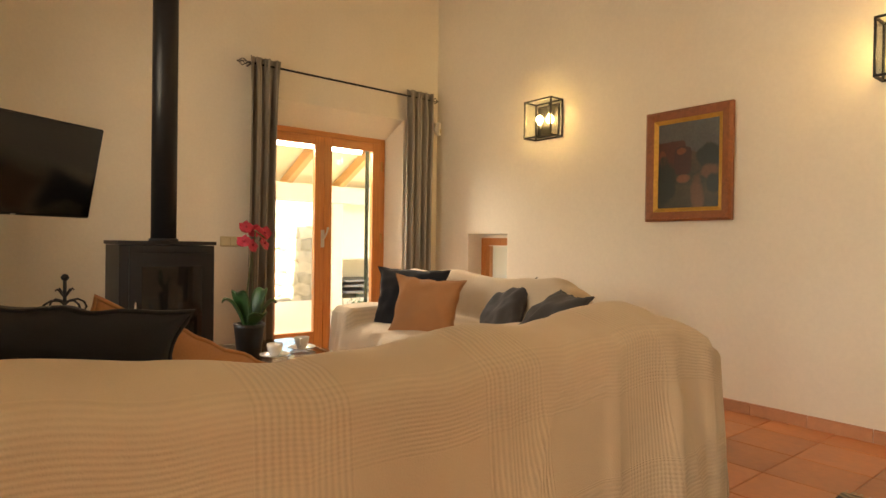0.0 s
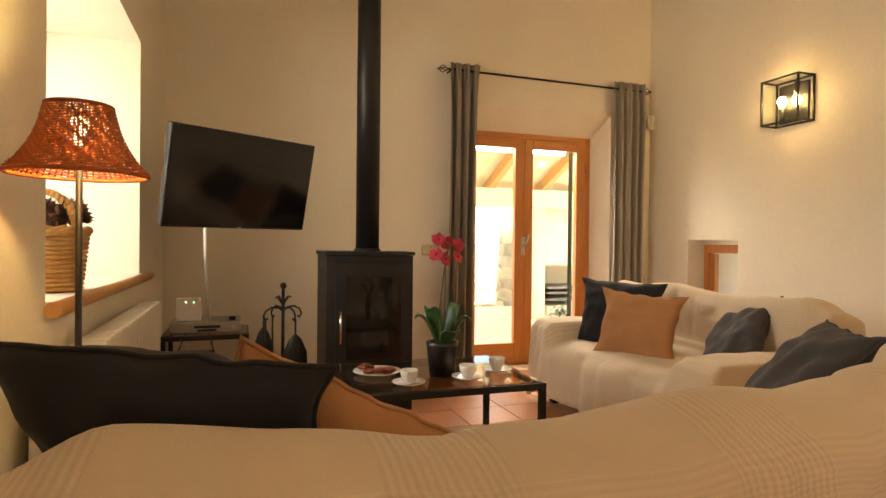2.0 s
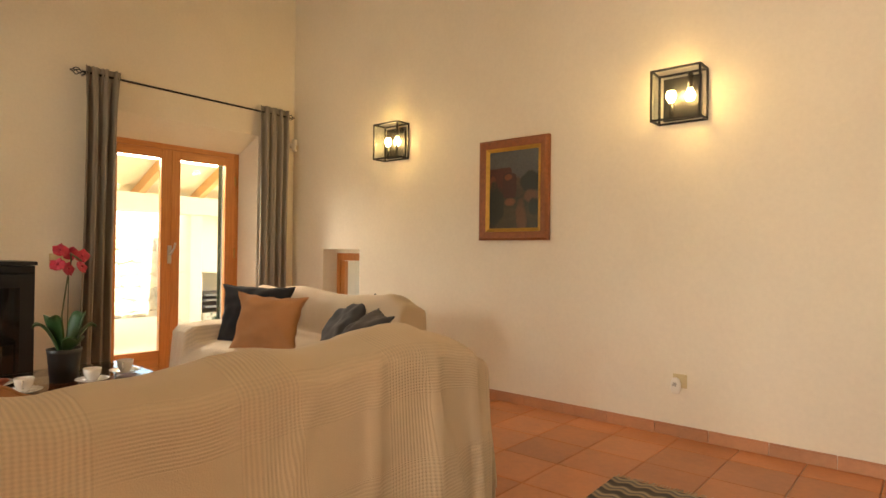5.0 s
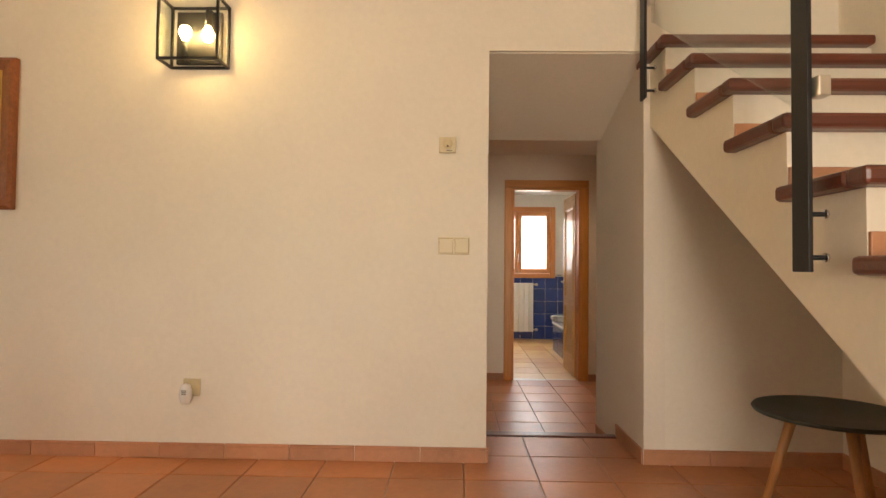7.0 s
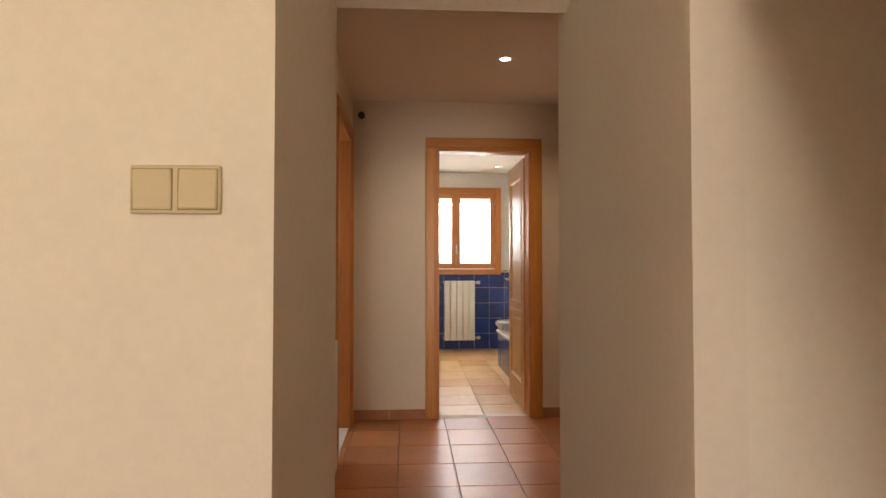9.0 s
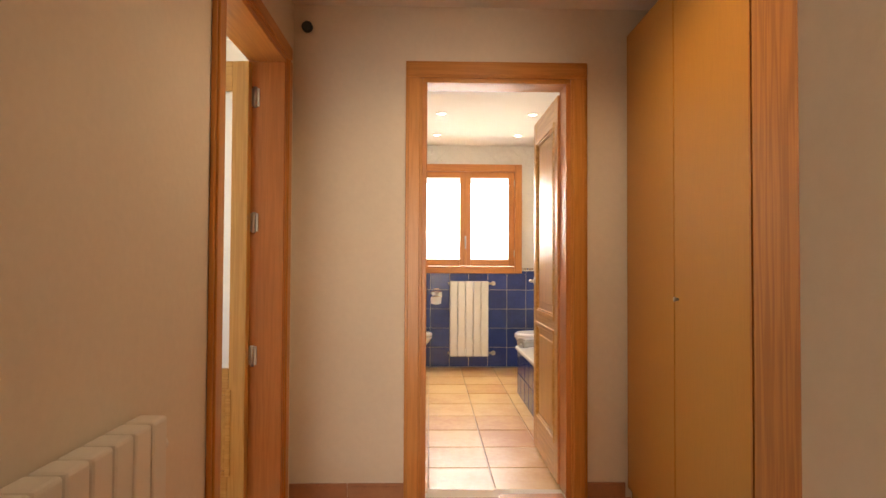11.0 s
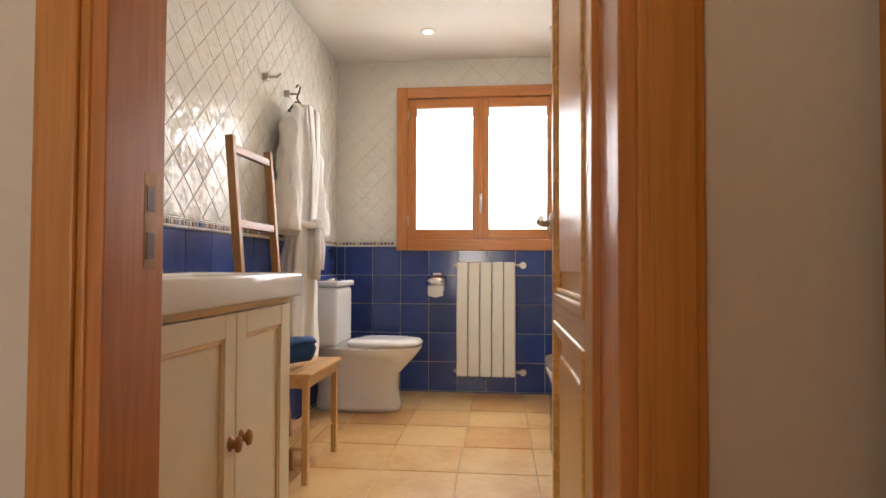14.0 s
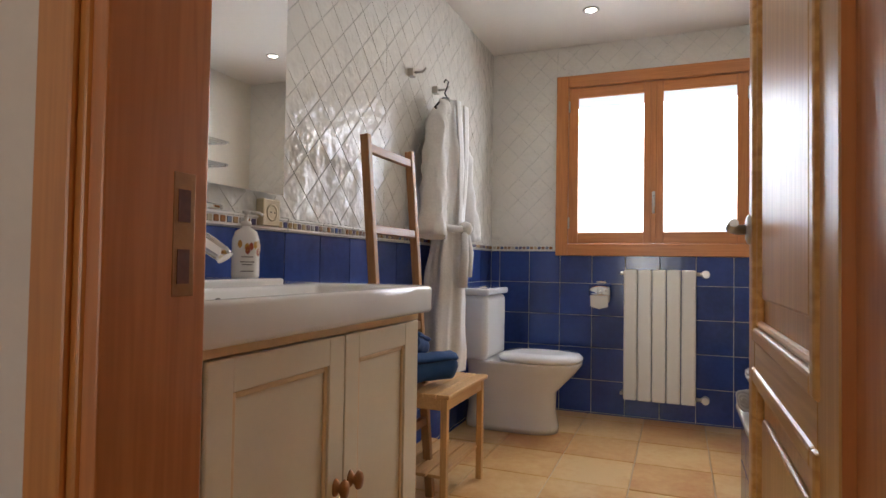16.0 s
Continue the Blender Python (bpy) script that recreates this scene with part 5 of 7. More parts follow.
for a in (0, 2.09, 4.19):
    tube(bm, [(lx, ly, 1.49), (lx + 0.062 * math.cos(a), ly + 0.062 * math.sin(a), 1.570)], 0.002, 6)
part("shade_spokes", bm, BLACK, lamp)
bm = B()
lathe(bm, [(0, 0), (0.008, 0.0), (0.009, 0.02), (0.017, 0.036), (0.018, 0.045), (0.013, 0.056), (0, 0.06)], (lx, ly, 1.492), 18)
bulb = part("bulb", bm, BULB, lamp, "glowing bulb")
bulb.visible_shadow = False
bulb_light("floor_lamp_light", (lx, ly, 1.53), 1.25, WARM, 0.02)

# ---- basket on the sill ----
bk = thing("wicker_basket", "honey-coloured wicker basket filled with dried cones", "basket")
bx, by, bz0 = -2.99, YS - 0.105, 1.118
bm = B()
for k in range(13):
    z = bz0 + 0.011 + 0.0150 * k
    r = 0.098 + 0.02 * k / 12
    n = 34
    tube(bm, [(bx + (r + 0.005 * (-1) ** (j + k)) * math.cos(2 * math.pi * j / n), by + (r + 0.005 * (-1) ** (j + k)) * math.sin(2 * math.pi * j / n), z) for j in range(n)], 0.0076, 7, closed=True)
lathe(bm, [(0, 0.004), (0.1, 0.004)], (bx, by, bz0), 24)
part("weave", bm, WICKER, bk)
bm = B()
for s in (0, math.pi / 2, math.pi):
    tube(bm, [(bx + (0.122 + 0.008 * math.cos(7 * a + s)) * math.cos(a), by + (0.122 + 0.008 * math.cos(7 * a + s)) * math.sin(a), bz0 + 0.205 + 0.008 * math.sin(7 * a + s)) for a in [2 * math.pi * j / 70 for j in range(70)]], 0.008, 6, closed=True)
part("braided_rim", bm, WICKER, bk)
bm = B()
for s in (0, 2.1, 4.2):
    tube(bm, [(bx + 0.06 + 0.008 * math.cos(14 * t + s), by + 0.105 * math.cos(t) + 0.008 * math.sin(14 * t + s), bz0 + 0.20 + 0.13 * math.sin(t)) for t in [math.pi * j / 40 for j in range(41)]], 0.010, 6)
part("handle", bm, WICKER, bk, "twisted wicker handle")
rng = random.Random(4)
for k in range(16):
    bm = B()
    a, r = rng.uniform(0, 6.28), rng.uniform(0.0, 0.105)
    c = Vector((bx + r * math.cos(a), by + r * math.sin(a), bz0 + 0.235 + rng.uniform(0, 0.09) * (1 - r / 0.16)))
    sz = rng.uniform(0.04, 0.058)
    for j in range(34):
        d = Vector((rng.gauss(0, 1), rng.gauss(0, 1), rng.gauss(0.3, 1))).normalized()
        s = d.orthogonal().normalized() * sz * 0.22
        p0, p1 = c + d * sz * 0.25, c + d * sz * rng.uniform(0.8, 1.1)
        e = d.cross(s)
        vs = [bm.verts.new(q) for q in (p0, (p0 + p1) / 2 + s + e * 0.3, p1, (p0 + p1) / 2 - s + e * 0.3)]
        bm.faces.new(vs)
    lathe(bm, [(0, -sz * 0.4), (sz * 0.4, 0), (0, sz * 0.4)], c, 8)
    part("dried_cone", bm, DRIED, bk, "dried brown cone")

# ---- picture wall ----


def sconce(x):
    s = thing("wall_lantern", "black-framed box wall lantern with two lit bulbs", "wall light", "lanterns on the picture wall")
    w, d, z0, z1 = 0.29, 0.15, 2.113, 2.418
    y1, y0 = YP - 0.001, YP - d
    x0, x1 = x - w, x
    t = 0.012
    for a, b in ((x0, y0), (x1 - t, y0), (x0, y1 - t), (x1 - t, y1 - t)):
        part("upright", box(B(), a, b, z0 + t, a + t, b + t, z1 - t, 0.001), BLACK, s)
    for z in (z0, z1 - t):
        for q in ((x0, y0, x1, y0 + t), (x0, y1 - t, x1, y1), (x0, y0 + t, x0 + t, y1 - t), (x1 - t, y0 + t, x1, y1 - t)):
            part("rail", box(B(), q[0], q[1], z, q[2], q[3], z + t, 0.001), BLACK, s)
    part("back_plate", box(B(), x0 + 0.035, y1 - 0.02, z0 + 0.02, x1 - 0.035, y1, z1 - 0.03, 0.002), BLACK, s)
    for q in ((x0 + t, y0 + 0.004, z0 + t, x1 - t, y0 + 0.007, z1 - t), (x0 + 0.004, y0 + t, z0 + t, x0 + 0.007, y1 - t, z1 - t), (x1 - 0.007, y0 + t, z0 + t, x1 - 0.004, y1 - t, z1 - t)):
        pn = part("glass_side", box(B(), *q), PANE, s, "clear glass side")
        pn.visible_shadow = False
    for bxx, zb, up in ((x0 + 0.095, z0 + 0.03, 1), (x1 - 0.085, z1 - 0.03, -1)):
        bm = B()
        tube(bm, [(bxx, y1 - 0.06, zb), (bxx, y1 - 0.06, zb + up * 0.085)], 0.014, 12)
        box(bm, bxx - 0.008, y1 - 0.065, min(zb, zb + up * 0.01), bxx + 0.008, y1 - 0.015, max(zb, zb + up * 0.01))
        part("lamp_holder", bm, BLACK, s)
        bm = B()
        lathe(bm, [(r, up * z) for r, z in ((0, 0), (0.012, 0), (0.016, 0.012), (0.029, 0.036), (0.030, 0.050), (0.021, 0.072), (0, 0.080))], (bxx, y1 - 0.06, zb + up * 0.085), 18)
        b = part("bulb", bm, BULB, s, "glowing round bulb")
        b.visible_shadow = False
    bulb_light("wall_lantern_light", (x - w / 2, y1 - 0.065, z0 + 0.17), 0.95, (1, 0.72, 0.30), 0.025)


sconce(-3.54)
sconce(-1.14)

pic = thing("framed_painting", "oil landscape in a carved red-brown and gilt frame", "painting")
px0, px1, pz0, pz1 = -2.775, -2.180, 1.420, 2.160
FRAME_MAT = plain("carved_frame_brown", (0.26, 0.085, 0.03), 0.45, 0.1, 0.35, 40, 160, 0.6, 0.004)
GILT = plain("gilt_slip", (0.62, 0.38, 0.10), 0.35, 0.9, 0.2, 30, 120, 0.2)


def mitred(k0, k1, d0, d1, mat, nm, y_back):
    for q in range(4):
        bm = B()
        o = [(px0 + k0, pz0 + k0), (px1 - k0, pz0 + k0), (px1 - k0, pz1 - k0), (px0 + k0, pz1 - k0)]
        i = [(px0 + k1, pz0 + k1), (px1 - k1, pz0 + k1), (px1 - k1, pz1 - k1), (px0 + k1, pz1 - k1)]
        a, b, c, d = o[q], o[(q + 1) % 4], i[(q + 1) % 4], i[q]
        lo = [bm.verts.new((x, y_back, z)) for x, z in (a, b, c, d)]
        hi = [bm.verts.new((x, y_back - dd, z)) for (x, z), dd in ((a, d0), (b, d0), (c, d1), (d, d1))]
        bm.faces.new(lo)
        bm.faces.new(hi[::-1])
        for k in range(4):
            bm.faces.new((lo[k], hi[k], hi[(k + 1) % 4], lo[(k + 1) % 4]))
        part(nm, bm, mat, pic)


mitred(0.0, 0.016, 0.030, 0.042, FRAME_MAT, "outer_moulding", YP - 0.001)
mitred(0.0165, 0.062, 0.042, 0.030, FRAME_MAT, "carved_moulding", YP - 0.001)
mitred(0.0625, 0.088, 0.032, 0.018, GILT, "gilt_slip", YP - 0.001)
m, n, l, p = shader("painted_landscape")
pos = place(n, l)
nz = n.new("ShaderNodeTexNoise")
nz.inputs["Scale"].default_value, nz.inputs["Detail"].default_value = 13, 6
l.new(pos, nz.inputs["Vector"])
sepz = n.new("ShaderNodeSeparateXYZ")
l.new(pos, sepz.inputs[0])
cu = math_node(n, l, "DIVIDE", math_node(n, l, "SUBTRACT", sepz.outputs[0], px0 + 0.085), px1 - px0 - 0.17)
cv = math_node(n, l, "DIVIDE", math_node(n, l, "SUBTRACT", sepz.outputs[2], pz0 + 0.085), pz1 - pz0 - 0.17)
wob = math_node(n, l, "MULTIPLY", math_node(n, l, "SUBTRACT", nz.outputs["Fac"], 0.5), 2.2)
nz2 = noise_tex(n, l, pos, 55, 5)
tone = ramp(n, l, math_node(n, l, "ADD", cv, math_node(n, l, "MULTIPLY", wob, 0.25)), [(0.0, (0.045, 0.035, 0.022)), (0.22, (0.075, 0.062, 0.035)), (0.40, (0.035, 0.038, 0.026)), (0.60, (0.10, 0.062, 0.042)), (0.66, (0.10, 0.098, 0.090)), (1.0, (0.12, 0.128, 0.125))])


def dab(under, cx, cy, rx, ry, col, edge=0.25, square=2.0):
    """One broad patch of paint with a ragged edge laid over what is under it."""
    dx = math_node(n, l, "POWER", math_node(n, l, "ABSOLUTE", math_node(n, l, "DIVIDE", math_node(n, l, "SUBTRACT", cu, cx), rx)), square)
    dy = math_node(n, l, "POWER", math_node(n, l, "ABSOLUTE", math_node(n, l, "DIVIDE", math_node(n, l, "SUBTRACT", cv, cy), ry)), square)
    d = math_node(n, l, "ADD", math_node(n, l, "ADD", dx, dy), wob)
    mr = n.new("ShaderNodeMapRange")
    mr.inputs["From Min"].default_value, mr.inputs["From Max"].default_value = 1 + edge, 1 - edge
    l.new(d, mr.inputs["Value"])
    mx = n.new("ShaderNodeMix")
    mx.data_type = "RGBA"
    l.new(mr.outputs[0], mx.inputs["Factor"])
    l.new(under, mx.inputs["A"])
    mx.inputs["B"].default_value = rgb(col)
    return mx.outputs["Result"]


for args in ((0.22, 0.62, 0.24, 0.17, (0.085, 0.026, 0.018), 0.15, 6.0), (0.42, 0.55, 0.14, 0.16, (0.060, 0.022, 0.018), 0.15, 6.0), (0.40, 0.66, 0.08, 0.035, (0.22, 0.07, 0.03), 0.3), (0.07, 0.58, 0.06, 0.10, (0.19, 0.055, 0.028), 0.3),
             (0.12, 0.30, 0.18, 0.26, (0.022, 0.028, 0.020)), (0.84, 0.58, 0.20, 0.12, (0.020, 0.026, 0.022)), (0.86, 0.40, 0.14, 0.08, (0.17, 0.085, 0.05), 0.4), (0.92, 0.27, 0.12, 0.12, (0.024, 0.030, 0.022)),
             (0.43, 0.34, 0.10, 0.05, (0.24, 0.10, 0.05), 0.4), (0.66, 0.14, 0.10, 0.22, (0.17, 0.085, 0.045), 0.5)):
    tone = dab(tone, *args)
stroke = n.new("ShaderNodeMix")
stroke.data_type, stroke.blend_type = "RGBA", "MULTIPLY"
stroke.inputs["Factor"].default_value = 0.6
l.new(tone, stroke.inputs["A"])
l.new(ramp(n, l, nz2, [(0.3, (0.6, 0.6, 0.6)), (0.7, (1, 1, 1))]), stroke.inputs["B"])
l.new(stroke.outputs["Result"], p.inputs["Base Color"])
p.inputs["Roughness"].default_value = 0.35
part("canvas", box(B(), px0 + 0.085, YP - 0.016, pz0 + 0.085, px1 - 0.085, YP - 0.008, pz1 - 0.085), m, pic, "dark painted canvas")


def wall_plate(name, label, cat, m, w, h, rockers, mat=IVORY, deep=0.011):
    """A plate in its own frame: local x along the wall, local y out of it, z up; the origin at its middle."""
    ob = thing(name, label, cat, at=m)
    part("plate", box(B(), -w / 2, 0.0008, -h / 2, w / 2, deep, h / 2, 0.004, 3), mat, ob)
    n = len(rockers)
    for k in range(n):
        c = -w / 2 + w * (k + 0.5) / n
        ww = min(0.064, w / n - 0.011)
        part("bezel", box(B(), c - ww / 2 - 0.0015, deep - 0.001, -h / 2 + 0.006, c + ww / 2 + 0.0015, deep + 0.0012, h / 2 - 0.006, 0.0005), BEZEL, ob, "brown rim painting the shade of the gap round the rocker")
        part("rocker", turned(box(B(), c - ww / 2, deep - 0.002, -h / 2 + 0.0075, c + ww / 2, deep + 0.004, h / 2 - 0.0075, 0.003), pose(0, 0, 0, rockers[k], 0, 0)), mat, ob)
    return ob


# brown that paints the shade of the gap round each rocker
BEZEL = plain("switch_gap_shade", (0.34, 0.26, 0.13), 0.6)
face_y = lambda x, z: pose(x, YP, z, 0, 0, 180)
wall_plate("light_switch", "double ivory rocker light switch", "switch", face_y(-0.040, 1.265), 0.150, 0.083, [3, -3])
th = wall_plate("thermostat", "square ivory room thermostat with a round dial", "thermostat", face_y(-0.074, 1.748), 0.080, 0.076, [], IVORY, 0.022)
bm = B()
lathe(bm, [(0, 0), (0.024, 0), (0.023, 0.006), (0, 0.008)], seg=24)
turned(bm, pose(0, 0.021, 0.006, -90, 0, 0))
part("dial", bm, IVORY, th)
part("pointer", box(B(), -0.004, 0.029, -0.012, 0.004, 0.0305, -0.004), BLACK, th)
part("printed_mark", box(B(), -0.02, 0.022, -0.030, 0.004, 0.0226, -0.027), BLACK, th)
so = wall_plate("wall_socket", "ivory wall socket with a white plug-in device", "socket", face_y(-1.287, 0.575), 0.082, 0.082, [])
dev = thing("plug_in_device", "white egg-shaped plug-in device in the socket", "plug-in device", at=face_y(-1.303, 0.55))
bm = B()
lathe(bm, [(0, -0.05), (0.02, -0.046), (0.031, -0.02), (0.03, 0.015), (0.02, 0.042), (0, 0.05)], (0, 0.034, 0), 18, (1, 0.75))
part("case", bm, WHITE, dev)
for k in range(3):
    part("vent", box(B(), -0.012, 0.0565, 0.0 + 0.008 * k, 0.012, 0.0585, 0.003 + 0.008 * k), GREY_BASE, dev)
wall_plate("light_switch", "double ivory rocker light switch beside the curtain", "switch", pose(XW, 0.375, 1.242, 0, 0, -90), 0.150, 0.083, [3, 3])
det = thing("alarm_sensor", "white alarm sensor in the corner", "sensor", at=pose(XW, 2.41, 2.40, 0, 0, -60))
part("case", box(B(), -0.032, 0.03, -0.065, 0.032, 0.075, 0.065, 0.012, 3), WHITE, det)
part("lens", box(B(), -0.018, 0.0745, -0.045, 0.018, 0.078, 0.0, 0.004), IVORY, det)
part("mount", box(B(), -0.012, -0.02, -0.02, 0.012, 0.031, 0.02), WHITE, det)

# ---- rug and side table ----
rug = thing("woven_rug", "small flat-woven rug with dark stripes and a fringe", "rug", at=pose(-0.62, 0.62, FL, 0, 0, 2))
m, n, l, p = shader("striped_rug")
tc = n.new("ShaderNodeTexCoord")
sp = n.new("ShaderNodeSeparateXYZ")
l.new(tc.outputs["Object"], sp.inputs[0])
st1 = math_node(n, l, "FRACT", math_node(n, l, "MULTIPLY", sp.outputs[1], 9.0))
st2 = math_node(n, l, "SINE", math_node(n, l, "MULTIPLY", sp.outputs[0], 70))
ff = math_node(n, l, "ADD", st1, math_node(n, l, "MULTIPLY", st2, 0.10))
l.new(ramp(n, l, ff, [(0.15, (0.05, 0.05, 0.055)), (0.3, (0.34, 0.27, 0.19)), (0.5, (0.10, 0.10, 0.10)), (0.65, (0.40, 0.33, 0.24)), (0.85, (0.07, 0.065, 0.06))]), p.inputs["Base Color"])
p.inputs["Roughness"].default_value = 0.95
part("woven_field", box(B(), -0.65, -0.98, 0.004, 0.65, 0.98, 0.012, 0.002), m, rug)
bm = B()
rng = random.Random(1)
for k in range(90):
    x = -0.64 + 1.28 * k / 89
    tube(bm, [(x, 0.98, 0.009), (x + rng.uniform(-0.008, 0.008), 1.02 + rng.uniform(0, 0.012), 0.006)], 0.0022, 4)
part("fringe", bm, cloth("rug_fringe", (0.45, 0.38, 0.28)), rug)

stool = thing("round_side_table", "low round table with a dark grey top and slanted beech legs", "side table")
cx, cy, cz = 1.33, 1.80, FL + 0.395
bm = B()
lathe(bm, [(0, 0), (0.20, 0.0), (0.255, 0.012), (0.262, 0.022), (0.258, 0.028), (0.245, 0.022), (0, 0.018)], (cx, cy, cz), 48)
part("tabletop", bm, GREY_BASE, stool)
BEECH = wood("beech_leg", (0.42, 0.18, 0.06), (0.55, 0.27, 0.10), "z", 0.4)
for k in range(3):
    a = 2.5 + 2 * math.pi * k / 3
    bm = B()
    tube(bm, [(cx + 0.23 * math.cos(a), cy + 0.23 * math.sin(a), FL), (cx + 0.12 * math.cos(a), cy + 0.12 * math.sin(a), cz + 0.006)], [0.013, 0.02], 12)
    part("leg", bm, BEECH, stool)

# ---- corridor ----
ward = thing("wardrobe", "built-in wardrobe with flat oak veneer doors", "wardrobe")
WX = 1.535
part("carcass", box(B(), WX + 0.022, 3.45, 0.0, 2.09, 5.775, 2.215), OAK, ward)
for y0, y1, mt in ((5.237, 5.775, OAK), (4.694, 5.234, OAK), (4.13, 4.684, OAK_RED), (3.55, 4.127, OAK_RED)):
    part("door", box(B(), WX, y0 + 0.0015, 0.06, WX + 0.02, y1 - 0.0015, 2.21, 0.002), mt, ward)
part("plinth", box(B(), WX + 0.02, 3.5, 0.0, WX + 0.03, 5.77, 0.06), OAK, ward)
part("filler_strip", box(B(), WX - 0.004, 4.684, 0.0, WX + 0.018, 4.694, 2.215), OAK_RED, ward)
for y, z in ((5.200, 0.983),):
    bm = B()
    lathe(bm, [(0, 0), (0.006, 0), (0.005, 0.008), (0.009, 0.011), (0.009, 0.016), (0, 0.019)], seg=16)
    turned(bm, pose(WX, y, z, 0, -90, 0))
    part("knob", bm, NICKEL, ward, "small round nickel knob")
r = radiator_row("radiator", "white panel radiator on the corridor wall", "y", 3.50, 11, 0.075, -0.055, 0.01, 0.15, 0.775)
bm = B()
tube(bm, [(-0.02, 4.32, 0.70), (-0.02, 4.36, 0.70)], 0.016, 12)
part("valve", bm, WHITE, r)
bm = B()
tube(bm, [(-0.05, 3.9, 0.6), (-0.07, 3.9, 0.6)], 0.008)
part("wall_bracket", bm, WHITE, r)
bell = thing("door_chime", "small round grey chime on the corridor wall", "chime")
bm = B()
lathe(bm, [(0, 0), (0.026, 0), (0.026, 0.018), (0.02, 0.026), (0, 0.028)], seg=20)
turned(bm, pose(0.0, 5.809, 2.245, 90, 0, 0))
part("case", bm, GREY_BASE, bell)


def downlight(x, y, z, watts, spread=115):
    d = thing("downlight", "round recessed ceiling downlight, lit", "ceiling light", "recessed downlights")
    bm = B()
    lathe(bm, [(0.030, 0.0), (0.045, -0.001), (0.046, -0.005), (0.036, -0.008), (0.030, -0.004)], (x, y, z), 28)
    part("trim_ring", bm, NICKEL, d, "satin metal ring")
    bm = B()
    lathe(bm, [(0, -0.003), (0.031, -0.003), (0.031, -0.0005), (0, -0.0005)], (x, y, z), 24)
    b = part("lamp", bm, SPOTGLOW, d, "glowing lamp face")
    b.visible_shadow = False
    spot_light("downlight_beam", (x, y, z - 0.02), watts, (1, 0.83, 0.6), spread)


downlight(0.92, 4.85, 2.355, 3.2, 150)
for dx, dy in ((0.66, 8.64), (0.686, 7.83), (0.695, 6.87), (1.445, 8.65), (1.445, 7.83)):
    downlight(dx, dy, BC, 0.4, 140)

# ---- bathroom ----
CREAM_EDGE = plain("worn_honey_edge", (0.74, 0.55, 0.30), 0.45, 0, 0.15, 6, 70, 0.06)
van = thing("vanity_cabinet", "cream framed vanity cabinet with two doors", "vanity")
vx, va, vb = 0.44, 6.05, 6.892
part("body", box(B(), BX, va + 0.005, 0.09, vx - 0.022, vb - 0.01, 0.812), CREAM, van)
part("top_rail", box(B(), vx - 0.021, va, 0.785, vx, vb - 0.005, 0.813, 0.003), CREAM_EDGE, van)
part("side_post", box(B(), vx - 0.021, va, 0.03, vx, va + 0.035, 0.784, 0.003), CREAM, van)
part("side_post", box(B(), vx - 0.021, vb - 0.04, 0.03, vx, vb - 0.005, 0.784, 0.003), CREAM, van)
part("bottom_rail", box(B(), vx - 0.021, va + 0.036, 0.09, vx, vb - 0.041, 0.13, 0.003), CREAM, van)
part("end_panel", box(B(), 0.02, vb - 0.0105, 0.10, vx - 0.04, vb - 0.004, 0.76, 0.003), CREAM, van)
for y in (va + 0.02, vb - 0.03):
    for x in (0.02, vx - 0.04):
        part("foot", box(B(), x, y - 0.015, bz(y), x + 0.035, y + 0.02, 0.10, 0.004), CREAM, van)
mid = 6.49
for y0, y1, ky in ((va + 0.037, mid - 0.002, mid - 0.03), (mid + 0.002, vb - 0.042, mid + 0.03)):
    d = part("door", box(B(), vx - 0.012, y0, 0.133, vx - 0.004, y1, 0.783), CREAM, van, "cream framed door")
    f = 0.058
    for q in ((y0, 0.133, y0 + f, 0.783), (y1 - f, 0.133, y1, 0.783), (y0 + f, 0.133, y1 - f, 0.133 + f), (y0 + f, 0.783 - f, y1 - f, 0.783)):
        part("door_rail", box(B(), vx - 0.004, q[0], q[1], vx + 0.006, q[2], q[3], 0.0025), CREAM, d)
    bm = B()
    for q in ((y0 + f, 0.133 + f, y0 + f + 0.012, 0.783 - f), (y1 - f - 0.012, 0.133 + f, y1 - f, 0.783 - f), (y0 + f + 0.012, 0.133 + f, y1 - f - 0.012, 0.133 + f + 0.012), (y0 + f + 0.012, 0.783 - f - 0.012, y1 - f - 0.012, 0.783 - f)):
        box(bm, vx - 0.004, q[0], q[1], vx + 0.0015, q[2], q[3], 0.003)
    part("door_bead", bm, CREAM_EDGE, d)
    bm = B()
    lathe(bm, [(0, 0), (0.014, 0), (0.012, 0.004), (0.006, 0.010), (0.015, 0.020), (0.013, 0.027), (0, 0.03)], seg=18, squash=(1.4, 1))
    turned(bm, pose(vx + 0.006, ky, 0.465, 0, 90, 0))
    part("knob", bm, DARK_BRASS, d, "oval aged brass knob")

basin = thing("wash_basin", "white ceramic wash basin with a square rim", "wash basin")
bx0, bx1, by0, by1, bt, bb = BX, 0.475, 6.03, 6.905, 0.882, 0.806
bm = B()
ix0, ix1, iy0, iy1, ib = 0.135, 0.445, 6.10, 6.84, 0.765
o = [(bx0, by0), (bx1, by0), (bx1, by1), (bx0, by1)]
lo = [bm.verts.new((x, y, bb)) for x, y in o]
hi = [bm.verts.new((x, y, bt)) for x, y in o]
ti = [bm.verts.new((x, y, bt - 0.004)) for x, y in ((ix0, iy0), (ix1, iy0), (ix1, iy1), (ix0, iy1))]
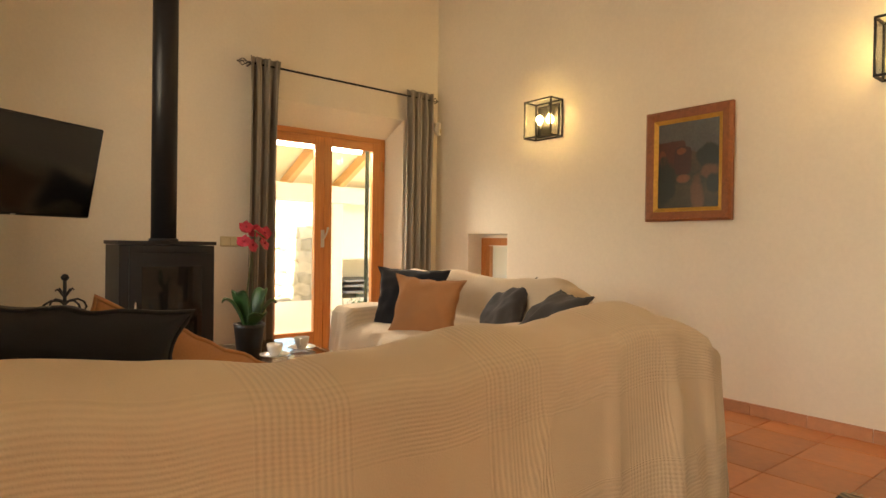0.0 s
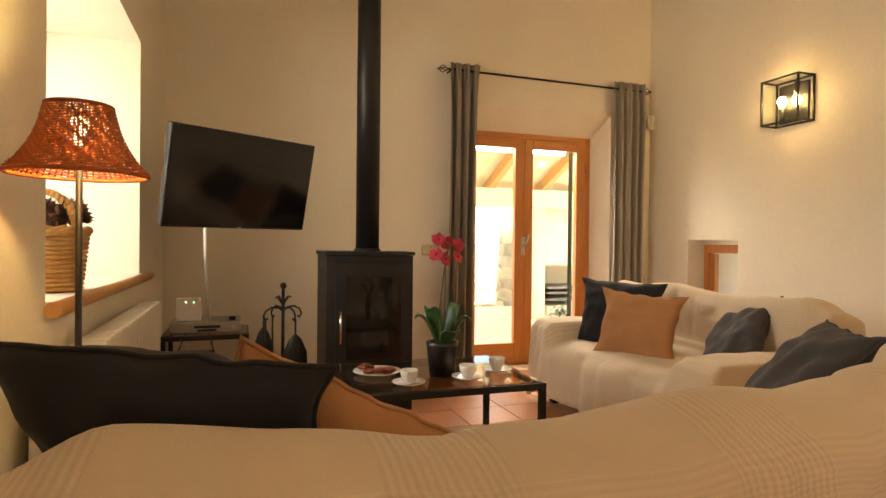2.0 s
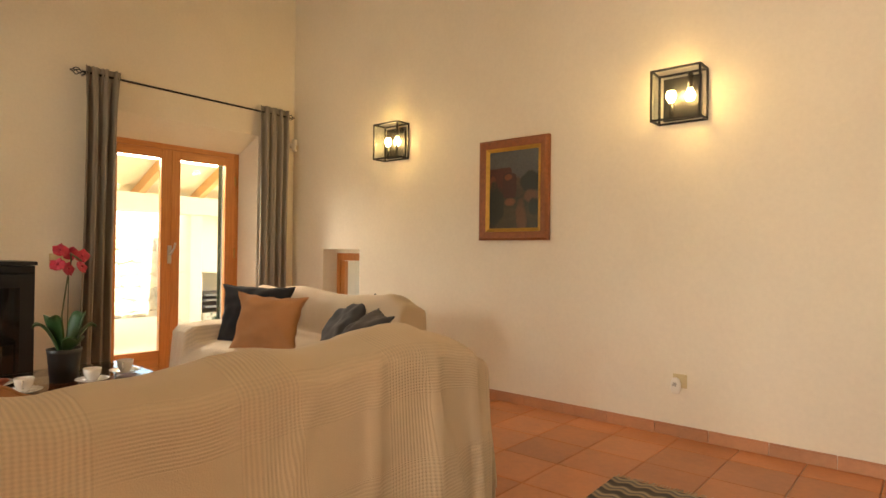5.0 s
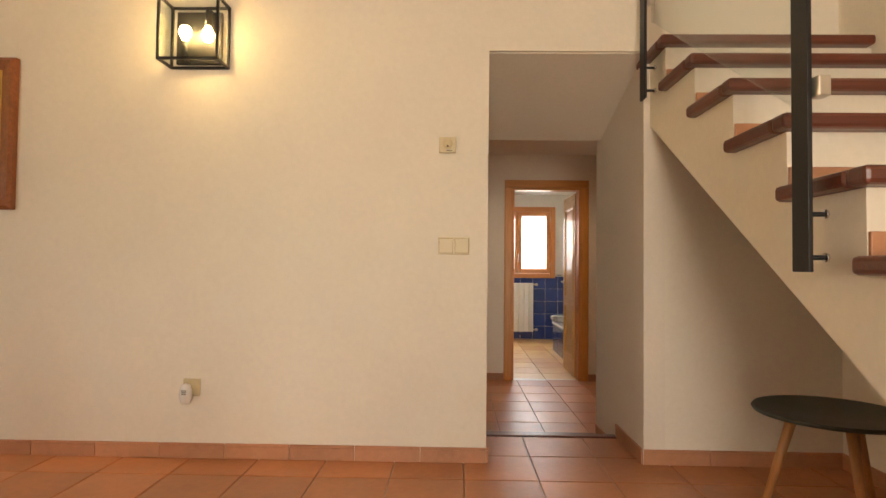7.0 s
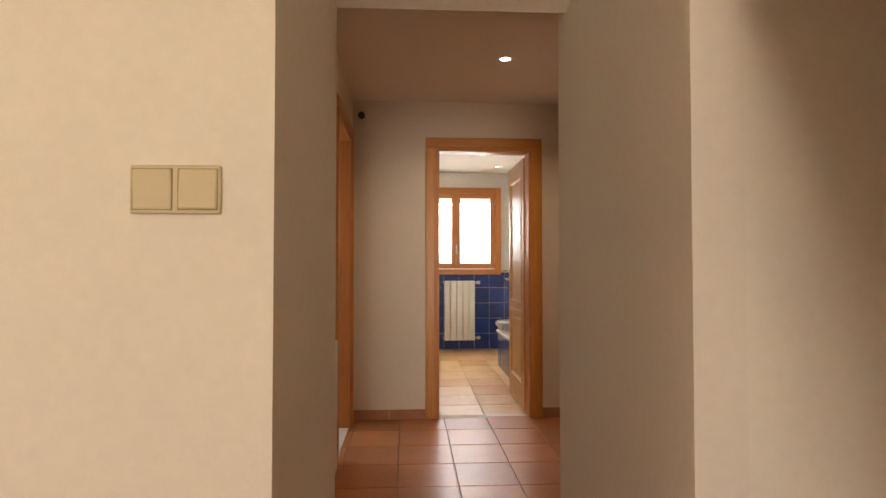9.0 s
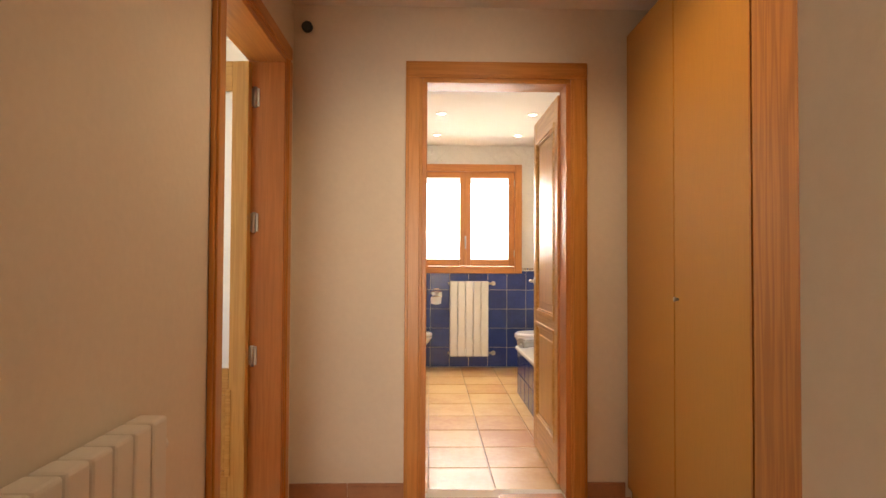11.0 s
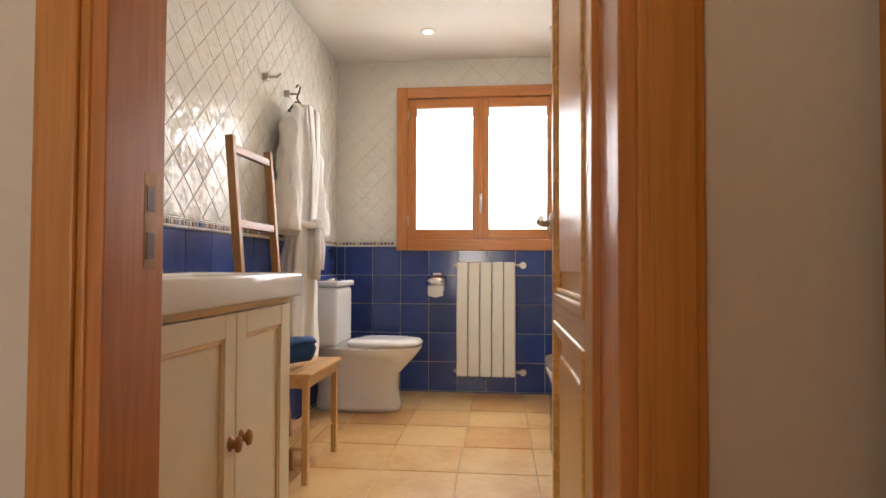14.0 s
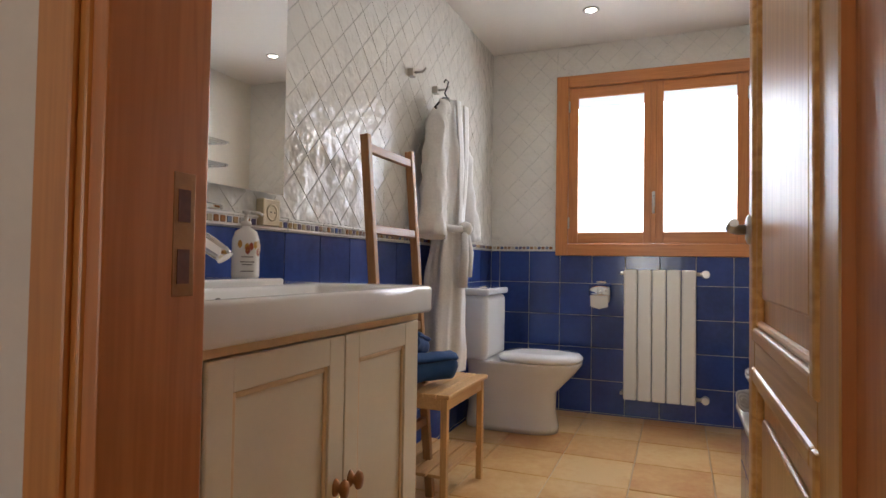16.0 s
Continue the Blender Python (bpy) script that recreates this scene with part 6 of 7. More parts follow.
bi = [bm.verts.new((x, y, ib)) for x, y in ((ix0 + 0.05, iy0 + 0.09), (ix1 - 0.04, iy0 + 0.09), (ix1 - 0.04, iy1 - 0.09), (ix0 + 0.05, iy1 - 0.09))]
bm.faces.new(lo[::-1])
for k in range(4):
    j = (k + 1) % 4
    bm.faces.new((lo[k], lo[j], hi[j], hi[k]))
    bm.faces.new((hi[k], hi[j], ti[j], ti[k]))
    bm.faces.new((ti[k], ti[j], bi[j], bi[k]))
bm.faces.new(bi)
bmesh.ops.bevel(bm, geom=[e for e in bm.edges], offset=0.012, segments=4, affect="EDGES", profile=0.5)
for f in bm.faces:
    f.smooth = True
part("bowl", bm, CERAMIC, basin)
part("tap_ledge", box(B(), BX, 6.03, 0.858, 0.125, 6.70, 0.896, 0.008, 3), CERAMIC, basin)
bm = B()
lathe(bm, [(0, 0), (0.011, 0), (0.011, 0.003), (0, 0.003)], seg=18)
turned(bm, pose(0.156, 6.42, 0.845, 0, 72, 0))
part("overflow", bm, BLACK, basin, "dark overflow hole")
tap = thing("basin_tap", "chrome single-lever basin tap", "tap")
tx, ty, tz = 0.085, 6.40, 0.896
bm = B()
tube(bm, [(tx - 0.012, ty, tz - 0.001), (tx - 0.010, ty, tz + 0.012), (tx + 0.002, ty, tz + 0.10), (tx + 0.008, ty, tz + 0.14)], [0.034, 0.030, 0.027, 0.027], 24)
part("body", bm, CHROME, tap)
bm = B()
tube(bm, [(tx, ty, tz + 0.09), (tx + 0.04, ty + 0.008, tz + 0.085), (tx + 0.082, ty + 0.016, tz + 0.06), (tx + 0.09, ty + 0.018, tz + 0.05)], [0.023, 0.022, 0.019, 0.019], 18)
part("spout", bm, CHROME, tap)
bm = B()
tube(bm, [(tx + 0.008, ty, tz + 0.141), (tx + 0.012, ty, tz + 0.165)], [0.027, 0.024], 20)
tube(bm, [(tx - 0.002, ty, tz + 0.162), (tx + 0.035, ty + 0.01, tz + 0.17), (tx + 0.075, ty + 0.018, tz + 0.164)], [0.012, 0.009, 0.006], 10)
part("lever", bm, CHROME, tap)
soap = thing("soap_dispenser", "white pump soap bottle with an autumn leaf print", "soap dispenser")
sx, sy, sz = 0.055, 6.625, 0.896
bm = B()
lathe(bm, [(0, 0), (0.034, 0), (0.036, 0.008), (0.035, 0.10), (0.028, 0.122), (0.013, 0.132), (0.012, 0.136), (0, 0.136)], (sx, sy, sz), 28)
part("bottle", bm, CERAMIC, soap)
bm = B()
lathe(bm, [(0, 0.136), (0.013, 0.136), (0.013, 0.148), (0.005, 0.150), (0.005, 0.168), (0.011, 0.170), (0.011, 0.177), (0, 0.178)], (sx, sy, sz), 18)
tube(bm, [(sx, sy, sz + 0.173), (sx + 0.028, sy + 0.018, sz + 0.172), (sx + 0.034, sy + 0.024, sz + 0.166)], 0.004)
part("pump", bm, WHITE, soap)
rng = random.Random(3)
leafs = [plain("print_ochre", (0.52, 0.28, 0.05), 0.3), plain("print_rust", (0.32, 0.06, 0.03), 0.3), plain("print_beige", (0.58, 0.45, 0.3), 0.3)]
for k in range(12):
    a, z = rng.uniform(-1.3, 0.9), sz + rng.uniform(0.065, 0.092)
    bm = B()
    c = [bm.verts.new((sx + 0.0368 * math.cos(a + da), sy + 0.0368 * math.sin(a + da), z + dz)) for da, dz in ((0, -0.011), (0.17, -0.003), (0.13, 0.007), (0, 0.012), (-0.13, 0.007), (-0.17, -0.003))]
    bm.faces.new(c)
    part("leaf_print", bm, leafs[k % 3], soap, "printed leaf")


a0 = -0.75
for k in range(4):
    w = (0.030, 0.034, 0.026, 0.032)[k]
    part("text_line", turned(box(B(), -w / 2, -0.0005, -0.001, w / 2, 0.0005, 0.001), pose(sx + 0.0368 * math.cos(a0), sy + 0.0368 * math.sin(a0), sz + (0.055, 0.042, 0.035, 0.018)[k], 0, 0, 90 + math.degrees(a0))), BLACK, soap, "line of small print")

mir = thing("bathroom_mirror", "frameless rectangular mirror above the basin", "mirror")
part("glass", box(B(), BX + 0.012, 6.12, 1.143, BX + 0.034, 6.872, 1.98), MIRROR, mir)
part("backing", box(B(), BX - 0.002, 6.13, 1.158, BX + 0.0118, 6.82, 1.97), WHITE, mir)
bs = wall_plate("wall_socket", "ivory wall socket beside the mirror", "socket", pose(BX, 6.825, 1.087, 0, 0, -90), 0.078, 0.08, [], IVORY, 0.03)
bm = B()
lathe(bm, [(0, -0.004), (0.018, -0.004), (0.02, 0.002), (0.026, 0.002), (0.026, 0)], seg=24)
turned(bm, pose(0, 0.03, 0, -90, 0, 0))
part("socket_well", bm, IVORY, bs)
for k in (-0.009, 0.009):
    part("pin_hole", box(B(), k - 0.002, 0.033, -0.002, k + 0.002, 0.0345, 0.002), BLACK, bs)

ladder = thing("towel_ladder", "brown wooden towel ladder leaning on the tiles", "towel ladder")
for y in (7.20, 7.565):
    bm = box(B(), -0.016, -0.014, 0, 0.016, 0.014, 1.39, 0.003)
    turned(bm, pose(0.20, y, bz(y), 0, math.degrees(-0.085), 0))
    part("upright", bm, TEAK, ladder)
for z in (0.30, 0.68, 1.045, 1.335):
    x = 0.20 - 0.085 * z
    bm = box(B(), -0.011, 7.2145, -0.016, 0.011, 7.551, 0.016, 0.003)
    turned(bm, pose(x, 0, z + 0.015, 0, math.degrees(-0.085), 0))
    part("rung", bm, wood("ladder_rung_wood", (0.26, 0.11, 0.04), (0.42, 0.20, 0.075), "y", 0.45) if z == 0.30 else ladder_rung, ladder)
    if z == 0.30:
        ladder_rung = bpy.data.materials["ladder_rung_wood"]

seat = thing("bamboo_bench", "small slatted bamboo bench with a lower shelf", "bench")
s0, s1, q0, q1, sz = 0.03, 0.344, 7.385, 7.855, 0.462
for k in range(6):
    w = (s1 - s0) / 6
    part("slat", box(B(), s0 + w * k + 0.001, q0, sz - 0.016, s0 + w * (k + 1) - 0.001, q1, sz, 0.003), BAMBOO_Y, seat)
for x in (s0 + 0.015, s1 - 0.04):
    for y in (q0 + 0.015, q1 - 0.04):
        part("leg", box(B(), x, y, bz(y), x + 0.026, y + 0.026, sz - 0.016, 0.003), BAMBOO, seat)
for x in (s0 + 0.02, s1 - 0.035):
    part("apron", box(B(), x, q0 + 0.041, sz - 0.062, x + 0.018, q1 - 0.041, sz - 0.018, 0.002), BAMBOO_Y, seat)
for y in (q0 + 0.02, q1 - 0.035):
    part("apron", box(B(), s0 + 0.041, y, sz - 0.062, s1 - 0.041, y + 0.018, sz - 0.018, 0.002), BAMBOO_Y, seat)
for k in range(4):
    w = (s1 - s0 - 0.06) / 4
    part("shelf_slat", box(B(), s0 + 0.03 + w * k + 0.004, q0 + 0.02, 0.15, s0 + 0.03 + w * (k + 1) - 0.004, q1 - 0.02, 0.163, 0.002), BAMBOO_Y, seat)


def rolled_towel(label, mat, m, r, ln, seed):
    t = thing("rolled_towel", label, "towel", at=m)

    def f(u, v):
        a = u * 2 * math.pi * 2.4
        rr = r * (0.35 + 0.65 * u)
        q = Vector((math.cos(a) * 1.3, math.sin(a) * 1.3, v * 3 + seed))
        rr *= 1 + 0.12 * noise.noise(q * 1.5)
        x = (v - 0.5) * ln * (1 + 0.05 * math.sin(a))
        return Vector((x, rr * math.cos(a), r + rr * 0.92 * math.sin(a)))
    bm = B()
    grid(bm, f, 70, 12)
    c = part("cloth", bm, mat, t)
    s = c.modifiers.new("thick", "SOLIDIFY")
    s.thickness = 0.012
    return t


rolled_towel("dark blue terry towel rolled on the bench", TOWEL_BLUE, pose(0.20, 7.50, sz + 0.004, 0, 0, 60), 0.068, 0.24, 1)
rolled_towel("dark blue terry towel folded over the other", TOWEL_BLUE, pose(0.16, 7.48, sz + 0.118, 0, 14, 100), 0.05, 0.17, 2)


def superlathe(bm, rings, n=36):
    """A body of stacked egg-shaped rings: (centre x, half length back, half length front, half width, z)."""
    out = []
    for cx, hb, hf, hw, z in rings:
        ring = []
        for j in range(n):
            a = 2 * math.pi * j / n
            c, s = math.cos(a), math.sin(a)
            e = 0.8 if c > 0 else 0.55
            ring.append(bm.verts.new((cx + (hf if c > 0 else hb) * (abs(c) ** e) * (1 if c > 0 else -1), hw * (abs(s) ** 0.75) * (1 if s > 0 else -1), z)))
        out.append(ring)
    for A, C in zip(out, out[1:]):
        for j in range(n):
            k = (j + 1) % n
            bm.faces.new((A[j], A[k], C[k], C[j])).smooth = True
    bm.faces.new(out[0][::-1])
    bm.faces.new(out[-1])
    return bm


def toilet(name, label, m, tank):
    t = thing(name, label, name, at=m)
    part("pedestal", superlathe(B(), [(0.30, 0.28, 0.20, 0.125, 0.0), (0.30, 0.28, 0.20, 0.125, 0.03), (0.30, 0.27, 0.185, 0.115, 0.12), (0.31, 0.28, 0.18, 0.12, 0.22), (0.34, 0.31, 0.245, 0.165, 0.33), (0.345, 0.32, 0.27, 0.182, 0.375), (0.345, 0.32, 0.27, 0.182, 0.39)]), CERAMIC, t)
    if tank:
        part("cistern", box(B(), 0.012, -0.185, 0.388, 0.175, 0.185, 0.745, 0.03, 4), CERAMIC, t)
        part("cistern_lid", box(B(), 0.006, -0.195, 0.746, 0.185, 0.195, 0.785, 0.014, 3), CERAMIC, t)
        bm = B()
        lathe(bm, [(0, 0), (0.022, 0), (0.02, 0.008), (0, 0.01)], (0.095, 0, 0.785), 18)
        part("flush_button", bm, CHROME, t)
        part("seat_lid", superlathe(B(), [(0.41, 0.205, 0.20, 0.185, 0.393), (0.41, 0.21, 0.208, 0.19, 0.402), (0.41, 0.21, 0.208, 0.19, 0.412), (0.41, 0.19, 0.19, 0.172, 0.428), (0.41, 0.12, 0.12, 0.10, 0.434)]), CERAMIC, t)
        bm = B()
        lathe(bm, [(0, 0), (0.008, 0), (0.008, 0.004), (0, 0.004)], seg=12)
        turned(bm, pose(0.36, -0.112, 0.05, 90, 0, 0))
        part("floor_bolt_cap", bm, CHROME, t)
    else:
        part("seat_lid", superlathe(B(), [(0.36, 0.30, 0.25, 0.18, 0.392), (0.36, 0.30, 0.255, 0.184, 0.402), (0.36, 0.27, 0.23, 0.165, 0.42)]), CERAMIC, t)
    return t


toilet("toilet", "white close-coupled toilet with the lid down", pose(BX, 8.66, bz(8.66)) @ Matrix.Diagonal((1.10, 1.0, 1.0, 1.0)), True)
toilet("bidet", "white bidet with its lid down", pose(2.04, 8.70, bz(8.7), 0, 0, 180), False)

rad = radiator_row("radiator", "white flat-fronted radiator with five elements under the window", "x", 0.809, 5, 0.0796, BY - 0.12, BY - 0.05, 0.158, 0.928)
for x, z, big in ((1.207, 0.905, 1), (1.207, 0.19, 1), (0.809, 0.905, 0), (0.809, 0.19, 0)):
    bm = B()
    if big:
        tube(bm, [(x, BY - 0.085, z), (x + 0.045, BY - 0.085, z)], 0.011, 10)
        tube(bm, [(x + 0.05, BY - 0.085, z), (x + 0.05, BY - 0.12, z)], [0.024, 0.02], 16)
        tube(bm, [(x + 0.05, BY - 0.085, z), (x + 0.05, BY - 0.0005, z)], 0.009, 10)
    else:
        tube(bm, [(x + 0.002, BY - 0.085, z), (x - 0.02, BY - 0.085, z)], 0.011, 10)
        tube(bm, [(x - 0.012, BY - 0.085, z), (x - 0.012, BY - 0.0005, z)], 0.005, 8)
    part("valve" if big else "end_plug", bm, NICKEL, rad, "nickel radiator valve" if big else "")

roll = thing("toilet_roll_holder", "chrome holder with a folded toilet roll on the blue tiles", "toilet roll holder")
bm = B()
lathe(bm, [(0, 0), (0.012, 0), (0.012, 0.012), (0.008, 0.03), (0, 0.03)], seg=14)
turned(bm, pose(0.668, BY, 0.845, 90, 0, 0))
box(bm, 0.64, BY - 0.035, 0.838, 0.70, BY - 0.025, 0.852, 0.003)
part("mount", bm, CHROME, roll)


def cover_f(u, v):
    a = -0.3 + 2.0 * v
    return Vector((0.607 + 0.122 * u, BY - 0.062 - 0.056 * math.sin(a), 0.775 + 0.058 * math.cos(a)))


bm = B()
grid(bm, cover_f, 2, 14)
cv = part("cover", bm, CHROME, roll, "curved chrome cover")
cv.modifiers.new("thick", "SOLIDIFY").thickness = 0.002
bm = B()
tube(bm, [(0.614, BY - 0.062, 0.775), (0.722, BY - 0.062, 0.775)], 0.05, 24)
v = [bm.verts.new((x, BY - 0.113, z)) for x, z in ((0.616, 0.775), (0.72, 0.775), (0.72, 0.70), (0.668, 0.685), (0.616, 0.70))]
bm.faces.new(v)
part("paper_roll", bm, cloth("paper", (0.82, 0.81, 0.79)), roll)

tub = thing("bathtub", "white bathtub boxed in with dark blue tiles", "bathtub")
t0, t1 = 6.85, 7.98
part("rim", box(B(), 1.325, t0, 0.385, 2.045, t1, 0.42, 0.012, 3), CERAMIC, tub)
for k in range(6):
    y = t0 + 0.01 + k * 0.188
    for z0, z1 in ((bz(y) + 0.001, 0.195), (0.199, 0.384)):
        part("tile", box(B(), 1.345, y, z0, 1.353, y + 0.184, z1, 0.002), BLUE, tub)
part("apron", box(B(), 1.3535, t0 + 0.005, 0.005, 1.38, t1 - 0.01, 0.384), GROUT_WHITE, tub)
for k in range(4):
    x = 1.36 + k * 0.17
    part("tile", box(B(), x, t1 - 0.009, bz(t1), x + 0.166, t1 - 0.001, 0.384, 0.002), BLUE, tub)
part("tub_body", box(B(), 1.39, t0 + 0.02, 0.02, 2.04, t1 - 0.02, 0.384), CERAMIC, tub)
rolled_towel("grey-white patterned towel rolled on the tub rim", TOWEL_GREY, pose(1.44, 7.80, 0.42, 0, 0, 35), 0.05, 0.26, 5)


def hook(y):
    h = thing("robe_hook", "satin nickel robe hook on the tiles", "hook", "hooks for bathrobes")
    part("block", box(B(), BX, y - 0.018, 1.805, BX + 0.03, y + 0.018, 1.841, 0.003), NICKEL, h)
    bm = B()
    tube(bm, [(BX + 0.028, y, 1.823), (BX + 0.07, y, 1.823), (BX + 0.088, y, 1.838)], 0.006, 10)
    part("peg", bm, NICKEL, h)


hook(7.825)
hook(8.115)

robe = thing("bathrobe", "white waffle bathrobe with a tied belt on a black hanger", "bathrobe")
ry = 8.075
bm = B()
hx = BX + 0.075
tube(bm, [(hx, ry, 1.845), (hx + 0.01, ry, 1.86), (hx + 0.02, ry + 0.01, 1.85), (hx + 0.012, ry + 0.01, 1.82), (hx + 0.005, ry, 1.79), (hx + 0.02, ry, 1.765)], 0.004, 6)
tube(bm, [(hx + 0.02, ry - 0.16, 1.68), (hx + 0.02, ry - 0.06, 1.75), (hx + 0.02, ry, 1.768), (hx + 0.02, ry + 0.06, 1.75), (hx + 0.02, ry + 0.16, 1.68), (hx + 0.02, ry - 0.16, 1.68)], 0.005, 6)
part("hanger", bm, BLACK, robe, "black clothes hanger")


def robe_f(u, v):
    a = 2 * math.pi * u
    z = 1.745 - 1.32 * v
    waist = math.exp(-((z - 1.12) / 0.13) ** 2)
    w = 0.045 + 0.105 * smooth(0, 0.12, v) - 0.03 * smooth(0.12, 0.3, v) - 0.035 * waist + 0.035 * smooth(0.5, 1.0, v)
    d = 0.045 + 0.035 * smooth(0, 0.2, v) - 0.015 * waist
    k = 1 + 0.14 * math.sin(5 * a + 2 * v) * smooth(0.1, 0.6, v) + 0.06 * math.sin(11 * a + 5 * v)
    n = 0.012 * noise.noise(Vector((math.cos(a) * 2, math.sin(a) * 2, z * 5)))
    return Vector((BX + 0.105 + max(-0.09, d * math.cos(a) * k + n), ry + w * math.sin(a) * k + n, z))


bm = B()
grid(bm, robe_f, 64, 70)
part("body", bm, ROBE, robe)
for s in (-1, 1):
    bm = B()
    pts = [(BX + 0.10, ry + s * 0.06, 1.72), (BX + 0.10, ry + s * 0.125, 1.62), (BX + 0.11, ry + s * 0.165, 1.44), (BX + 0.115, ry + s * 0.205, 1.25), (BX + 0.12, ry + s * 0.235, 1.065)]
    fine = []
    for a, b in zip(pts, pts[1:]):
        for k in range(8):
            fine.append(Vector(a).lerp(Vector(b), k / 8))
    fine.append(Vector(pts[-1]))
    rr = [0.036 + 0.034 * i / len(fine) + 0.003 * math.sin(i * 0.9 + s) for i in range(len(fine))]
    tube(bm, fine, rr, 28)
    for v in bm.verts:
        v.co += Vector((0.022, 0.024, 0)) * noise.noise(Vector((v.co.x * 30, v.co.y * 30, v.co.z * 4)))
        v.co += Vector((0.005, 0.005, 0)) * noise.noise(v.co * 22)
        v.co.x = max(v.co.x, BX + 0.006)
    part("sleeve", bm, ROBE, robe)
    bm = B()

    def lapel(u, v, s=s):
        z = 1.73 - 0.60 * u
        return Vector((BX + 0.165 + 0.012 * math.sin(3 * u) + 0.006 * v, ry + s * (0.055 - 0.045 * u) + (v - 0.5) * 0.045, z))
    grid(bm, lapel, 20, 4)
    lp = part("lapel", bm, ROBE, robe)
    lp.modifiers.new("thick", "SOLIDIFY").thickness = 0.008
bm = B()
tube(bm, [(BX + 0.105 + 0.085 * math.cos(a), ry + 0.135 * math.sin(a), 1.115 + 0.006 * math.sin(3 * a)) for a in [2 * math.pi * j / 40 for j in range(40)]], 0.018, 8, closed=True)
for v in bm.verts:
    v.co.x = max(v.co.x, BX + 0.006)
lathe(bm, [(0, -0.035), (0.025, -0.025), (0.034, 0), (0.025, 0.025), (0, 0.035)], (BX + 0.205, ry - 0.01, 1.115), 14)
tube(bm, [(BX + 0.205, ry - 0.02, 1.10), (BX + 0.215, ry - 0.05, 0.98), (BX + 0.205, ry - 0.045, 0.83)], [0.016, 0.022, 0.026], 8)
tube(bm, [(BX + 0.205, ry + 0.0, 1.10), (BX + 0.21, ry + 0.035, 1.0), (BX + 0.20, ry + 0.03, 0.88)], [0.016, 0.022, 0.026], 8)
part("belt", bm, ROBE, robe, "knotted waffle belt")

rack = thing("towel_shelf", "chrome double towel shelf with folded towels", "towel shelf")
for z in (1.62, 1.78):
    for k in range(5):
        bm = B()
        tube(bm, [(1.82 + 0.05 * k, 8.11, z), (1.82 + 0.05 * k, 8.66, z)], 0.005, 8)
        part("bar", bm, CHROME, rack)
for y in (8.12, 8.65):
    part("bracket", tube(tube(B(), [(2.049, y, 1.61), (1.83, y, 1.613)], 0.006), [(2.049, y, 1.772), (1.83, y, 1.773)], 0.006), CHROME, rack)
ft = thing("folded_towels", "brown folded towels on the lower shelf", "towel")
for k in range(3):
    part("towel", box(B(), 1.83, 8.16, 1.627 + 0.042 * k, 2.03, 8.45, 1.665 + 0.042 * k, 0.015, 3), cloth("brown_towel", (0.18, 0.13, 0.11)) if k == 0 else bpy.data.materials["brown_towel"], ft)
pr = thing("toilet_paper_roll", "spare toilet roll on the towel shelf", "toilet roll")
bm = B()
lathe(bm, [(0.02, 0), (0.055, 0), (0.055, 0.095), (0.02, 0.095), (0.02, 0)], (1.92, 8.40, 1.786), 24)
part("roll", bm, bpy.data.materials["paper"], pr)

# ---- skirting, wall tiles and floor tiles ----


def skirting(name, label, run, z, mat=TERRA_BASE, h=0.072, ln=0.315):
    """Skirting tiles along straight runs (x0, y0, x1, y1) with the room to the left of the way."""
    s = tagged(new(name), label, "skirting", kind="structure")
    shared = {}
    for x0, y0, x1, y1 in run:
        d = Vector((x1 - x0, y1 - y0, 0))
        L = d.length
        ang = math.degrees(math.atan2(d.y, d.x))
        n = max(1, round(L / ln))
        w = L / n
        key = round(w, 4)
        if key not in shared:
            bm = box(B(), 0.0012, 0.0005, 0.0, w - 0.0012, 0.010, h - 0.014, 0.002)
            box(bm, 0.0012, 0.0005, h - 0.0135, w - 0.0012, 0.013, h, 0.004)
            shared[key] = mesh_of("skirting_tile", bm, mat)
        for k in range(n):
            o = new("skirting_tile", shared[key])
            o.parent = s
            o.matrix_basis = pose(x0 + d.x * k / n, y0 + d.y * k / n, z, 0, 0, ang)
    return s


skirting("baseboard_living", "terracotta skirting tiles with a raised top bead", [(0.122, YP, XW, YP), (XW, YS, -2.2, YS), (-2.2, YS, 1.8, YS), (XW, 0.70, XW, YS), (XW, YP, XW, 2.05), (1.80, 2.474, 0.867, 2.474), (1.80, -0.4, 1.80, 2.474)], FL)
skirting("baseboard_passage", "terracotta skirting tiles in the passage", [(0.867, 2.474, 0.867, 2.93), (0.122, 2.93, 0.122, YP)], FL)
skirting("baseboard_step", "terracotta skirting tiles beside the step", [(0.867, 2.975, 0.867, 3.39), (0.122, 3.30, 0.122, 2.975)], 0.12)
skirting("baseboard_corridor", "terracotta skirting tiles in the corridor", [(0.485, 5.81, -0.065, 5.81), (1.535, 5.81, 1.335, 5.81), (-0.065, 4.92, -0.065, 3.32)], 0.0)


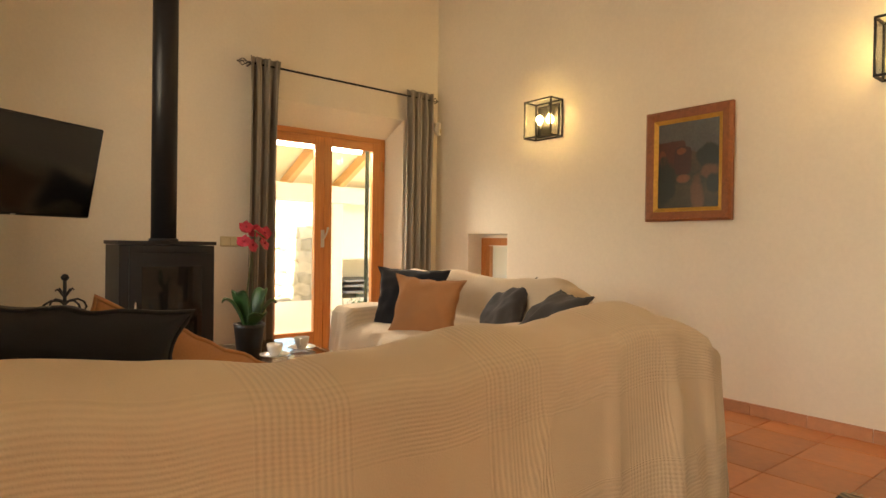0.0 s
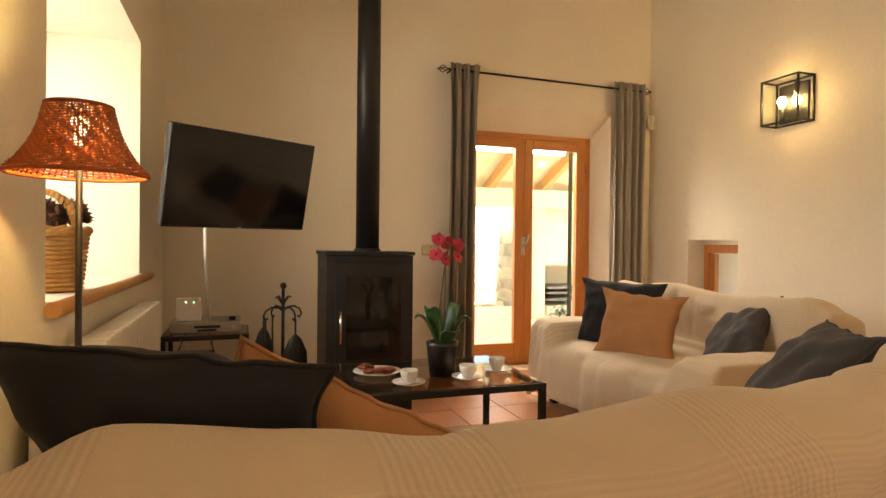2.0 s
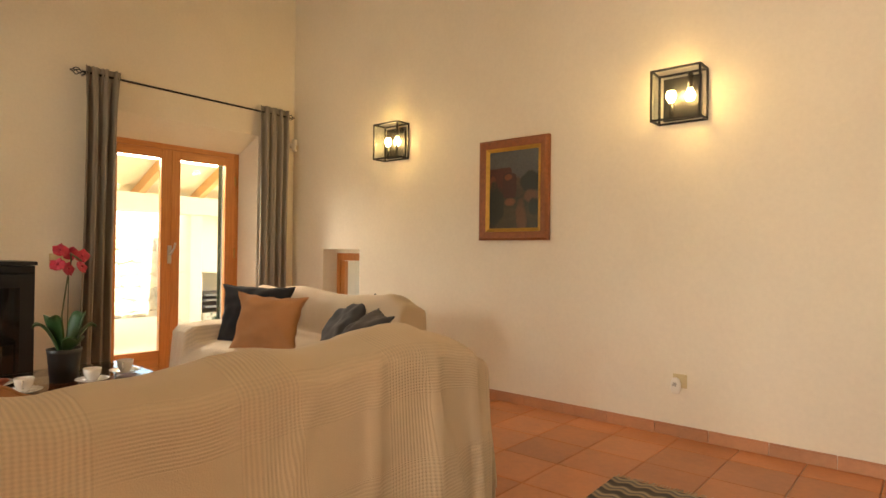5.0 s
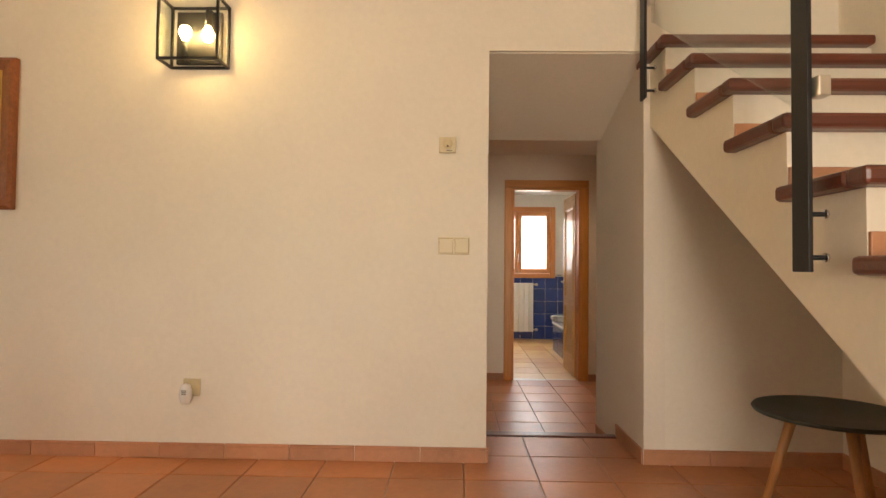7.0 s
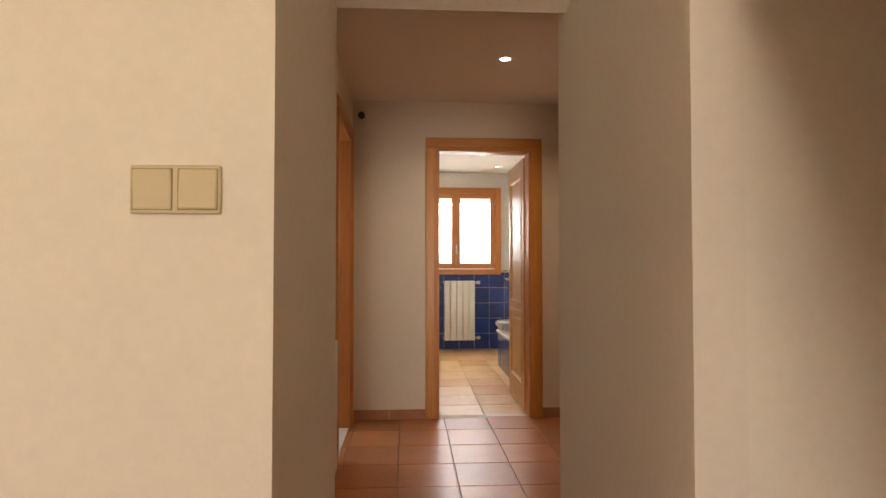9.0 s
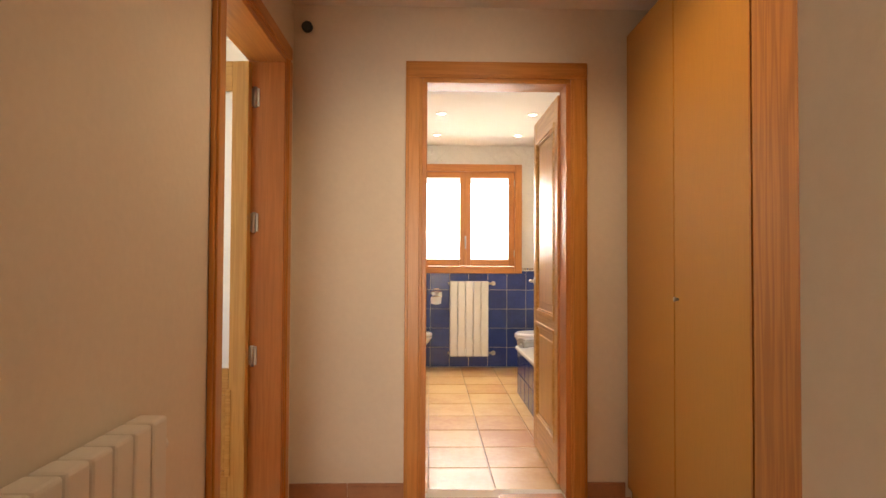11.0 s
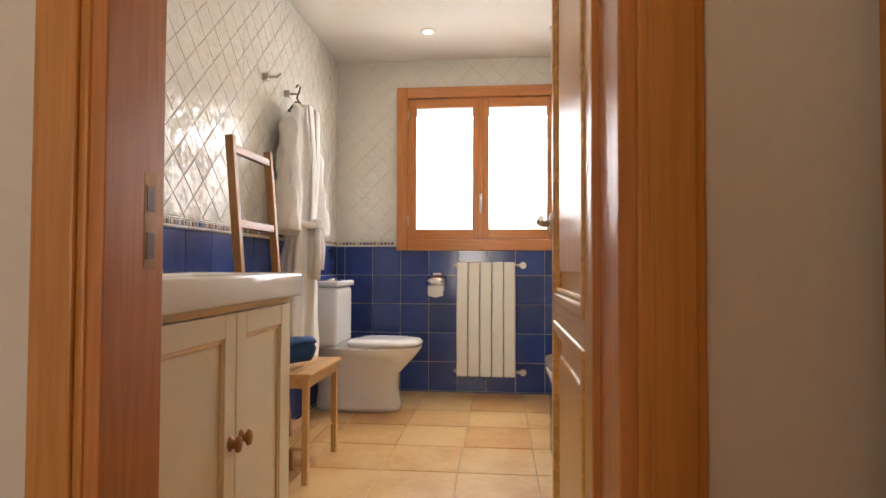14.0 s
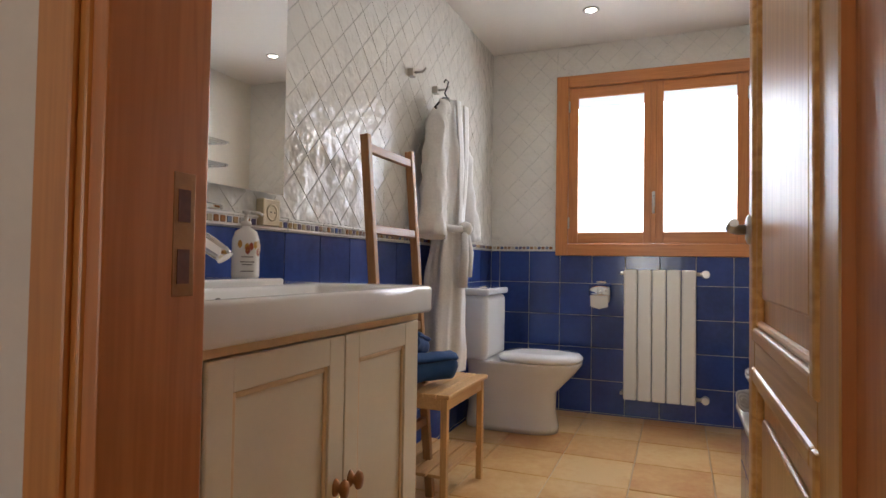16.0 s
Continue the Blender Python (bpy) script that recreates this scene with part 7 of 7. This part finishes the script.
def floor_tiles(name, label, x0, y0, x1, y1, ox, oy, px, py, mat, zf, tilt=0.0, thick=0.012):
    """Single tiles on the grid with origin (ox, oy), clipped to the field; zf(y) is the finished level."""
    f = tagged(new(name), label, "floor", kind="structure")
    g = 0.004
    shared = {}
    i0, i1 = math.floor((x0 - ox) / px), math.ceil((x1 - ox) / px)
    j0, j1 = math.floor((y0 - oy) / py), math.ceil((y1 - oy) / py)
    rng = random.Random(len(name))
    for i in range(i0, i1):
        for j in range(j0, j1):
            a0, a1 = max(x0, ox + i * px), min(x1, ox + (i + 1) * px)
            b0, b1 = max(y0, oy + j * py), min(y1, oy + (j + 1) * py)
            if a1 - a0 < 0.02 or b1 - b0 < 0.02:
                continue
            key = (round(a1 - a0, 3), round(b1 - b0, 3))
            if key not in shared:
                shared[key] = mesh_of("tile", box(B(), -key[0] / 2 + g / 2, -key[1] / 2 + g / 2, -thick, key[0] / 2 - g / 2, key[1] / 2 - g / 2, 0, 0.003, 1), mat)
            o = new("tile", shared[key])
            o.parent = f
            c = (b0 + b1) / 2
            o.matrix_basis = pose((a0 + a1) / 2, c, zf(c) + rng.uniform(-0.0006, 0.0004), tilt + rng.uniform(-0.08, 0.08), rng.uniform(-0.08, 0.08), 0)
    return f


floor_tiles("floor_living", "worn terracotta floor tiles with dark joints", XW, YS, 1.80, 2.915, 0.341, 2.564, 0.325, 0.335, TERRA, lambda y: FL)
floor_tiles("floor_step", "terracotta tiles of the step", 0.122, 2.97, 0.867, 3.375, 0.341, 2.97, 0.325, 0.41, TERRA, lambda y: 0.12)
floor_tiles("floor_corridor", "terracotta floor tiles of the corridor", -0.065, 3.43, 2.1, 5.861, 0.612, 4.481, 0.318, 0.345, TERRA, lambda y: 0.0)
floor_tiles("floor_bath", "pale terracotta floor tiles of the bathroom", BX, 5.861, 2.05, BY, 0.592, 5.861, 0.333, 0.35, TERRA_BATH, bz, math.degrees(0.03 / 3.25))


def wall_tiles(name, label, axis, at, a0, a1, z0, z1, pitch, oa, oz, mat, skip=None, proud=0.0):
    """Square blue tiles on a wall that faces the room."""
    f = tagged(new(name), label, "wall tiles", kind="structure")
    shared = {}
    g = 0.003
    for i in range(math.floor((a0 - oa) / pitch), math.ceil((a1 - oa) / pitch)):
        for j in range(math.floor((z0 - oz) / pitch), math.ceil((z1 - oz) / pitch)):
            p0, p1 = max(a0, oa + i * pitch), min(a1, oa + (i + 1) * pitch)
            q0, q1 = max(z0, oz + j * pitch), min(z1, oz + (j + 1) * pitch)
            if p1 - p0 < 0.012 or q1 - q0 < 0.012:
                continue
            key = (round(p1 - p0, 3), round(q1 - q0, 3))
            if key not in shared:
                shared[key] = mesh_of("tile", box(B(), -key[0] / 2 + g / 2, -0.0115, -key[1] / 2 + g / 2, key[0] / 2 - g / 2, 0, key[1] / 2 - g / 2, 0.002, 2), mat)
            o = new("tile", shared[key])
            o.parent = f
            if axis == "y":
                o.matrix_basis = pose((p0 + p1) / 2, at, (q0 + q1) / 2, 0, 0, 180)
            else:
                o.matrix_basis = pose(at, (p0 + p1) / 2, (q0 + q1) / 2, 0, 0, -90)
    return f


ZB = 1.036        # top of the blue tiles
wall_tiles("tiles_blue_window", "dark blue glazed wall tiles under the window", "y", BY, BX, 2.05, 0.0, ZB, 0.2, 0.209, ZB - 1.2, BLUE)
wall_tiles("tiles_blue_left", "dark blue glazed wall tiles behind the basin", "x", BX, 5.93, BY, 0.0, ZB, 0.2, 6.53, ZB - 1.2, BLUE)

m, n, l, p = shader("mosaic_glaze")
g = n.new("ShaderNodeNewGeometry")
l.new(ramp(n, l, g.outputs["Random Per Island"], [(0.0, (0.03, 0.06, 0.25)), (0.3, (0.45, 0.30, 0.12)), (0.5, (0.62, 0.56, 0.42)), (0.7, (0.08, 0.14, 0.30)), (0.9, (0.30, 0.15, 0.06))]), p.inputs["Base Color"])
p.inputs["Roughness"].default_value = 0.15
MOSAIC = m


def border(name, axis, at, a0, a1):
    f = tagged(new(name), "narrow mosaic border of small coloured squares", "tile border", kind="structure")
    bm, sq = B(), []
    n = int((a1 - a0) / 0.2)
    for k in range(n + 1):
        p0, p1 = a0 + 0.2 * k, min(a1, a0 + 0.2 * (k + 1))
        if p1 - p0 < 0.02:
            continue
        b = B()
        for q in ((ZB + 0.002, ZB + 0.008), (ZB + 0.032, ZB + 0.040)):
            if axis == "y":
                box(b, p0 + 0.001, at - 0.012, q[0], p1 - 0.001, at, q[1], 0.002)
            else:
                box(b, at, p0 + 0.001, q[0], at + 0.012, p1 - 0.001, q[1], 0.002)
        if axis == "y":
            box(b, p0 + 0.001, at - 0.008, ZB + 0.008, p1 - 0.001, at, ZB + 0.032)
        else:
            box(b, at, p0 + 0.001, ZB + 0.008, at + 0.008, p1 - 0.001, ZB + 0.032)
        part("border_tile", b, WHITE_TILE, f)
    a = a0 + 0.004
    while a < a1 - 0.02:
        if axis == "y":
            box(bm, a, at - 0.0105, ZB + 0.011, a + 0.019, at - 0.007, ZB + 0.029, 0.0015, 1)
        else:
            box(bm, at + 0.007, a, ZB + 0.011, at + 0.0105, a + 0.019, ZB + 0.029, 0.0015, 1)
        a += 0.025
    tagged(part("mosaic_squares", bm, MOSAIC, f), kind="stuff")


border("border_window", "y", BY, BX + 0.012, 0.384)
border("border_window_right", "y", BY, 1.562, 2.05)
border("border_left", "x", BX, 5.93, BY)


def clip(poly, axis, lim, keep_less):
    out = []
    for a, b in zip(poly, poly[1:] + poly[:1]):
        ia = (a[axis] <= lim) == keep_less
        ib = (b[axis] <= lim) == keep_less
        if ia:
            out.append(a)
        if ia != ib:
            t = (lim - a[axis]) / (b[axis] - a[axis])
            out.append((a[0] + (b[0] - a[0]) * t, a[1] + (b[1] - a[1]) * t))
    return out


def diamonds(name, label, axis, at, fields, side, oa, oz):
    """White tiles laid on the diagonal, clipped to rectangular fields (a0, a1, z0, z1)."""
    f = tagged(new(name), label, "wall tiles", kind="structure")
    h = side / math.sqrt(2)
    whole = None
    rng = random.Random(6)

    def solid(poly):
        c = (sum(p[0] for p in poly) / len(poly), sum(p[1] for p in poly) / len(poly))
        bm = B()
        rings = []
        for k, d in ((0.988, 0.0), (0.988, 0.0095), (0.965, 0.0115)):
            rings.append([bm.verts.new(((p[0] - c[0]) * k, d, (p[1] - c[1]) * k)) for p in poly])
        for A, C in zip(rings, rings[1:]):
            for j in range(len(poly)):
                i = (j + 1) % len(poly)
                bm.faces.new((A[j], A[i], C[i], C[j]))
        bm.faces.new(rings[-1])
        return c, bm

    def put(me, c):
        o = new("tile", me)
        o.parent = f
        rx, rz = rng.uniform(-0.5, 0.5), rng.uniform(-0.5, 0.5)
        if axis == "y":
            o.matrix_basis = pose(c[0], at + 0.012, c[1], rx, 0, 180 + rz)
        else:
            o.matrix_basis = pose(at - 0.012, c[0], c[1], rx, 0, -90 + rz)

    for a0, a1, z0, z1 in fields:
        for i in range(math.floor((a0 - oa) / h) - 1, math.ceil((a1 - oa) / h) + 1):
            for j in range(math.floor((z0 - oz) / h) - 1, math.ceil((z1 - oz) / h) + 1):
                if (i + j) % 2:
                    continue
                ca, cz = oa + i * h, oz + j * h
                poly = [(ca - h, cz), (ca, cz - h), (ca + h, cz), (ca, cz + h)]
                full = a0 <= ca - h and ca + h <= a1 and z0 <= cz - h and cz + h <= z1
                if not full:
                    for ax, lim, less in ((0, a0, False), (0, a1, True), (1, z0, False), (1, z1, True)):
                        poly = clip(poly, ax, lim, less) if poly else poly
                    if len(poly) < 3:
                        continue
                    area2 = abs(sum(a[0] * b[1] - b[0] * a[1] for a, b in zip(poly, poly[1:] + poly[:1])))
                    if area2 < 0.0004:
                        continue
                    c, bm = solid([(q[0], q[1]) for q in poly])
                    for v in bm.verts:
                        v.co.x *= -1
                    put(mesh_of("tile", bm, WHITE_TILE), c)
                else:
                    if whole is None:
                        c, bm = solid(poly)
                        whole = mesh_of("tile", bm, WHITE_TILE)
                    put(whole, (ca, cz))


diamonds("tiles_white_basin", "glossy white tiles laid diagonally behind the basin", "x", BX, [(5.93, 7.6, ZB + 0.042, BC)], 0.10, 6.90, 1.09)
diamonds("tiles_white_left", "glossy white tiles laid diagonally behind the towel ladder", "x", BX, [(7.6, BY, ZB + 0.042, BC)], 0.10, 6.90, 1.09)
diamonds("tiles_white_window", "white tiles laid diagonally round the window", "y", BY, [(BX, 0.382, ZB + 0.042, BC), (0.382, 1.564, 2.153, BC), (1.564, 2.05, ZB + 0.042, BC)], 0.10, 0.2, 1.09)
